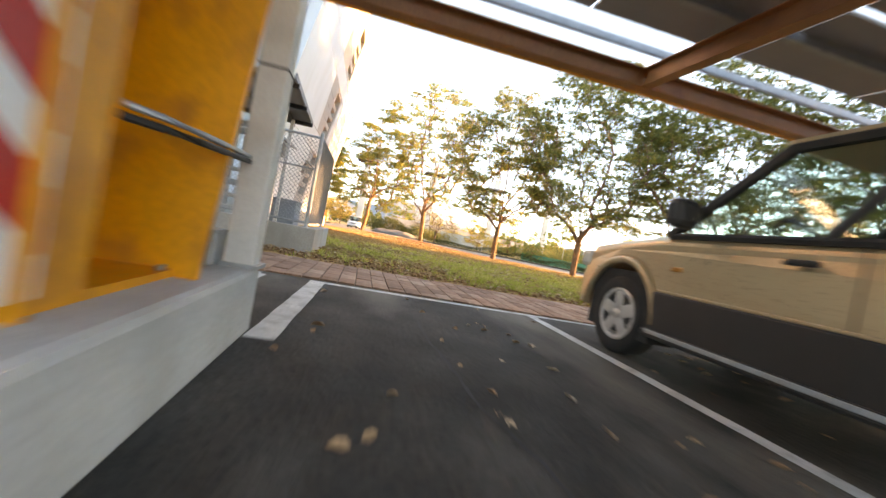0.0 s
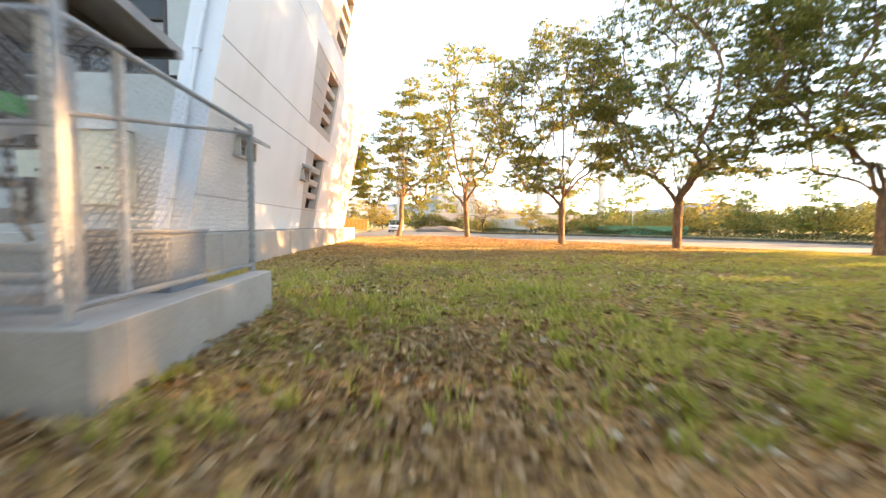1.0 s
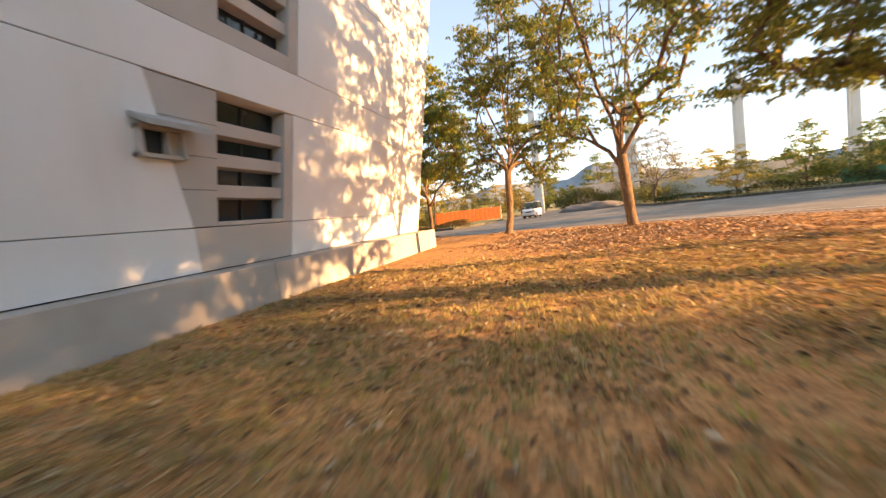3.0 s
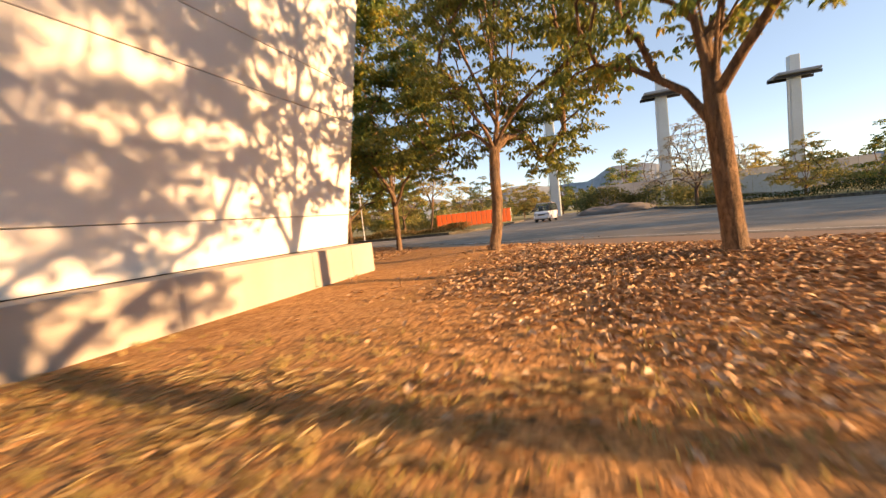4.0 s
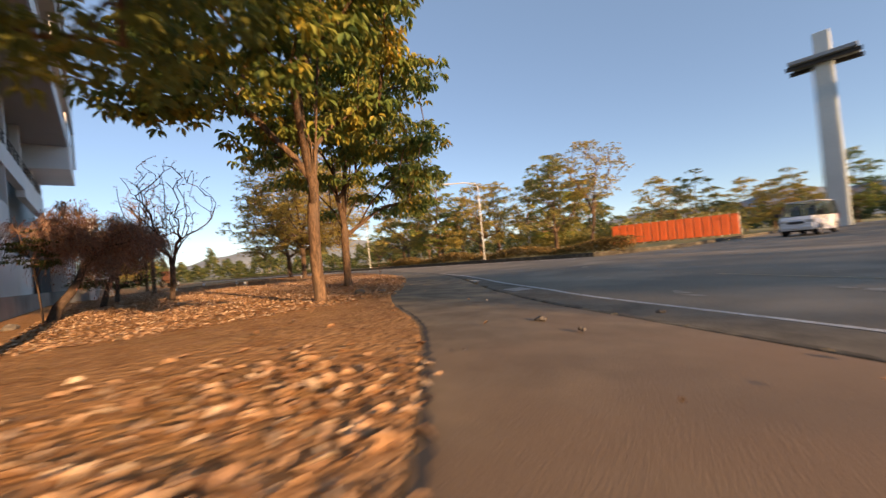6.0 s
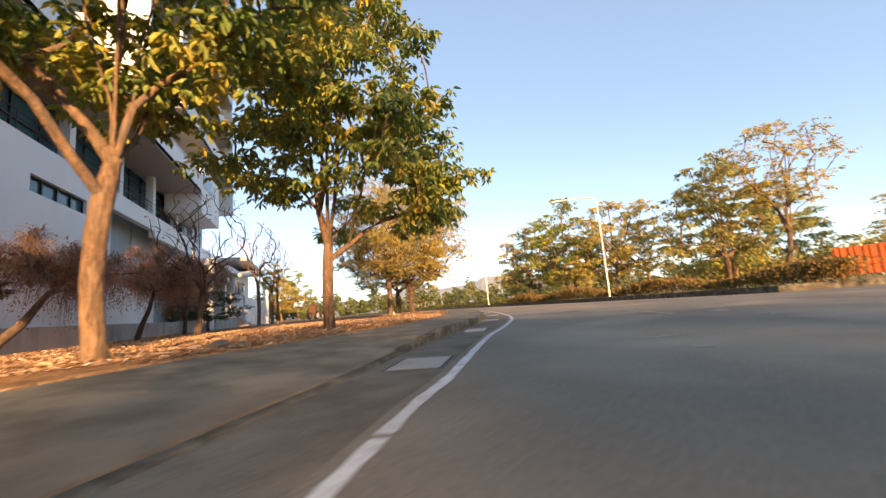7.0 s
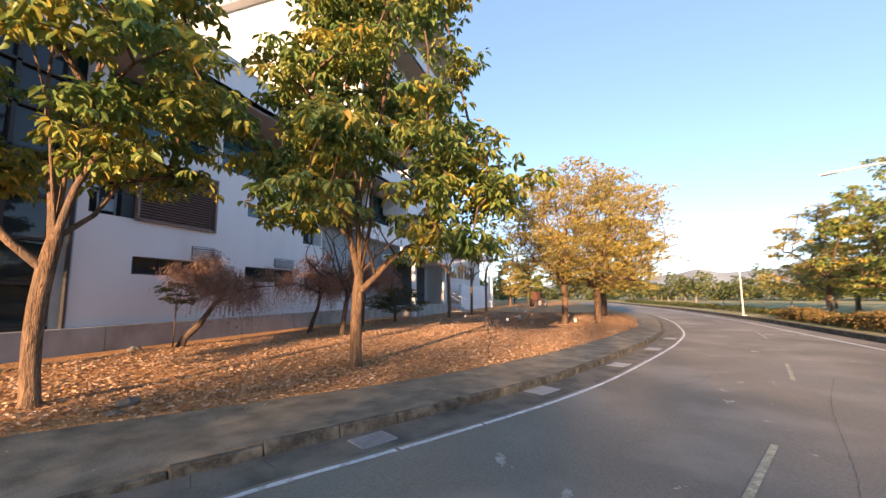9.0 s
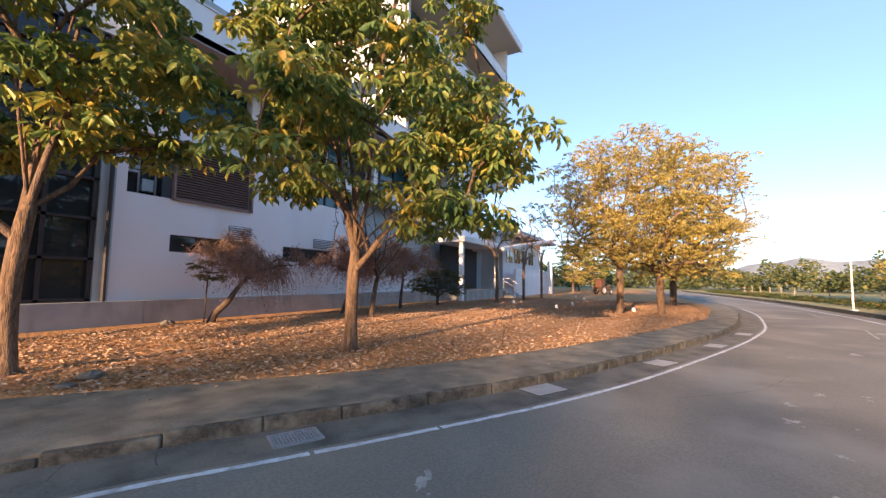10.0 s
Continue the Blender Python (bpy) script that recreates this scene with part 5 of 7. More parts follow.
make_tree("street_tree", 20.52, 4.05, 17, 12.6, 2.6, 0.19, 4.8, 3.4, "broad street tree with open branching crown", M["leaf_dark"], clumps=240, per=182, leaf=0.155, radius=0.9, group=ROW, shape=VASE, limbs=((20, 1.2, 8.2), (95, 1.5, 7.4), (170, 1.1, 9.0), (245, 1.6, 7.8), (315, 1.3, 8.6)))
make_tree("street_tree", 24.4, -1.5, 18, 12.4, 2.6, 0.19, 4.8, 3.2, "broad street tree with open branching crown", M["leaf_dark"], clumps=240, per=182, leaf=0.155, radius=0.95, group=ROW, shape=VASE, limbs=((20, 1.2, 8.2), (95, 1.5, 7.4), (170, 1.1, 9.0), (245, 1.6, 7.8), (315, 1.3, 8.6)))
# golden trees further along the bend
make_tree("golden_tree", -20.15, 32.6, 21, 8.6, 2.5, 0.15, 4.0, 2.6, "spreading tree with golden feathery leaves", M["leaf_gold"], clumps=230, per=185, leaf=0.105, radius=0.85, group="golden trees at the bend", stems=5, shape=VASE, off=(0.2, 0.4))
make_tree("golden_tree", -21.6, 34.3, 22, 8.2, 2.3, 0.16, 4.2, 2.1, "spreading tree with golden feathery leaves", M["leaf_gold"], clumps=230, per=185, leaf=0.105, radius=0.85, group="golden trees at the bend", stems=5, shape=VASE)
make_tree("golden_tree", -29.6, 35.0, 23, 7.6, 2.2, 0.2, 4.4, 2.0, "spreading tree with golden feathery leaves", M["leaf_gold"], clumps=150, per=140, leaf=0.14, radius=0.8, group="golden trees at the bend", stems=4, shape=VASE)
# dry and green shrubs before the facade
def twig_shrub(x, y, seed, trunk, reach, count, label, bark="bark", r=0.075, droop=0.5, leaves=600):
    """A crooked leaning trunk with a haze of fine drooping twigs and a few withered leaves."""
    rng = np.random.default_rng(seed)
    t = thing("dry_shrub", pose(x, y, 0), label, "shrub")
    line = [Vector(p) for p in trunk]
    part("trunk", tubed([line[0] - Vector((0, 0, 0.05))] + line, [r * 1.4] + [r * (1 - 0.6 * k / (len(line) - 1)) for k in range(len(line))], 9), M[bark], t, "crooked leaning trunk", True)
    limb, twig, tips = bmesh.new(), bmesh.new(), []
    for k in range(16):
        a = line[-1].lerp(line[-2], rng.uniform(0, 0.9))
        u = Vector((rng.normal(0, 0.8), rng.normal(0.25, 0.8), rng.uniform(0.1, 1.0))).normalized()
        b = a + Vector((u.x * reach, u.y * reach, u.z * reach * 0.75)) * rng.uniform(0.5, 1.0)
        m = a.lerp(b, 0.5) + Vector((rng.normal(0, 0.06), rng.normal(0, 0.06), 0.10))
        tube(limb, [a, m, b], [r * 0.34, r * 0.2, r * 0.09], 5, cap=False)
        tips += [(a.lerp(b, 0.35), u), (m, u), (b, u), (b, u)]
    part("limb", limb, M[bark], t, smooth=True)
    ends = []
    for k in range(count):
        p, u = tips[int(rng.integers(len(tips)))]
        d = (u * 0.6 + Vector(rng.normal(0, 0.75, 3))).normalized()
        n = rng.uniform(0.25, 0.75)
        q = p + d * n * 0.5 + Vector((0, 0, 0.05))
        e = p + d * n - Vector((0, 0, droop * n * rng.uniform(0.4, 1.3)))
        tube(twig, [p, q, e], [0.006, 0.004, 0.002], 3, cap=False)
        ends += [q, e]
    tagged(part("twig_haze", twig, M["twig"], t), "fine withered twigs", kind="stuff")
    c = np.array([ends[int(i)] for i in rng.integers(0, len(ends), leaves)]) + rng.normal(0, 0.05, (leaves, 3))
    leaf_mesh("foliage", c, rng.normal(0, 1, (leaves, 3)) - (0, 0, 0.5), rng.normal(0, 0.5, (leaves, 3)) + (0, 0, 1), rng.uniform(0.045, 0.095, leaves), M["leaf_dry"], t)
    return t


twig_shrub(-7.75, 21.75, 31, [(0, 0, 0), (-0.08, 0.1, 0.3), (-0.32, 0.36, 0.66), (-0.42, 0.5, 0.95), (-0.62, 0.62, 1.3), (-0.9, 0.95, 1.75)], 1.6, 3000, "leaning dry shrub with reddish withered twigs", droop=0.75, leaves=3600, bark="dark_bark", r=0.125)
twig_shrub(-12.76, 22.65, 32, [(0, 0, 0), (-0.06, 0.12, 0.5), (-0.12, 0.3, 1.0), (-0.1, 0.42, 1.5), (-0.15, 0.4, 2.1)], 1.8, 2800, "dark dry shrub with tangled drooping twigs", "dark_bark", 0.1, 0.6, 6500)
twig_shrub(-16.3, 23.1, 33, [(0, 0, 0), (0.03, 0.05, 0.7), (-0.05, 0.1, 1.4), (0, 0.1, 2.2)], 1.8, 2800, "dark dry shrub with tangled drooping twigs", "dark_bark", 0.09, 0.7, 6000)
make_tree("green_shrub", -7.62, 21.62, 39, 2.2, 1.3, 0.022, 0.5, 1.4, "thin green bush before the pale plinth", M["hedge"], "dark_bark", 22, 70, 0.07, 0.22, 0.8, (-0.1, -0.1), category="shrub", stems=2, tip=0.004)
make_tree("bare_tree", -12.2, 24.6, 38, 5.4, 1.2, 0.09, 1.7, 2.2, "bare spreading tree with dark twigs", M["leaf_dry"], "dark_bark", 120, 7, 0.06, 0.3, 0.7, (-0.1, 0.1), category="tree", stems=4, tip=0.004, shape=VASE)
make_tree("green_shrub", -19.9, 23.2, 34, 2.6, 0.6, 0.08, 1.7, 0.8, "rounded dark green shrub near the facade", M["hedge"], "dark_bark", 60, 150, 0.08, 0.45, 0.8, category="shrub", stems=3)
make_tree("young_tree", -24.4, 25.0, 35, 6.8, 2.2, 0.11, 1.5, 3.6, "slim pale young tree with bare twigs", M["leaf_dry"], "bark", 60, 5, 0.06, 0.4, 0.9, category="tree", stems=3, tip=0.004, shape=VASE)
make_tree("young_tree", -34.4, 25.3, 65, 7.4, 2.4, 0.11, 1.6, 3.6, "slim pale young tree with bare twigs", M["leaf_dry"], "bark", 60, 5, 0.06, 0.4, 0.9, category="tree", stems=3, tip=0.004, shape=VASE)
make_tree("young_tree", -29.1, 25.35, 36, 7.2, 2.4, 0.11, 1.5, 3.4, "slim bare young tree near the steps", M["leaf_dry"], "bark", 60, 5, 0.06, 0.4, 0.9, category="tree", stems=3, tip=0.004, shape=VASE)
make_tree("sapling", -8.5, 31.2, 37, 1.2, 0.3, 0.012, 0.35, 0.4, "thin leafless sapling in the leaf litter", M["leaf_dry"], "dark_bark", 14, 6, 0.05, 0.2, 0.9, category="sapling", stems=2, tip=0.003)

# ---- far side of the road and distance ----
def bank(name, pts, seed, n, h, w, leaf, m, label, category, kind="stuff", z=0.0):
    """A hedge or thicket of loose leaves along a plan line, uneven in height."""
    rng = np.random.default_rng(seed)
    line = curve_points(pts, 0.5)
    arr = np.array([(p.x, p.y) for p in line])
    i = rng.integers(0, len(arr), n)
    c = np.empty((n, 3))
    c[:, :2] = arr[i] + rng.normal(0, w / 2.4, (n, 2)) + rng.uniform(-0.25, 0.25, (n, 2))
    lump = np.array([0.72 + 0.28 * math.sin(a[0] * 0.9) * math.cos(a[1] * 0.7) + 0.3 * noise.noise((a[0] * 0.35, a[1] * 0.35, seed)) for a in arr])
    c[:, 2] = z + rng.uniform(0, 1, n) ** 0.6 * h * lump[i]
    d = rng.normal(0, 1, (n, 3))
    return tagged(leaf_mesh(name, c, d, rng.normal(0, 0.5, (n, 3)) + (0, 0, 1), rng.uniform(0.7, 1.3, n) * leaf, m), label, category, kind=kind)


bank("hedge", [(-4.5, 44.2), (-12, 44.5), (-19, 44.7), (-28, 45.0)], 1, 20000, 0.75, 0.7, 0.11, M["hedge_dry"], "clipped low hedge browning along the road verge", "hedge")
bank("hedge", [(14.8, 48.6), (22.5, 43.8), (30.5, 36), (37, 24.5), (41.5, 10), (46, -10)], 2, 26000, 0.9, 0.8, 0.13, M["hedge"], "clipped low green hedge along the road verge", "hedge")
bank("thicket", [(-28, 46.5), (-45, 46), (-80, 42)], 3, 9000, 0.5, 1.4, 0.16, M["hedge"], "rough roadside thicket", "thicket")
bank("thicket", [(32, 46), (42, 34), (50, 15), (56, -8)], 4, 22000, 4.6, 3.0, 0.28, M["far_leaf"], "mixed roadside bushes", "thicket")

bank("thicket", [(13.5, 57), (24, 58.5), (34, 56), (44, 52)], 6, 14000, 2.8, 2.2, 0.26, M["far_leaf"], "mixed bushes before the site wall", "thicket")

bank("thicket", [(5.5, 70.5), (11, 71.5), (18, 72)], 8, 9000, 3.4, 1.6, 0.26, M["wood_leaf"], "dark bushes before the grey site wall", "thicket")
bank("thicket", [(-5, 65), (-13, 62.5), (-22, 60)], 9, 9000, 2.6, 2.2, 0.26, M["far_leaf"], "bushes behind the orange hoarding", "thicket")

# trees behind the far verge, three crowns shared by many
FAR_KINDS = [
    make_tree("roadside_tree", -14, 52, 41, 8.5, 2.2, 0.15, 3.4, 2.2, "roadside tree with thin golden-green leaves", M["far_leaf"], clumps=55, per=110, leaf=0.24, radius=0.9, group="roadside trees"),
    make_tree("roadside_tree", -21, 50, 42, 7.4, 1.9, 0.14, 3.6, 1.8, "roadside tree with golden autumn leaves", M["leaf_gold"], clumps=55, per=120, leaf=0.2, radius=0.9, group="roadside trees", stems=4),
    make_tree("roadside_tree", -26, 49, 43, 9.2, 2.0, 0.15, 3.0, 1.8, "roadside tree with green and yellow leaves", M["leaf"], clumps=55, per=110, leaf=0.24, radius=0.9, group="roadside trees"),
]
rng_far = random.Random(5)
spots = [(-29, 52), (-33, 49.5), (-37, 53), (-46, 56), (-24, 56), (-18, 58), (-34, 60), (-44, 62), (-56, 60), (-9, 70), (-14, 74), (-22, 72), (-30, 74), (-4, 78),
         (-60, 26), (-66, 23), (-56, 24), (-80, 20), (46, 40), (50, 50), (40, 56), (64, 34), (55, 62), (2, 82), (-2, 76), (-7, 80), (12, 84), (20, 86), (30, 84)]
# unseen trees added east of the lawn to shade wall and yard
EAST_SHADE = [(47, -33.5), (48, -27.5), (47, -22), (49, -16.5), (46.5, -11.5), (48.5, -6.5), (53, -8.0), (47, -2), (48.5, 2.5)]
for i, (x, y) in enumerate(spots):
    k = FAR_KINDS[i % 3]
    s = rng_far.uniform(0.75, 1.15)
    copy_thing(k, pose(x, y, 0, 0, 0, rng_far.uniform(0, 360)) @ Matrix.Scale(s, 4))
for x, y, s in ((21.5, 48.5, 0.62), (26.0, 46.4, 0.7), (29.2, 44.2, 0.58), (37.5, 38.0, 0.66), (41.5, 33.0, 0.62), (44.0, 27.5, 0.7), (46.5, 21.5, 0.62), (48.5, 15.0, 0.66)):
    copy_thing(FAR_KINDS[int(x) % 3], pose(x, y, -0.4, 0, 0, x * 50) @ Matrix.Scale(s, 4))
# unseen high-crowned row, added to block low sun from the leaning wall
shade_tree = make_tree("tall_tree", 84, -9.4, 46, 27.5, 13.0, 0.4, 4.2, 19.9, "unseen tall tree added to shade the leaning wall", M["far_leaf"], clumps=110, per=95, leaf=0.34, radius=1.25, group="tall trees beyond the road")
for y in (-5.9, -2.4, 1.1, 4.6, 8.1):
    copy_thing(shade_tree, pose(84 + (y * 7) % 3, y, 0, 0, 0, y * 40))
# an unseen tall belt of trees, added to keep low sun off the road bend
belt_tree = make_tree("belt_tree", 93, 36.0, 47, 21.0, 3.0, 0.4, 4.4, 1.6, "unseen tree added to shade the road bend", M["far_leaf"], clumps=150, per=58, leaf=0.36, radius=1.9, group="belt of tall trees beyond the road", category="tree")
for k, (x, y, high) in enumerate(((90, 28.2, 1.24), (92, 31.8, 1.24), (86, 40.0, 0.94), (89, 43.0, 0.94))):
    copy_thing(belt_tree, pose(x, y, 0, 0, 0, k * 77) @ Matrix.Scale(high, 4))
# enlarged copies out of view, there only for their shade
for i, (x, y) in enumerate(EAST_SHADE):
    copy_thing(FAR_KINDS[i % 3], pose(x, y, 0, 0, 0, rng_far.uniform(0, 360)) @ Matrix.Scale(rng_far.uniform(1.65, 1.9), 4))
tall = make_tree("windblown_tree", -10.6, 51.3, 44, 8.6, 2.6, 0.12, 2.6, 4.2, "leaning open tree with thin feathery golden leaves", M["leaf_gold"], clumps=100, per=56, leaf=0.14, radius=0.7, lean=(0.5, 0.1), stems=4, shape=VASE)
bare = make_tree("bare_tree", 14.8, 50.8, 45, 8.0, 1.8, 0.15, 4.2, 2.4, "pale sparse spreading tree beyond the road", M["leaf_pale"], "dark_bark", 150, 70, 0.14, 0.7, 0.8, stems=4)

# woods along the horizon, and hills
def woods(name, r0, r1, a0, a1, seed, n, h, leaf):
    rng = np.random.default_rng(seed)
    a, r = np.radians(rng.uniform(a0, a1, n)), rng.uniform(r0, r1, n)
    lump = 0.6 + 0.4 * np.sin(a * 37 + 2) * np.sin(a * 91) + 0.25 * np.sin(a * 211)
    c = np.stack([np.sin(a) * r, 20 + np.cos(a) * r, rng.uniform(0, 1, n) ** 0.55 * h * lump], 1)
    return tagged(leaf_mesh(name, c, rng.normal(0, 1, (n, 3)), rng.normal(0, 0.6, (n, 3)) + (0, 0, 1), rng.uniform(0.6, 1.4, n) * leaf, M["wood_leaf"], width=0.8), "far belt of mixed woodland", "woods", kind="stuff")


woods("far_woods", 115, 150, -100, 75, 7, 80000, 7.0, 0.6)


def hills(name, dist, a0, a1, h, seed):
    bm = bmesh.new()
    prev = None
    for k in range(90):
        a = radians(a0 + (a1 - a0) * k / 89)
        e = math.sin(math.pi * k / 89) ** 0.6
        z = h * e * (0.62 + 0.45 * noise.noise((k * 0.075, seed, 0)) + 0.07 * noise.noise((k * 0.31, seed, 3)))
        x, y = math.sin(a), math.cos(a)
        cur = [bm.verts.new((x * (dist - 120), y * (dist - 120), -0.2)), bm.verts.new((x * dist, y * dist, max(z, 0))), bm.verts.new((x * (dist + 150), y * (dist + 150), -0.2))]
        if prev:
            bm.faces.new((prev[0], cur[0], cur[1], prev[1]))
            bm.faces.new((prev[1], cur[1], cur[2], prev[2]))
        prev = cur
    return tagged(part(name, bm, M["hill"]), "blue wooded hills on the horizon, haze painted into their colour", "hills", kind="structure")


# ridges whose distance haze is in the material colour
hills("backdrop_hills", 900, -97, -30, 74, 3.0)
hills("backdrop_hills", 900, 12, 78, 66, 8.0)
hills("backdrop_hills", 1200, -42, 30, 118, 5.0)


# viaduct piers
def pier(x, y):
    t = thing("viaduct_pier", pose(x, y, 0), "tall pale concrete bridge pier with a flat cap", "bridge pier", "bridge piers")
    bm = bmesh.new()
    for z0, z1, w0, w1 in ((0, 13.2, 1.25, 1.1),):
        vs = []
        for z, w in ((z0, w0), (z1, w1)):
            vs.append([bm.verts.new((sx * w / 2, sy * w * 0.42, z)) for sx, sy in ((-1, -1), (1, -1), (1, 1), (-1, 1))])
        for k in range(4):
            bm.faces.new((vs[0][k], vs[0][(k + 1) % 4], vs[1][(k + 1) % 4], vs[1][k]))
        bm.faces.new(vs[1])
    bmesh.ops.bevel(bm, geom=[e for e in bm.edges if abs(e.verts[0].co.z - e.verts[1].co.z) > 5], offset=0.12, segments=2, affect="EDGES")
    part("shaft", bm, M["pier"], t)
    part("cap", boxed((0, 0, 13.4), (4.0, 3.0, 0.3), None, 0.04), M["far_wall"], t, "flat dark platform round the pier head")
    part("head", boxed((0, 0, 14.5), (1.0, 0.9, 2.0), None, 0.05), M["pier"], t)
    for k in range(2):
        part("beam", boxed((0, -0.9 + 1.8 * k, 13.1), (4.4, 0.25, 0.3)), M["dark_metal"], t)
    lad = bmesh.new()
    for s in (-0.2, 0.2):
        tube(lad, [(-0.75, s - 0.3, 0.3), (-0.7, s - 0.3, 13)], 0.03, 5)
    for k in range(32):
        tube(lad, [(-0.72, -0.5, 0.6 + k * 0.39), (-0.72, -0.1, 0.6 + k * 0.39)], 0.02, 4)
    part("ladder", lad, M["galv"], t)


for x, y in ((1.9, 67.4), (15.2, 66), (29.2, 68.7), (43, 71)):
    pier(x, y)

# orange hoarding by the junction
hoard = thing("orange_hoarding", pose(0, 0, 0), "row of orange site hoarding panels behind the kerb", "site fence")
h0, h1 = Vector((-3.6, 62.5)), Vector((-12.8, 59.4))
nh = 15
for k in range(nh):
    a, b = h0.lerp(h1, k / nh), h0.lerp(h1, (k + 1) / nh)
    c, d = (a + b) / 2, b - a
    ang = math.atan2(d.y, d.x)
    bm = boxed((c.x, c.y, 0.98), (d.length - 0.04, 0.05, 1.7), Matrix.Rotation(ang, 4, "Z"))
    for q in (-0.2, 0.2):
        box(bm, (c.x + d.x * q + 0.03 * d.y / d.length, c.y + d.y * q - 0.03, 0.98), (0.09, 0.06, 1.66), Matrix.Rotation(ang, 4, "Z"))
    part("panel", bm, M["orange_fence"], hoard)
    part("post", tubed([(a.x, a.y + 0.05, 0), (a.x, a.y + 0.05, 1.95)], 0.035, 6), M["galv"], hoard)

# pale site walls and green netting between the piers
def long_wall(name, a, b, h, n, m, label, category, th=0.25):
    t = thing(name, pose(0, 0, 0), label, category)
    a, b = Vector(a), Vector(b)
    for k in range(n):
        p, q = a.lerp(b, k / n), a.lerp(b, (k + 1) / n)
        c, d = (p + q) / 2, q - p
        part("panel", boxed((c.x, c.y, h / 2), (d.length - 0.03, th, h), Matrix.Rotation(math.atan2(d.y, d.x), 4, "Z")), m, t)
    return t


long_wall("site_wall", (7.5, 75), (42, 79), 3.6, 14, M["far_wall"], "long pale grey site wall behind the piers", "wall", 0.4)
long_wall("site_wall", (17, 58), (24.5, 55), 2.2, 6, M["pier"], "pale corrugated site hoarding near the pier", "wall", 0.1)
long_wall("green_fence", (28.5, 46.5), (37.5, 37), 1.15, 9, M["green_net"], "low green mesh site fence behind the hedge", "fence", 0.06)
mound = bmesh.new()
bmesh.ops.create_icosphere(mound, subdivisions=4, radius=1.0, matrix=Matrix.Translation((9, 62, -0.2)) @ Matrix.Diagonal((4.5, 3.0, 1.0, 1)))
for vv in mound.verts:
    vv.co.z += 0.35 * noise.noise(vv.co * 0.8)
tagged(part("soil_mound", mound, M["rock"], smooth=True), "low mound of dry soil by the junction", "mound")


def street_lamp(x, y, h, ang, reach=1.6):
    t = thing("street_lamp", pose(x, y, 0.02, 0, 0, ang), "pale steel street lamp with curved arm", "street lamp", "street lamps")
    part("post", tubed([(0, 0, 0), (0, 0, h * 0.5), (0, 0, h * 0.92)], [0.042, 0.036, 0.03], 10), M["lamp_white"], t)
    pts = [(0, 0, h * 0.92), (0.12, 0, h * 0.965), (reach * 0.45, 0, h * 0.995), (reach, 0, h)]
    part("arm", tubed(pts, [0.042, 0.042, 0.042, 0.04], 8), M["lamp_white"], t)
    part("lamp_head", boxed((reach + 0.2, 0, h), (0.5, 0.18, 0.09), None, 0.03), M["lamp_white"], t)
    part("base_plate", boxed((0, 0, 0.02), (0.34, 0.34, 0.04)), M["galv"], t)
    return t


street_lamp(-14.3, 43.4, 5.7, 225, 2.0)
street_lamp(-31.4, 43.95, 4.6, 262, 0.7)
street_lamp(33.2, 42.0, 8.6, 230, 1.4)
# wooden stakes of a field fence beyond the road
for k in range(12):
    st = thing("fence_stake", pose(-30 - 4.1 * k, 48.0 - 0.22 * k, 0.0, 0, 2 * math.sin(k * 2.3), 20 * k), "weathered wooden fence stake in dry grass", "fence stake", "field fence stakes")
    part("stake", tubed([(0, 0, -0.05), (0.01, 0, 0.6), (0.0, 0.01, 1.15)], [0.055, 0.05, 0.045], 7), M["stake"], st)


# ---- car park things ----
def lathe(bm, prof, sides, axis_at, m=None):
    """Turns a profile of (radius, x) about the x axis through axis_at."""
    rings = []
    for r, x in prof:
        rings.append([bm.verts.new(Vector(axis_at) + Vector((x, r * math.cos(a), r * math.sin(a)))) for a in [2 * math.pi * k / sides for k in range(sides)]])
    for a, b in zip(rings, rings[1:]):
        for k in range(sides):
            bm.faces.new((a[k], a[(k + 1) % sides], b[(k + 1) % sides], b[k]))
    bmesh.ops.recalc_face_normals(bm, faces=bm.faces)
    return bm


def wheel(parent, x, y, r, out):
    """Tyre and five-spoke rim; out is +1 or -1, the side that faces outwards."""
    w = part("wheel", lathe(bmesh.new(), [(r * 0.62, -0.1), (r * 0.9, -0.115), (r * 0.985, -0.09), (r, 0), (r * 0.985, 0.09), (r * 0.9, 0.115), (r * 0.62, 0.1)], 36, (x, y, r)), M["rubber"], parent, "black tyre", True)
    rim = lathe(bmesh.new(), [(r * 0.66, 0.10 * out), (r * 0.64, 0.114 * out), (r * 0.56, 0.10 * out), (r * 0.53, -0.05 * out)], 36, (x, y, r))
    for k in range(5):
        a = 2 * math.pi * k / 5 + 0.3
        c = Vector((x + 0.085 * out, y + math.cos(a) * r * 0.33, r + math.sin(a) * r * 0.33))
        box(rim, c, (0.035, r * 0.52, r * 0.33), Matrix.Rotation(a, 4, "X"), 0.008)
    tube(rim, [(x + 0.05 * out, y, r), (x + 0.105 * out, y, r)], [r * 0.16, r * 0.13], 16)
    part("rim", rim, M["alloy"], w, "five-spoke alloy rim", True)
    part("brake_disc", lathe(bmesh.new(), [(0.02, 0.02 * out), (r * 0.5, 0.02 * out), (r * 0.5, 0.0)], 24, (x, y, r)), M["car_grey"], w)


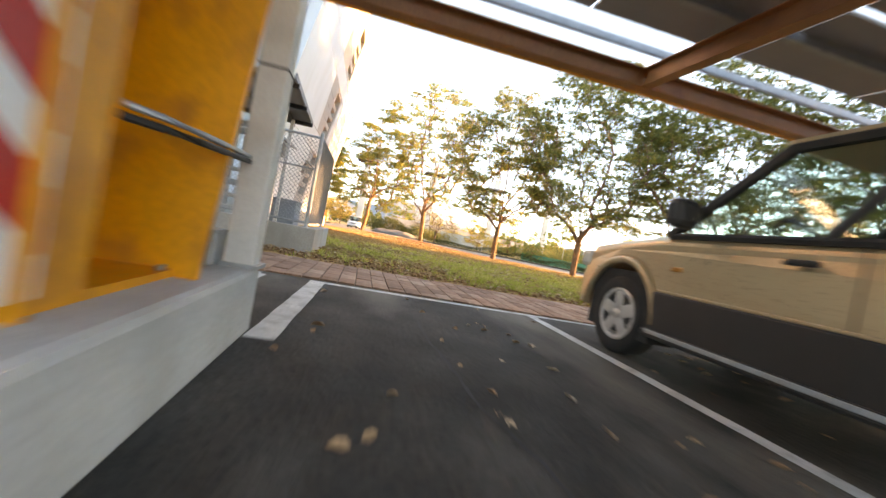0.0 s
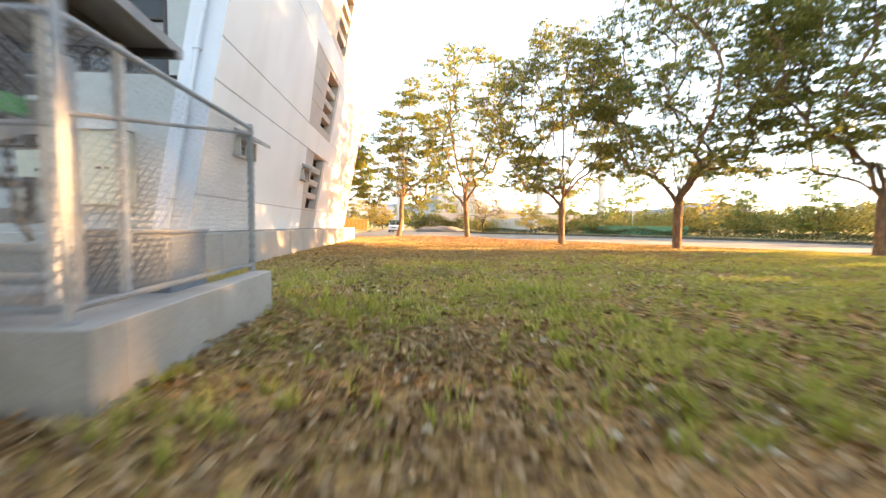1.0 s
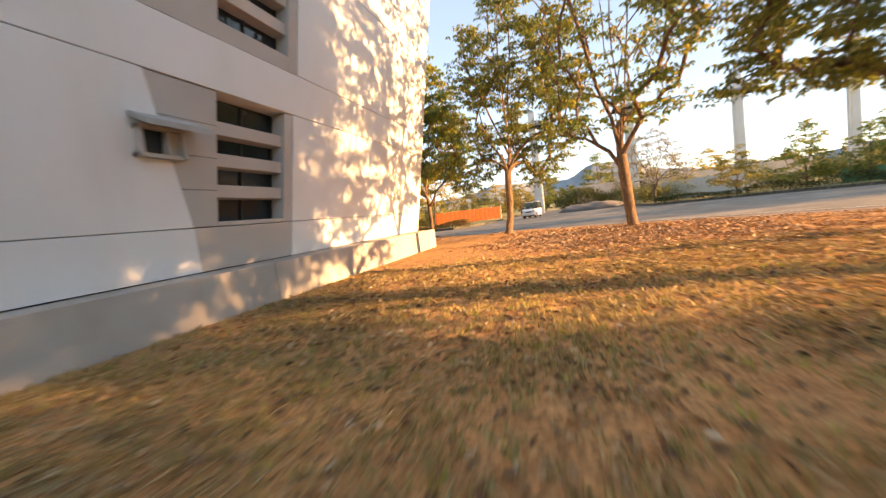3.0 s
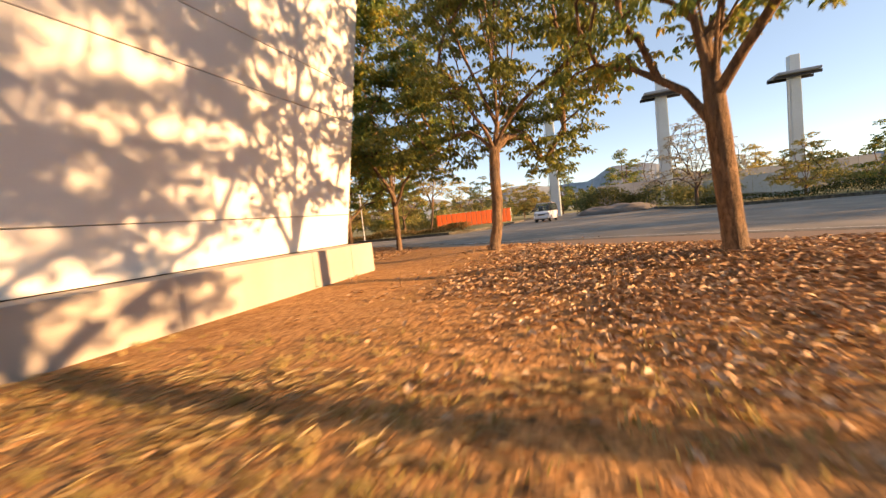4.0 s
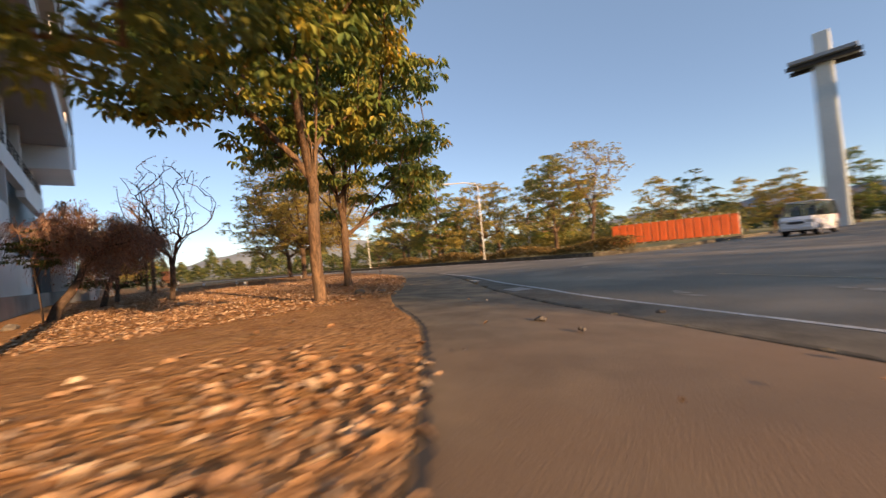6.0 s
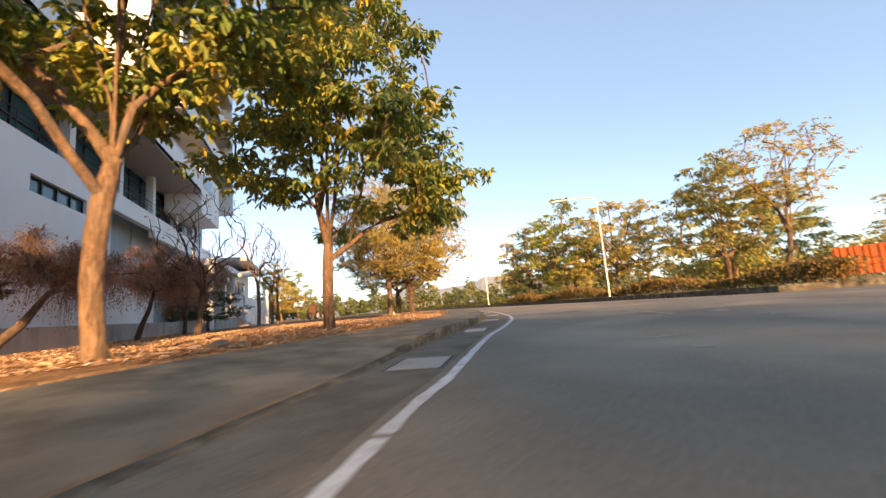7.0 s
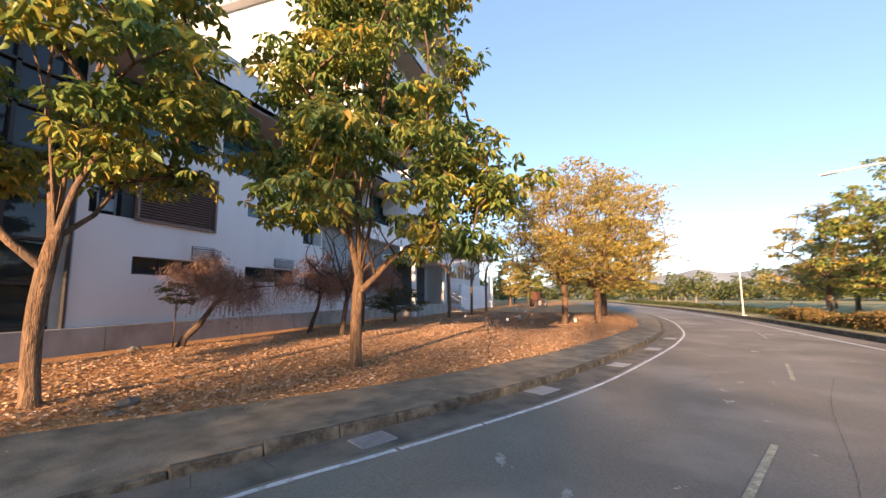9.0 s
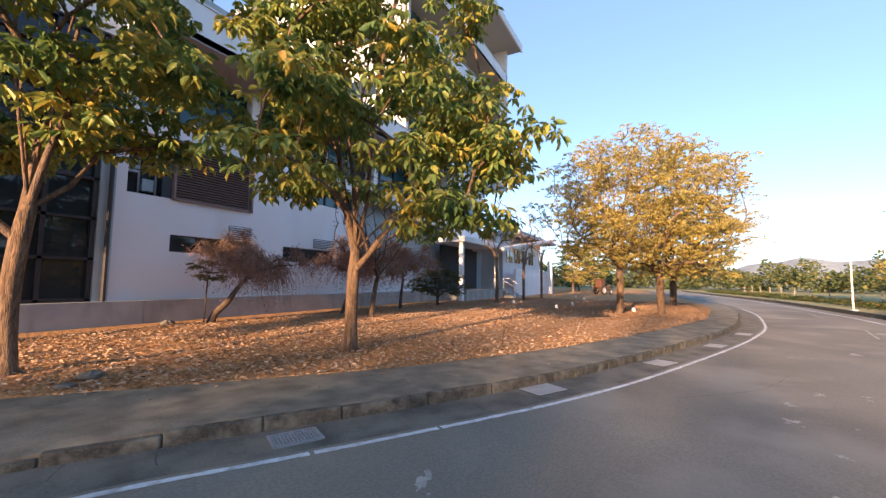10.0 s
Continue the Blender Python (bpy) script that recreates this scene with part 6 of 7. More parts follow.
def extrude_side(pts, x0, x1, bevel=0.0, seg=2):
    bm = bmesh.new()
    a, b = [bm.verts.new((x0, y, z)) for y, z in pts], [bm.verts.new((x1, y, z)) for y, z in pts]
    bm.faces.new(a)
    bm.faces.new(b[::-1])
    n = len(pts)
    side = []
    for i in range(n):
        side.append(bm.faces.new((a[i], b[i], b[(i + 1) % n], a[(i + 1) % n])))
    bmesh.ops.recalc_face_normals(bm, faces=bm.faces)
    if bevel:
        es = [e for e in bm.edges if abs(e.verts[0].co.x - e.verts[1].co.x) < 1e-6]
        bmesh.ops.bevel(bm, geom=es, offset=bevel, segments=seg, profile=0.5, affect="EDGES", clamp_overlap=True)
    return bm


def quad_pane(p, th, way):
    bm = bmesh.new()
    o = Vector(way) * th
    a, b = [bm.verts.new(Vector(q)) for q in p], [bm.verts.new(Vector(q) - o) for q in p]
    bm.faces.new(a)
    bm.faces.new(b[::-1])
    for i in range(4):
        bm.faces.new((a[i], b[i], b[(i + 1) % 4], a[(i + 1) % 4]))
    bmesh.ops.recalc_face_normals(bm, faces=bm.faces)
    return bm


def make_car(name, m, paint, lower, label, hoods, H, half, wheels, r, belt, roof, group="", van=False):
    """A parked car, nose along +y. hoods: side outline from the nose base over to the tail base."""
    t = thing(name, m, label, "van" if van else "car", group)
    pts = []
    sill = 0.34
    gap = 0.06 if van else 0.105
    for wy in wheels:
        arch = [(wy + (r + gap) * math.cos(a), r + (r + gap) * math.sin(a)) for a in np.linspace(math.pi, 0, 17)]
        pts.append([q for q in arch if q[1] >= sill])
    tail, nose = min(y for y, z in hoods), max(y for y, z in hoods)
    low = [(tail + 0.04, sill)] + pts[0] + pts[1] + [(nose - 0.05, sill)]
    outline = low + hoods
    shell = extrude_side(outline, -half, half, 0.085, 5)
    for v in shell.verts:
        # the nose and tail narrow in plan, the flanks lean in towards the belt
        f = max(v.co.y - (nose - 0.75), 0) / 0.75
        g = max((tail + 0.6) - v.co.y, 0) / 0.6
        v.co.x *= (1 - 0.13 * f * f - 0.08 * g * g) * (1 - 0.05 * max(v.co.z - 0.62, 0) / 0.45)
    body = part("body", shell, paint, t, smooth=False)
    for face in body.data.polygons:
        face.use_smooth = face.area < 0.06
    part("underbody", boxed((0, (tail + nose) / 2, 0.36), (half * 1.5, (nose - tail) * 0.86, 0.24)), M["rubber"], t)
    for s in (-1, 1):
        # side cladding between the wheels, and wheel-well liners
        y0, y1 = wheels[0] + r + 0.10, wheels[1] - r - 0.10
        part("cladding", boxed((s * (half + 0.008), (y0 + y1) / 2, 0.46), (0.04, y1 - y0, 0.33), None, 0.012), lower, t, "dark lower door cladding")
        part("sill_step", tubed([(s * (half + 0.04), y0, 0.3), (s * (half + 0.04), y1, 0.3)], 0.035, 8), M["dark_metal"] if not van else lower, t)
        if not van:
            part("step_strip", boxed((s * (half + 0.072), (y0 + y1) / 2, 0.315), (0.012, y1 - y0 - 0.1, 0.03), None, 0.004), M["galv"], t, "bright strip along the side step")
            part("waist_strip", boxed((s * (half + 0.006), (y0 + y1) / 2, 0.635), (0.02, y1 - y0, 0.022), None, 0.006), paint, t)
        for wy in wheels:
            wheel(t, s * (half - 0.13), wy, r, s)
            part("wheel_well", boxed((s * (half - 0.16), wy, r + 0.12), (0.26, 2 * r + 0.14, 0.56)), M["rubber"], t)
            arcpts = [(s * (half - 0.002), wy + (r + gap + 0.03) * math.cos(a), r + (r + gap + 0.03) * math.sin(a)) for a in np.linspace(0.02, math.pi - 0.02, 21)]
            part("arch_trim", tubed(arcpts, 0.034, 8), paint, t, "", True)
    # greenhouse: pillars, roof, panes
    (yw0, yw1), (yr0, yr1), tz = belt, roof, H
    bw, tw, bz = half * 0.94, half * 0.78, 1.12 if van else 1.08
    P = lambda s, y, top: Vector((s * (tw if top else bw), y, tz - 0.05 if top else bz))
    top = bmesh.new()
    box(top, (0, (yr0 + yr1) / 2, tz - 0.03), (2 * tw + 0.06, abs(yr0 - yr1) + 0.1, 0.07), None, 0.03)
    part("roof", top, paint, t)
    cuts = [0.0, 0.36, 0.70, 1.0]
    for s in (-1, 1):
        for k, f in enumerate(cuts):
            part("pillar", tubed([P(s, yw0 + (yw1 - yw0) * f, False), P(s, yr0 + (yr1 - yr0) * f, True)], 0.045 if k in (0, 3) else 0.035, 6), M["car_grey"], t)
        part("sill_trim", tubed([P(s, yw0, False), P(s, yw1, False)], 0.025, 6), M["car_grey"], t)
        part("roof_rail", tubed([P(s, yr0, True), P(s, yr1, True)], 0.04, 6), M["car_grey"], t)
    for s in (-1, 1):
        for a, b in zip(cuts, cuts[1:]):
            q = [P(s, yw0 + (yw1 - yw0) * a, False), P(s, yw0 + (yw1 - yw0) * b, False), P(s, yr0 + (yr1 - yr0) * b, True), P(s, yr0 + (yr1 - yr0) * a, True)]
            g = part("side_window", quad_pane(q, 0.008, (s, 0, 0)), M["clear_glass"], t, "clear side window")
            g.visible_shadow = False
    for y0, y1, nm in ((yw0, yr0, "windscreen"), (yw1, yr1, "rear_window")):
        q = [P(-1, y0, False), P(1, y0, False), P(1, y1, True), P(-1, y1, True)]
        g = part(nm, quad_pane(q, 0.008, (0, 1 if nm == "windscreen" else -1, 0)), M["clear_glass"], t, "clear glass screen")
        g.visible_shadow = False
    for s in (-1, 1):
        sx = s * half * 0.42
        seat = bmesh.new()
        box(seat, (sx, yw0 - 1.05, 1.0), (0.5, 0.5, 0.25), None, 0.05)
        box(seat, (sx, yw0 - 1.32, 1.3), (0.48, 0.14, 0.55), Matrix.Rotation(radians(-10), 4, "X"), 0.05)
        box(seat, (sx, yw0 - 1.38, 1.62), (0.24, 0.1, 0.16), None, 0.03)
        part("seat", seat, M["car_grey"], t)
        mir = boxed((s * (half + 0.12), yw0 - 0.28, bz + 0.14), (0.22, 0.14, 0.21), None, 0.05)
        part("mirror", mir, M["car_grey"], t, "dark door mirror")
        part("door_handle", boxed((s * (half + 0.015), yw0 - 1.05, 0.95), (0.05, 0.17, 0.035), None, 0.012), M["car_grey"], t, "dark door handle")
        part("door_seam", boxed((s * (half + 0.001), yw0 - 1.32, 0.80), (0.006, 0.008, 0.56)), M["rubber"], t)
        part("headlight", boxed((s * half * 0.72, nose - 0.10, 0.82), (half * 0.42, 0.16, 0.17), None, 0.04), M["alloy"], t, "clear headlight")
        part("tail_light", boxed((s * half * 0.86, tail + 0.05, 0.95), (half * 0.22, 0.1, 0.3), None, 0.03), M["label_red"], t, "red tail light")
        part("side_marker", boxed((s * (half + 0.004), wheels[1] - 0.62, 0.82), (0.02, 0.09, 0.035), None, 0.008), M["amber"], t, "small amber side marker")
    sw = bmesh.new()
    ring = [(-half * 0.42 + 0.19 * math.cos(a), yw0 - 0.62 + 0.07 * math.sin(a), 1.12 + 0.17 * math.sin(a)) for a in np.linspace(0, 2 * math.pi, 21)]
    tube(sw, ring, 0.016, 6)
    part("steering_wheel", sw, M["rubber"], t)
    part("bumper", boxed((0, nose - 0.14, 0.50), (half * 1.74, 0.3, 0.24), None, 0.08), paint, t)
    part("grille", boxed((0, nose - 0.02, 0.76), (half * 0.9, 0.08, 0.14), None, 0.02), M["car_grey"], t)
    part("number_plate", boxed((0, nose + 0.055, 0.5), (0.38, 0.012, 0.14)), M["white_tape"], t)
    return t


suv_side = [(2.20, 0.45), (2.21, 0.62), (2.16, 0.84), (2.02, 0.97), (1.5, 1.03), (0.95, 1.09), (-2.05, 1.10), (-2.17, 0.95), (-2.2, 0.5)]
make_car("suv", pose(6.34, -12.14, 0.0), M["car_gold"], M["car_grey"], "champagne gold SUV with dark lower cladding, parked", suv_side, 1.74, 0.87, (-1.24, 1.38), 0.355, (0.95, -2.08), (0.22, -1.85))
sedan_side = [(2.20, 0.42), (2.21, 0.58), (2.14, 0.74), (1.9, 0.84), (1.2, 0.93), (0.9, 1.0), (-1.3, 1.06), (-2.1, 0.98), (-2.2, 0.5)]
make_car("sedan", pose(0.25, -11.9, 0.0), M["car_silver"], M["car_silver"], "silver sedan parked beyond the white post", sedan_side, 1.46, 0.86, (-1.3, 1.4), 0.315, (0.85, -1.5), (0.15, -0.95))
van_side = [(2.2, 0.42), (2.22, 0.7), (2.12, 0.95), (1.95, 1.1), (-2.15, 1.12), (-2.25, 0.9), (-2.25, 0.45)]
make_car("van", pose(1.6, 54.5, ROAD_Z, 0, 0, 172), M["car_white"], M["car_white"], "white van standing in the side road", van_side, 1.96, 0.84, (-1.4, 1.45), 0.31, (1.9, -2.12), (1.15, -2.0), van=True)


# concrete block with the orange column
blk = thing("column_base", pose(0, 0, 0), "long white painted concrete base beside the bay", "concrete base")
part("block", boxed((2.06, -13.40, 0.17), (1.14, 3.70, 0.38), None, 0.03), M["worn_white"], blk)
col = thing("orange_column", pose(0, 0, 0), "orange steel carport column with red and white tape", "steel column")
hsec = bmesh.new()
box(hsec, (2.19, -12.98, 1.86), (0.60, 0.03, 3.0))
# the far flange widens towards the top
rows = [[hsec.verts.new((x, y, z)) for y in (-12.235, -12.205) for x in (1.89, w)] for z, w in ((0.36, 2.55), (1.47, 2.63), (3.36, 2.76))]
for a, b in zip(rows, rows[1:]):
    for k, q in ((0, 1), (1, 3), (3, 2), (2, 0)):
        hsec.faces.new((a[k], a[q], b[q], b[k]))
box(hsec, (2.10, -12.6, 1.86), (0.03, 0.73, 3.0))
box(hsec, (2.16, -12.6, 0.375), (0.60, 0.80, 0.03))
box(hsec, (2.18, -12.6, 3.3), (0.66, 0.86, 0.04))
part("shaft", hsec, M["orange_steel"], col)
part("cover_plate", boxed((2.455, -13.05, 1.86), (0.02, 0.60, 2.96)), M["orange_steel"], col)
tape = part("tape_sheet", boxed((2.468, -13.13, 0.98), (0.004, 0.42, 1.16)), M["white_tape"], col, "white reflective sheet with red stripes")
for k in range(4):
    bm = bmesh.new()
    z = 0.50 + k * 0.27
    q = [(2.473, -13.33, z + 0.30), (2.473, -12.93, z), (2.473, -12.93, z + 0.15), (2.473, -13.33, z + 0.45)]
    q = [(a, b, min(c, 1.55)) for a, b, c in q]
    bm.faces.new([bm.verts.new(p) for p in q])
    part("stripe", bm, M["red_tape"], tape)
for dx in (-0.26, 0.26):
    for dy in (-0.36, 0.36):
        part("bolt", tubed([(2.18 + dx, -12.645 + dy, 0.38), (2.18 + dx, -12.645 + dy, 0.41)], 0.014, 6), M["galv"], col)
part("cable", tubed([(2.46, -12.72, 0.87), (2.54, -12.66, 0.865), (2.58, -12.49, 0.868), (2.58, -12.1, 0.885), (2.5, -11.6, 0.92), (2.05, -10.8, 1.02), (1.95, -9.5, 1.1)], 0.013, 8), M["hose"], col, "sagging black cable")
part("conduit", tubed([(2.46, -12.70, 0.905), (2.54, -12.64, 0.897), (2.58, -12.49, 0.895), (2.58, -12.1, 0.91), (2.5, -11.6, 0.945)], 0.011, 8), M["galv"], col, "pale conduit beside the cable")

post = thing("white_post", pose(2.55, -11.64, 0), "white square steel post bolted on the concrete base", "steel post")
part("shaft", boxed((0, 0, 1.86), (0.15, 0.15, 3.0), None, 0.008), M["white_steel"], post)
part("joint_ring", boxed((0, 0, 1.42), (0.154, 0.154, 0.012)), M["groove_and_shade"], post)
part("base_plate", boxed((0, 0, 0.37), (0.2, 0.2, 0.02)), M["galv"], post)
tub = thing("junction_box", pose(2.36, -11.74, 0.36), "small grey box standing on the base by the post", "box")
part("body", boxed((0, 0, 0.085), (0.2, 0.16, 0.17), None, 0.01), M["grey_metal"], tub)
part("lid", boxed((0, 0, 0.175), (0.21, 0.17, 0.014), None, 0.004), M["grey_metal"], tub)

# carport roof
carport = thing("carport_roof", pose(0, 0, 0), "solar panel carport roof on brown-orange steel beams", "carport")


def ibeam(a, b, h=0.26, w=0.16, m=None, name="beam"):
    a, b = Vector(a), Vector(b)
    d = b - a
    rot = d.to_track_quat("Y", "Z").to_matrix().to_4x4()
    bm = bmesh.new()
    c = (a + b) / 2
    box(bm, c, (0.012, d.length, h), rot)
    for s in (-1, 1):
        box(bm, c + Vector((0, 0, s * h / 2)), (w, d.length, 0.014), rot)
    return part(name, bm, m or M["rust_steel"], carport)


ibeam((-8, -8.86, 3.45), (24, -8.86, 3.45), 0.26, 0.20)
ibeam((-8, -15.6, 3.0), (24, -15.6, 3.0), 0.26, 0.20)
part("gutter", tubed([(-8, -8.74, 3.40), (24, -8.74, 3.40)], 0.10, 10), M["orange_steel"], carport, "pale orange gutter along the beam")
for x in (-4.4, 2.05, 6.58, 11.2, 15.8, 20.4):
    ibeam((x, -8.9, 3.46), (x, -16.4, 2.96), 0.24, 0.15)
for k in range(7):
    y = -9.25 - k * 1.1
    z = 3.66 - (-8.9 - y) * 0.066
    part("purlin", boxed((8, y, z), (32, 0.06, 0.10)), M["galv"], carport)
for k in range(5):
    y0 = -9.55 - k * 1.36
    for j in range(16):
        x = -6.9 + j * 2.03 + 0.98
        z = 3.76 - (-8.9 - y0 + 0.64) * 0.066
        part("solar_panel", boxed((x, y0 - 0.64, z), (1.98, 1.27, 0.035), Matrix.Rotation(math.atan(0.066), 4, "X")), M["panel"], carport)
for x in (11.2, 20.4):
    part("column", boxed((x, -14.9, 1.5), (0.26, 0.5, 3.0)), M["orange_steel"], carport)

# ---- fenced plant yard ----
curb = thing("fence_kerb", pose(0, 0, 0), "low bare concrete kerb wall under the mesh fence", "kerb wall", kind="structure")
part("kerb_wall", boxed((-2.9, -6.54, 0.19), (10.5, 0.22, 0.54), None, 0.012), M["concrete"], curb)
part("kerb_wall", boxed((2.24, -5.225, 0.19), (0.22, 2.41, 0.538), None, 0.012), M["concrete"], curb)
part("yard_slab", boxed((-2.97, -5.23, 0.17), (10.2, 2.39, 0.3)), M["concrete"], curb, "pale concrete yard slab")
fence = thing("mesh_fence", pose(0, 0, 0), "galvanised chain-link fence on a concrete kerb", "fence")
FX = [2.16, 0.40, -1.35, -3.15, -4.95, -6.75]
for x in FX:
    f = part("post", tubed([(x, -6.54, 0.44), (x, -6.54, 2.12)], 0.032, 10), M["galv"], fence)
    part("cap", tubed([(x, -6.54, 2.12), (x, -6.54, 2.15)], [0.037, 0.02], 10), M["galv"], f)
    part("base_ring", tubed([(x, -6.54, 0.455), (x, -6.54, 0.475)], 0.06, 10), M["galv"], f)
for y in (-4.09,):
    part("post", tubed([(2.16, y, 0.44), (2.16, y, 2.1)], 0.032, 10), M["galv"], fence)
for a, b in (((2.16, -6.54), (-6.75, -6.54)), ((2.16, -6.54), (2.16, -4.09))):
    for z in (2.06, 0.54):
        part("rail", tubed([(*a, z), (*b, z)], 0.022, 8), M["galv"], fence)
part("rail", tubed([(2.16, -6.54, 1.56), (2.16, -4.09, 2.0)], 0.016, 8), M["galv"], fence)
part("rail", tubed([(2.16, -6.54, 1.50), (1.0, -6.54, 1.50)], 0.016, 8), M["galv"], fence)


def chain_link(a, b, z0, z1, pitch=0.072, r=0.0042):
    """Two sets of diagonal wires, clipped to the panel."""
    a, b = Vector((*a, 0)), Vector((*b, 0))
    L, Hh = (b - a).length, z1 - z0
    t = (b - a) / L
    nrm = Vector((-t.y, t.x, 0))
    bm = bmesh.new()
    k = -Hh
    while k < L:
        for s in (1, -1):
            u0, u1 = max(k, 0.0), min(k + Hh, L)
            if u1 - u0 > 0.02:
                p, q = (u0, z0 + (u0 - k)), (u1, z0 + (u1 - k))
                if s < 0:
                    p, q = (p[0], z1 - (p[1] - z0)), (q[0], z1 - (q[1] - z0))
                o = nrm * r * s
                tube(bm, [a + t * p[0] + o + Vector((0, 0, p[1])), a + t * q[0] + o + Vector((0, 0, q[1]))], r, 3, cap=False)
        k += pitch
    return part("wire_mesh", bm, M["galv"], fence, "galvanised diamond wire mesh")


for x0, x1 in zip(FX, FX[1:]):
    chain_link((x0, -6.575), (x1, -6.575), 0.54, 2.06, 0.075, 0.0046)
chain_link((2.195, -6.54), (2.195, -4.09), 0.54, 2.06, 0.085, 0.0046)

shed = thing("shelter_roof", pose(0, 0, 0), "lean-to corrugated shelter roof on steel posts", "shelter")
rf = bmesh.new()
n, rows = 90, []
for i in range(n + 1):
    x = -6.6 + 8.2 * i / n
    dz = 0.022 * math.cos(i * math.pi / 1.5)
    rows.append([rf.verts.new((x, y, z + dz + e)) for y, z in ((-6.80, 2.91), (-4.40, 2.70)) for e in (0, -0.012)])
for p, q in zip(rows, rows[1:]):
    rf.faces.new((p[0], q[0], q[2], p[2]))
    rf.faces.new((p[1], p[3], q[3], q[1]))
    rf.faces.new((p[0], p[1], q[1], q[0]))
part("roof_sheet", rf, M["tin"], shed, smooth=True)
for y in (-6.6, -5.55, -4.55):
    z = 2.91 - (y + 6.80) * 0.0875 - 0.07
    part("purlin", boxed((-2.4, y, z), (8.1, 0.06, 0.08)), M["dark_metal"], shed)
for x in (1.28, -0.12, -1.56, -3.04, -4.52, -6.0):
    part("rafter", boxed((x - 0.05, -5.60, 2.70), (0.07, 2.36, 0.09), Matrix.Rotation(-math.atan(0.0875), 4, "X")), M["dark_metal"], shed)
    for y, h in ((-5.55, 2.70), (-4.80, 2.62)):
        part("post", boxed((x, y, (h + 0.3) / 2), (0.07, 0.07, h - 0.3)), M["white_steel"], shed)
part("verge_trim", boxed((1.615, -5.60, 2.81), (0.03, 2.44, 0.1), Matrix.Rotation(-math.atan(0.0875), 4, "X")), M["tin"], shed)


def pump_unit(x, seed):
    """A machine head: green wavy lower cover, domed black hood, short spouts and hanging hoses."""
    rg = random.Random(seed)
    t = thing("pump_unit", pose(x, -5.55, 0), "black hooded machine head with a bright green cover", "pump unit", "pump units in the yard")
    hood = extrude_side([(-0.19, 1.88), (-0.19, 2.19), (-0.17, 2.26), (-0.12, 2.30), (-0.06, 2.30), (-0.02, 2.25), (-0.01, 2.15), (-0.01, 1.88)], -0.215, 0.215, 0.02)
    part("hood", hood, M["black_plastic"], t, "domed black plastic hood", True)
    bm = bmesh.new()
    top = [(-0.23 + 0.46 * k / 12, 1.905 + 0.028 * math.sin(k * 0.95 + 0.6)) for k in range(13)]
    ring = [(-0.22, 1.76), (0.22, 1.76)] + top[::-1]
    fr = [bm.verts.new((px, -0.215, pz)) for px, pz in ring]
    bk = [bm.verts.new((px, -0.02, pz)) for px, pz in ring]
    bm.faces.new(fr)
    bm.faces.new(bk[::-1])
    for i in range(len(fr)):
        j = (i + 1) % len(fr)
        bm.faces.new((fr[j], fr[i], bk[i], bk[j]))
    bmesh.ops.recalc_face_normals(bm, faces=bm.faces)
    part("cover", bm, M["green_plastic"], t, "bright green wavy cover")
    part("sticker", boxed((-0.04, -0.220, 1.855), (0.13, 0.006, 0.045)), M["label_red"], t, "small red label")
    part("sticker", boxed((-0.04, -0.220, 1.812), (0.13, 0.006, 0.035)), M["white_steel"], t, "small white label")
    for dx in (-0.12, 0.13):
        part("spout", tubed([(dx, -0.12, 1.77), (dx, -0.12, 1.69)], [0.035, 0.028], 10), M["black_plastic"], t)
    part("bracket", boxed((0, 0.05, 1.66), (0.30, 0.34, 0.20), None, 0.012), M["grey_metal"], t)
    for k in range(4):
        dx, sw, drop = -0.34 + k * 0.17 + rg.uniform(-0.05, 0.05), rg.uniform(-0.12, 0.12), rg.choice((0.28, 0.42, 0.66))
        pts = [(dx, -0.03, 1.60), (dx + 0.02, -0.13, 1.55), (dx + 0.05 + sw * 0.4, -0.16, 1.55 - drop * 0.45), (dx + 0.03 + sw, -0.15, 1.55 - drop * 0.8), (dx + 0.10 + sw, -0.13, 1.52 - drop)]
        part("hose", tubed([Vector(p) for p in pts], rg.uniform(0.016, 0.024), 8), M["hose"], t, "black rubber hose", True)
    return t


for k, x in enumerate((0.94, 0.12, -1.55, -2.4, -3.2)):
    pump_unit(x, k)
big = thing("generator", pose(-0.92, -6.12, 0), "large black cylinder machine with green end cover", "machine")
part("drum", tubed([(-1.15, 0, 2.0), (-1.1, 0, 2.0), (0.38, 0, 2.0)], [0.2, 0.24, 0.24], 24), M["black_plastic"], big, "", True)
part("end_cover", boxed((0.51, 0, 1.98), (0.28, 0.46, 0.52), None, 0.03), M["green_plastic"], big, "bright green end cover")
part("plug", tubed([(0.65, -0.05, 1.95), (0.70, -0.05, 1.95)], 0.05, 10), M["white_steel"], big)
part("stand", boxed((-0.2, 0, 1.02), (0.1, 0.3, 1.5)), M["grey_metal"], big)
for k in range(7):
    dx = -0.75 + k * 0.17
    pts = [(dx, -0.12, 1.78), (dx + 0.03, -0.22, 1.66), (dx + 0.10, -0.24, 1.52), (dx + 0.16, -0.2, 1.42 - 0.3 * (k == 6)), (dx + 0.2, -0.16, 1.5 - 0.45 * (k == 6))]
    part("hose", tubed([Vector(p) for p in pts], 0.024, 8), M["hose"], big, "black rubber hose", True)
pipes = thing("pipe_rack", pose(0, 0, 0), "rack of grey rails, pipes and channels in the yard", "pipe rack")
part("rail", boxed((-2.3, -5.50, 1.60), (7.2, 0.06, 0.09), None, 0.006), M["dark_metal"], pipes, "dark steel hose rail")
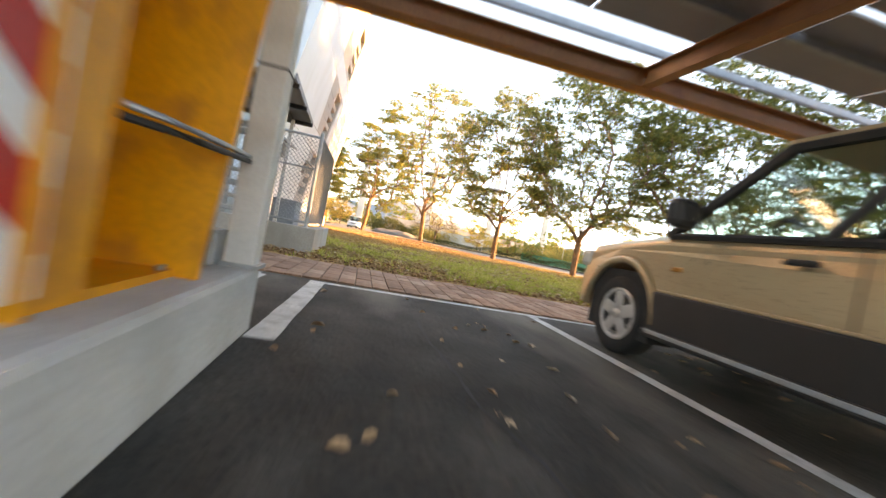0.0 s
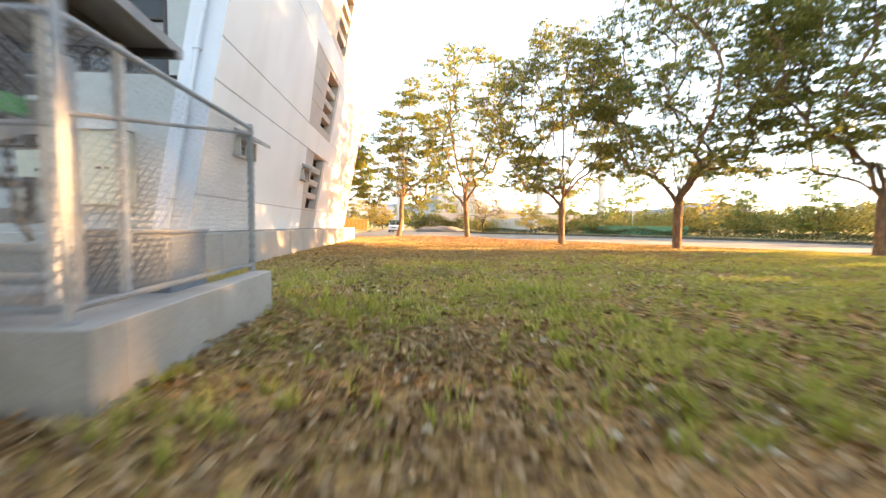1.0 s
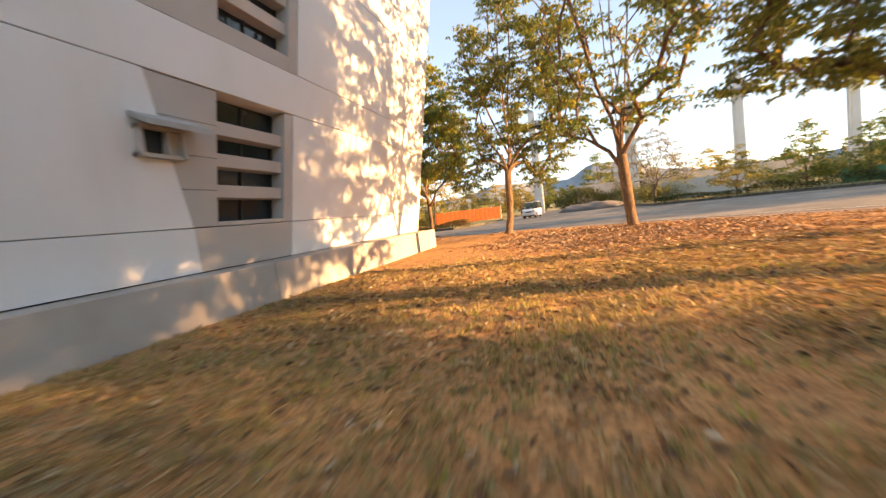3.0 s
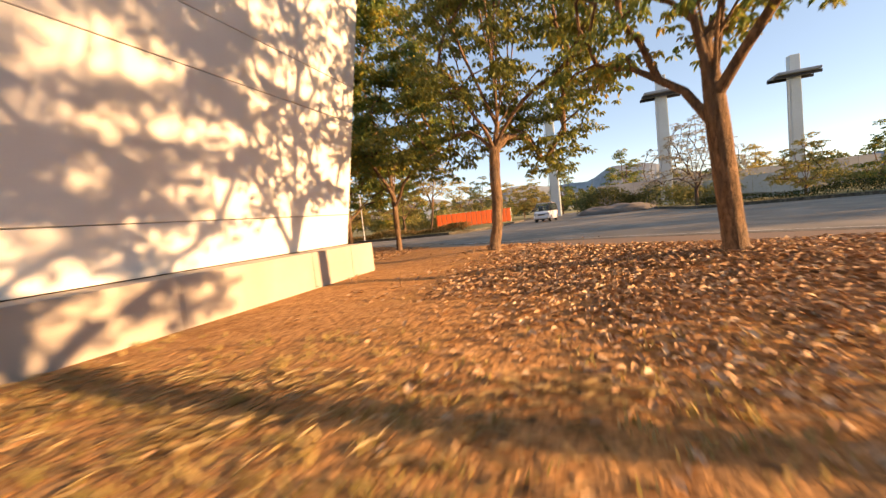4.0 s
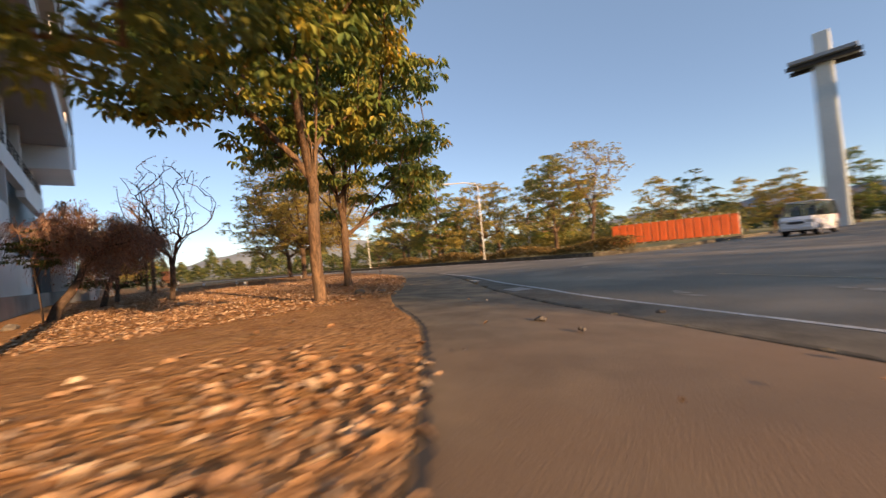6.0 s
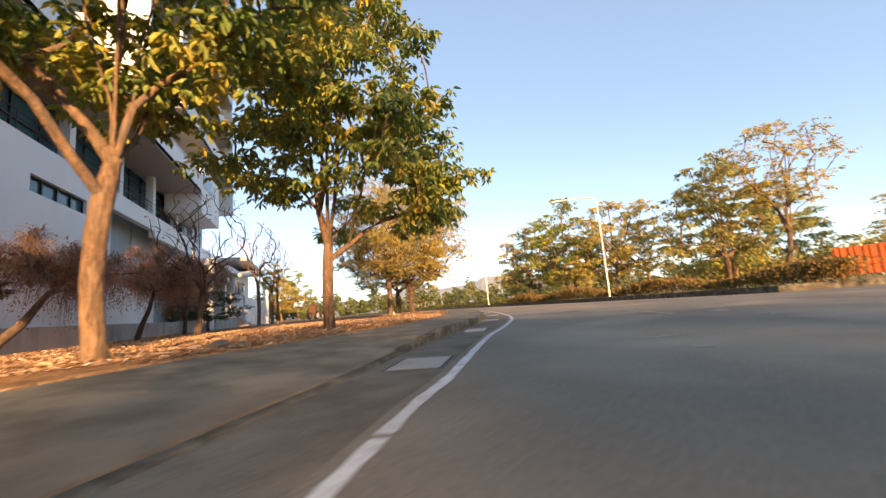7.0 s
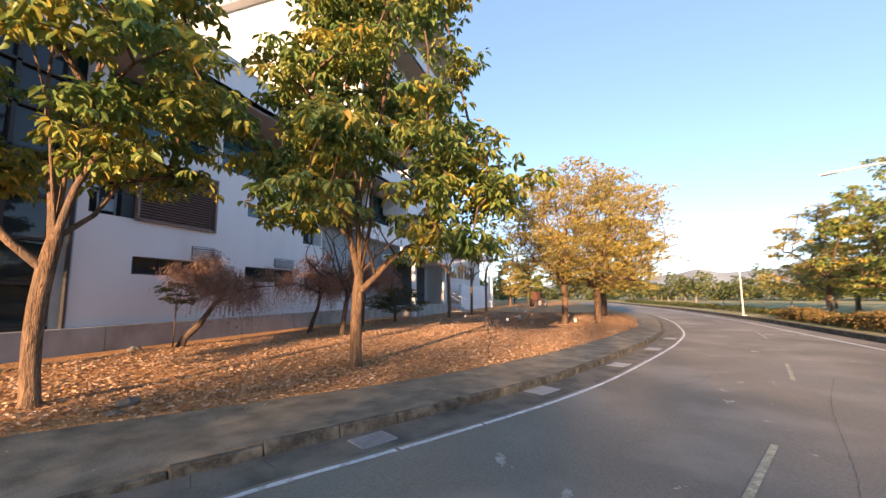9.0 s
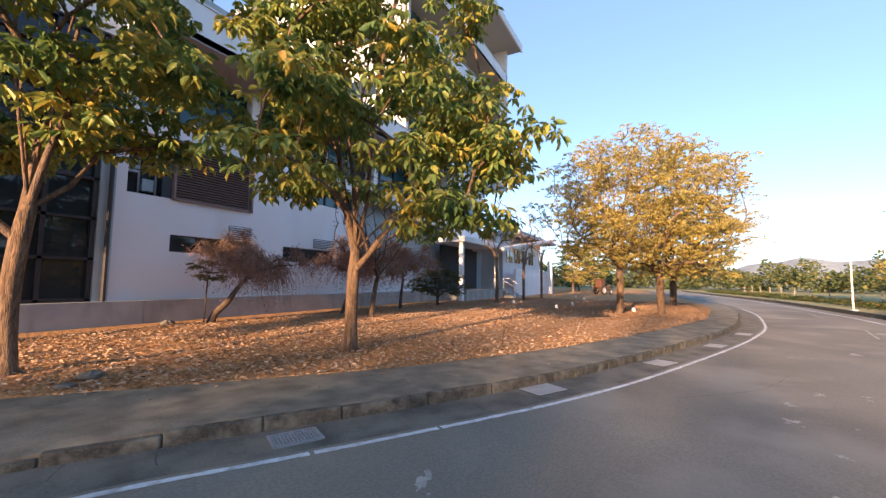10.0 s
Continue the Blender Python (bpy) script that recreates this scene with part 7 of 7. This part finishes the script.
for z, h in ((2.24, 0.11), (2.09, 0.13)):
    part("louvre", boxed((-2.3, -5.22, z), (7.0, 0.10, h), None, 0.02), M["far_wall"], pipes, "pale blue-grey louvre plate")
for z in (0.55, 0.78, 1.04, 1.30):
    part("pipe", tubed([(-6, -5.36, z), (1.25, -5.36, z)], 0.042 if z != 1.04 else 0.06, 10), M["grey_metal"], pipes)
for k in range(9):
    x = 1.22 - k * 0.84
    part("stanchion", boxed((x, -5.28, 1.30), (0.07, 0.09, 2.0)), M["galv"], pipes)
    part("panel", boxed((x - 0.42, -5.20, 1.80), (0.56, 0.06, 0.36), None, 0.012), M["grey_metal"], pipes)
    part("channel", boxed((x - 0.40, -5.10, 0.62 + 0.32 * (k % 2)), (0.52, 0.24, 0.30), None, 0.02), M["grey_metal"], pipes)
    part("bracket", boxed((x - 0.2, -5.42, 1.17), (0.05, 0.06, 0.34)), M["dark_metal"], pipes)
tank = thing("equipment_cabinet", pose(-3.4, -4.55, 0.3), "tall pale grey equipment cabinet in the yard", "cabinet")
part("body", boxed((0, 0, 1.0), (3.4, 1.0, 2.0), None, 0.03), M["grey_metal"], tank)
for k in range(4):
    part("door", boxed((-1.25 + k * 0.83, -0.51, 1.0), (0.78, 0.03, 1.8), None, 0.01), M["grey_metal"], tank)
drum = thing("grey_box", pose(1.2, -4.4, 0.3), "low blue-grey box standing in the yard", "box")
part("body", boxed((0, 0, 0.3), (0.9, 0.7, 0.6), None, 0.03), M["far_wall"], drum)
part("lid", boxed((0, 0, 0.61), (0.94, 0.74, 0.04), None, 0.01), M["far_wall"], drum)

# ---- beyond the lawn ----
tr = thing("tractor", pose(-50, 28.4, 0, 0, 0, 60) @ Matrix.Scale(0.72, 4), "worn orange-brown tractor parked under the trees", "tractor")
part("body", boxed((0, 0.4, 1.0), (0.7, 2.2, 0.7), None, 0.08), M["tractor"], tr)
part("cab", boxed((0, -0.6, 1.75), (1.1, 1.1, 1.3), None, 0.08), M["tractor"], tr)
part("cab_roof", boxed((0, -0.6, 2.45), (1.25, 1.3, 0.12), None, 0.03), M["tractor"], tr)
for s in (-1, 1):
    wheel(tr, s * 0.75, -0.7, 0.68, s)
    wheel(tr, s * 0.65, 1.15, 0.45, s)
for x, y in ((-21.7, 29.4), (-24.8, 29.65), (-24.6, 26.1), (-21.9, 33.1), (-33, 29.0), (-38, 27.5)):
    s = thing("marker_stone", pose(x, y, float(lawn_z(x, y)[0])), "small white painted marker stone on the lawn", "marker stone", "marker stones")
    part("stone", boxed((0, 0, 0.10), (0.14, 0.14, 0.24), None, 0.035), M["white_steel"], s)


def rock(x, y, r, seed, label):
    bm = bmesh.new()
    bmesh.ops.create_icosphere(bm, subdivisions=3, radius=r, matrix=Matrix.Diagonal((1.4, 1, 0.6, 1)))
    for vv in bm.verts:
        vv.co += vv.co.normalized() * r * 0.35 * noise.noise(vv.co * (1.6 / r) + Vector((seed, 0, 0)))
    ob = part("rock", bm, M["rock"], None)
    ob.location = (x, y, r * 0.3)
    return tagged(ob, label, "rock")


rock(-2.75, 27.15, 0.12, 3, "rough grey stone lying in the leaf litter")
rock(-6.8, 21.2, 0.14, 5, "flat grey stone slab near the plinth")
rock(-2.35, 27.5, 0.08, 8, "small grey stone lying in the leaf litter")

for k, (x, y, r) in enumerate(((2.9, 26.2, 0.05), (3.55, 25.9, 0.03), (5.4, 26.05, 0.025), (5.95, 26.0, 0.028), (3.7, 27.2, 0.035), (5.75, 24.5, 0.022))):
    rock(x, y, r, 20 + k, "small pale piece of rubble on the walkway").location.z = -0.012 - 0.1 * min(max(y - 24.4, 0) / 2.6, 1) ** 1.5 + r * 0.3

# ---- fallen leaves, grass, bricks ----
TREES = np.array([(3.04, 21.4), (7.7, 17.5), (-2.2, 26.0), (-6.38, 28.72), (12.07, 12.19), (16.27, 8.8), (20.5, 4.05)])


def on_lawn(x, y):
    """True on the soil side of the litter edge and outside the building."""
    side = left_of(EDGE_ARR, x, y)
    inside = (x < 0.05) & (y > -0.05) & (y < 20.45)
    yard = (x < 2.4) & (y > -6.7) & (y < -3.95)
    return (side > -0.1) & ~inside & ~yard


def scatter(rng, n, x0, x1, y0, y1, weight):
    x, y = rng.uniform(x0, x1, n), rng.uniform(y0, y1, n)
    keep = on_lawn(x, y) & (rng.uniform(0, 1, n) < weight(x, y))
    return x[keep], y[keep]


def fallen(name, x, y, size, seed, label, lift=0.02, z=0.0, look_of="litter", tilt=1.0, on_soil=True):
    rng = np.random.default_rng(seed)
    n = len(x)
    c = np.stack([x, y, z + rng.uniform(0.004, lift, n) + (lawn_z(x, y) if on_soil else 0)], 1)
    a = rng.uniform(0, 2 * math.pi, n)
    w = np.stack([np.cos(a), np.sin(a), rng.normal(0.05, 0.28 * tilt, n)], 1)
    up = np.stack([rng.normal(0, 0.42 * tilt, n), rng.normal(0, 0.42 * tilt, n), np.ones(n)], 1)
    return tagged(leaf_mesh(name, c, w, up, rng.uniform(0.55, 1.25, n) * size, M[look_of], width=0.5, fold=0.3 * tilt), label, "fallen leaves", kind="stuff")


def tree_near(x, y, reach):
    d = np.min(np.hypot(x[:, None] - TREES[:, 0], y[:, None] - TREES[:, 1]), axis=1)
    return np.exp(-(d / reach) ** 2)


def patchy(x, y, s, seed):
    return np.array([0.5 + 0.5 * noise.noise((a * s, b * s, seed)) for a, b in zip(x, y)])


rng_l = np.random.default_rng(77)
x, y = scatter(rng_l, 90000, -3, 18, 9.5, 27, lambda x, y: np.clip(0.16 + 0.9 * tree_near(x, y, 3.2), 0, 1) * np.clip((y - 8.5) / 5, 0.1, 1) * np.where((y < 15.6) & (x < 5.6), 0.3, 1.0) * np.clip((x - 1.6) / 2.2, 0.05, 1) * np.where(y > 18.6, np.clip(0.05 + 1.1 * np.exp(-((x - 3.5) ** 2 + (y - 23.3) ** 2) / 2.4), 0, 1), 1.0) * np.clip(1.9 * patchy(x, y, 0.7, 4) - 0.3, 0.06, 1))
fallen("leaf_litter", x, y, 0.092, 1, "curled brown fallen leaves under the street trees", 0.05)
x, y = scatter(rng_l, 56000, 1.5, 11, 11.5, 23.5, lambda x, y: np.clip((x - 2.9) / 1.8, 0.03, 1) * np.clip((y - 12) / 4, 0.05, 1) * np.clip(2.0 * patchy(x, y, 0.9, 31) - 0.2, 0.08, 1) * np.where((y > 20.6) & (x > 4.4), 0.08, 1.0) * np.where((y > 19.0) & (x < 2.7), 0.06, 1.0) * np.where(y > 20.2, 0.05, 1.0) * np.where((y < 15.6) & (x < 5.6), 0.3, 1.0))
fallen("leaf_litter", x, y, 0.09, 7, "dense tan leaf litter between the street trees", 0.045)
x, y = scatter(rng_l, 130000, -34, -1.2, 21.5, 36, lambda x, y: np.clip(0.35 + 0.5 * patchy(x, y, 0.8, 9), 0, 1))
fallen("leaf_litter", x, y, 0.08, 2, "carpet of curled fallen leaves before the facade", 0.03, tilt=0.7)
x, y = scatter(rng_l, 52000, -6, 24, -7.5, 13, lambda x, y: np.clip(2.8 * patchy(x, y, 0.8, 2) - 1.1, 0.04, 1) + 0.9 * np.exp(-((y + 6.3) / 1.2) ** 2))
fallen("leaf_litter", x, y, 0.085, 3, "scattered brown dry leaves on the lawn", 0.04, look_of="brown_leaf")
x, y = scatter(rng_l, 26000, 1.5, 15, -7.5, -3.4, lambda x, y: np.exp(-((y + 6.4) / 1.4) ** 2) * np.clip(2.2 * patchy(x, y, 0.9, 51) - 0.35, 0.1, 1))
fallen("leaf_litter", x, y, 0.07, 9, "brown dry leaves gathered beside the brick footway", 0.05, look_of="brown_leaf")
x, y = rng_l.uniform(2.6, 11, 150), rng_l.uniform(-14.5, -9.6, 150)
fallen("leaf_litter", x, y, 0.08, 4, "few dry leaves on the parking asphalt", 0.012, 0.0, on_soil=False)
x, y = scatter(rng_l, 6500, 1.2, 14, -7.3, 10, lambda x, y: np.clip(2.6 * patchy(x, y, 0.6, 21) - 0.9, 0.05, 1) * np.clip((7 - y) / 9, 0.15, 1))
fallen("leaf_litter", x, y, 0.075, 6, "pale bleached leaves lying in the grass", 0.05, 0.01, "pale_leaf")
x, y = scatter(rng_l, 9000, 1.0, 14, -7.3, 11, lambda x, y: np.clip(2.6 * patchy(x, y, 0.7, 41) - 0.9, 0.05, 1))
fallen("leaf_litter", x, y, 0.09, 8, "dark rotting leaves and twigs in the grass", 0.05, 0.0, "dark_leaf")
x, y = rng_l.uniform(-9, 9, 120), rng_l.uniform(23, 33, 120)
k = (left_of(EDGE_ARR, x, y) < -0.05) & (left_of(LINE_ARR, x, y) > 1.05)
fallen("leaf_litter", x[k], y[k], 0.06, 5, "few dry leaves blown on the walkway", 0.012, -0.006, on_soil=False)


def grass_patch(name, x, y, h, seed, label, blades=5, look_of="grass"):
    """Tufts of thin bent blades."""
    rng = np.random.default_rng(seed)
    n = len(x) * blades
    bx, by = np.repeat(x, blades) + rng.normal(0, 0.03, n), np.repeat(y, blades) + rng.normal(0, 0.03, n)
    bz = np.repeat(lawn_z(x, y), blades)
    a = rng.uniform(0, 2 * math.pi, n)
    hh = rng.uniform(0.5, 1.3, n) * h
    le = rng.uniform(0.15, 0.75, n) * hh
    w = 0.007 + 0.006 * rng.random(n)
    dx, dy = np.cos(a), np.sin(a)
    vs = np.empty((n, 5, 3))
    for k, (t, ww) in enumerate(((0, 1), (0, -1), (0.55, 0.8), (0.55, -0.8), (1, 0))):
        vs[:, k, 0] = bx + dx * le * t * t - dy * w * ww
        vs[:, k, 1] = by + dy * le * t * t + dx * w * ww
        vs[:, k, 2] = hh * t - 0.01 + bz
    k = np.arange(n)[:, None] * 5
    idx = np.concatenate([k + [[0, 1, 3, 2]], k + [[2, 3, 4]]], 1).ravel()
    me = bpy.data.meshes.new(name)
    me.vertices.add(5 * n)
    me.vertices.foreach_set("co", vs.astype(np.float32).ravel())
    me.loops.add(7 * n)
    me.loops.foreach_set("vertex_index", idx.astype(np.int32))
    me.polygons.add(2 * n)
    st = np.stack([np.arange(n) * 7, np.arange(n) * 7 + 4], 1).ravel()
    me.polygons.foreach_set("loop_start", st.astype(np.int32))
    me.update(calc_edges=True)
    me.materials.append(M[look_of])
    return tagged(new(name, me), label, "grass", kind="stuff")


x, y = scatter(rng_l, 74000, -6, 24, -7.2, 14, lambda x, y: np.clip(1.9 * patchy(x, y, 0.8, 16) - 0.3, 0.06, 1) * np.clip((15 - y) / 8, 0, 1) * np.clip((y + 6) / 5, 0.25, 1))
grass_patch("grass", x, y, 0.075, 10, "short dry straw-coloured grass", 5, "dry_grass")
x, y = scatter(rng_l, 66000, -6, 22, -7.5, 10, lambda x, y: np.clip(1.9 * patchy(x, y, 0.55, 6) - 0.25, 0.06, 1) * np.clip((2.5 + 0.35 * x - y) / 6, 0.03, 1) * np.clip((y + 6.4) / 2.2, 0.08, 1))
grass_patch("grass", x, y, 0.07, 8, "short patchy green and straw-coloured grass", 6)
x, y = scatter(rng_l, 14000, 0.3, 20, -7.2, 8, lambda x, y: np.clip(2.6 * patchy(x, y, 0.6, 12) - 0.95, 0.03, 1) * np.clip((0.5 + 0.4 * x - y) / 6, 0, 1))
grass_patch("grass", x, y, 0.13, 9, "taller tufts of fresh green grass", 11)

# clods of dry earth between the tufts
def clods(x, y, size, seed):
    rng = np.random.default_rng(seed)
    n = len(x)
    dirs = np.array([(1, 0, 0), (0.3, 0.95, 0), (-0.8, 0.6, 0), (-0.8, -0.6, 0), (0.3, -0.95, 0), (0, 0, 1), (0, 0, -0.6)])
    r = (rng.uniform(0.4, 1.2, n) * size)[:, None] * rng.uniform(0.65, 1.25, (n, 7))
    vs = dirs[None] * r[:, :, None] * (1, 1, 0.6)
    a = rng.uniform(0, 2 * math.pi, n)
    ca, sa = np.cos(a)[:, None], np.sin(a)[:, None]
    vs = np.stack([vs[:, :, 0] * ca - vs[:, :, 1] * sa + x[:, None], vs[:, :, 0] * sa + vs[:, :, 1] * ca + y[:, None], vs[:, :, 2] + (lawn_z(x, y) + 0.004)[:, None]], 2)
    tri = np.array([(0, 1, 5), (1, 2, 5), (2, 3, 5), (3, 4, 5), (4, 0, 5), (1, 0, 6), (2, 1, 6), (3, 2, 6), (4, 3, 6), (0, 4, 6)])
    faces = (np.arange(n)[:, None, None] * 7 + tri[None]).reshape(-1, 3)
    ob = mesh_part("soil_clods", vs.reshape(-1, 3).tolist(), faces.tolist(), M["clod"])
    return tagged(ob, "loose clods of dry brown earth in the grass", "soil clods", kind="stuff")


x, y = scatter(rng_l, 16000, 0.6, 15, -7.0, 13, lambda x, y: np.clip(3.2 * patchy(x, y, 0.75, 61) - 1.5, 0.02, 1))
clods(x, y, 0.04, 21)


def straw(x, y, seed):
    """Long bleached blades lying nearly flat, combed in swirls."""
    rng = np.random.default_rng(seed)
    n = len(x)
    a = 6.0 * patchy(x, y, 0.35, 71) + rng.normal(0, 0.5, n)
    w = np.stack([np.cos(a), np.sin(a), rng.normal(0.12, 0.14, n)], 1)
    c = np.stack([x, y, lawn_z(x, y) + rng.uniform(0.01, 0.05, n)], 1)
    return tagged(leaf_mesh("straw", c, w, rng.normal(0, 0.4, (n, 3)) + (0, 0, 1), rng.uniform(0.10, 0.26, n), M["straw"], width=0.05, fold=0.1), "bleached dry straw lying in the grass", "straw", kind="stuff")


x, y = scatter(rng_l, 60000, 0.4, 16, -7.0, 13, lambda x, y: np.clip(2.8 * patchy(x, y, 0.6, 81) - 1.05, 0.05, 1))
straw(x, y, 22)

# red bricks of the footway: stacked in straight courses
pavement = thing("brick_pavement", pose(0, 0, 0), "red brick footway in straight courses between lot and lawn", "brick pavement", kind="structure")
BW, BL = 0.196, 0.366
brick_me, half_me = bpy.data.meshes.new("brick"), bpy.data.meshes.new("half_brick")
for me, length in ((brick_me, BL), (half_me, BL / 2)):
    bm = boxed((0, 0, 0.0), (BW - 0.010, length - 0.012, 0.05), None, 0.006)
    bm.to_mesh(me)
    bm.free()
    me.materials.append(M["brick"])
rng_b = random.Random(4)
rest_v, rest_f = [], []
for i in range(-62, 100):
    x = 2.0 + (i + 0.5) * BW
    # alternate columns start with a half brick
    cells = [(-9.34 + (j + 0.5) * BL, 1.0) for j in range(5)] if i % 2 else [(-9.34 + BL / 4, 0.5)] + [(-9.34 + (j + 1) * BL, 1.0) for j in range(4)] + [(-9.34 + BL * 4.75, 0.5)]
    for y, size in cells:
        z = -0.008 + rng_b.uniform(-0.004, 0.004)
        if 0.4 < x < 10.2:
            ob = new("brick", brick_me if size == 1.0 else half_me)
            ob.location, ob.parent = (x, y, z), pavement
            ob.rotation_euler = (rng_b.uniform(-0.01, 0.01), rng_b.uniform(-0.01, 0.01), rng_b.uniform(-0.008, 0.008))
        else:
            k = len(rest_v)
            for sx, sy in ((-1, -1), (1, -1), (1, 1), (-1, 1)):
                for zz in (-0.02, 0.025):
                    rest_v.append((x + sx * (BW - 0.009) / 2, y + sy * (BL * size - 0.012) / 2, z + zz))
            rest_f += [(k + 1, k + 3, k + 5, k + 7)] + [(k + 2 * q, k + (2 * q + 2) % 8, k + (2 * q + 3) % 8, k + 2 * q + 1) for q in range(4)]
rest = mesh_part("brick_courses", rest_v, rest_f, M["brick_rest"], pavement)
tagged(rest, kind="stuff")
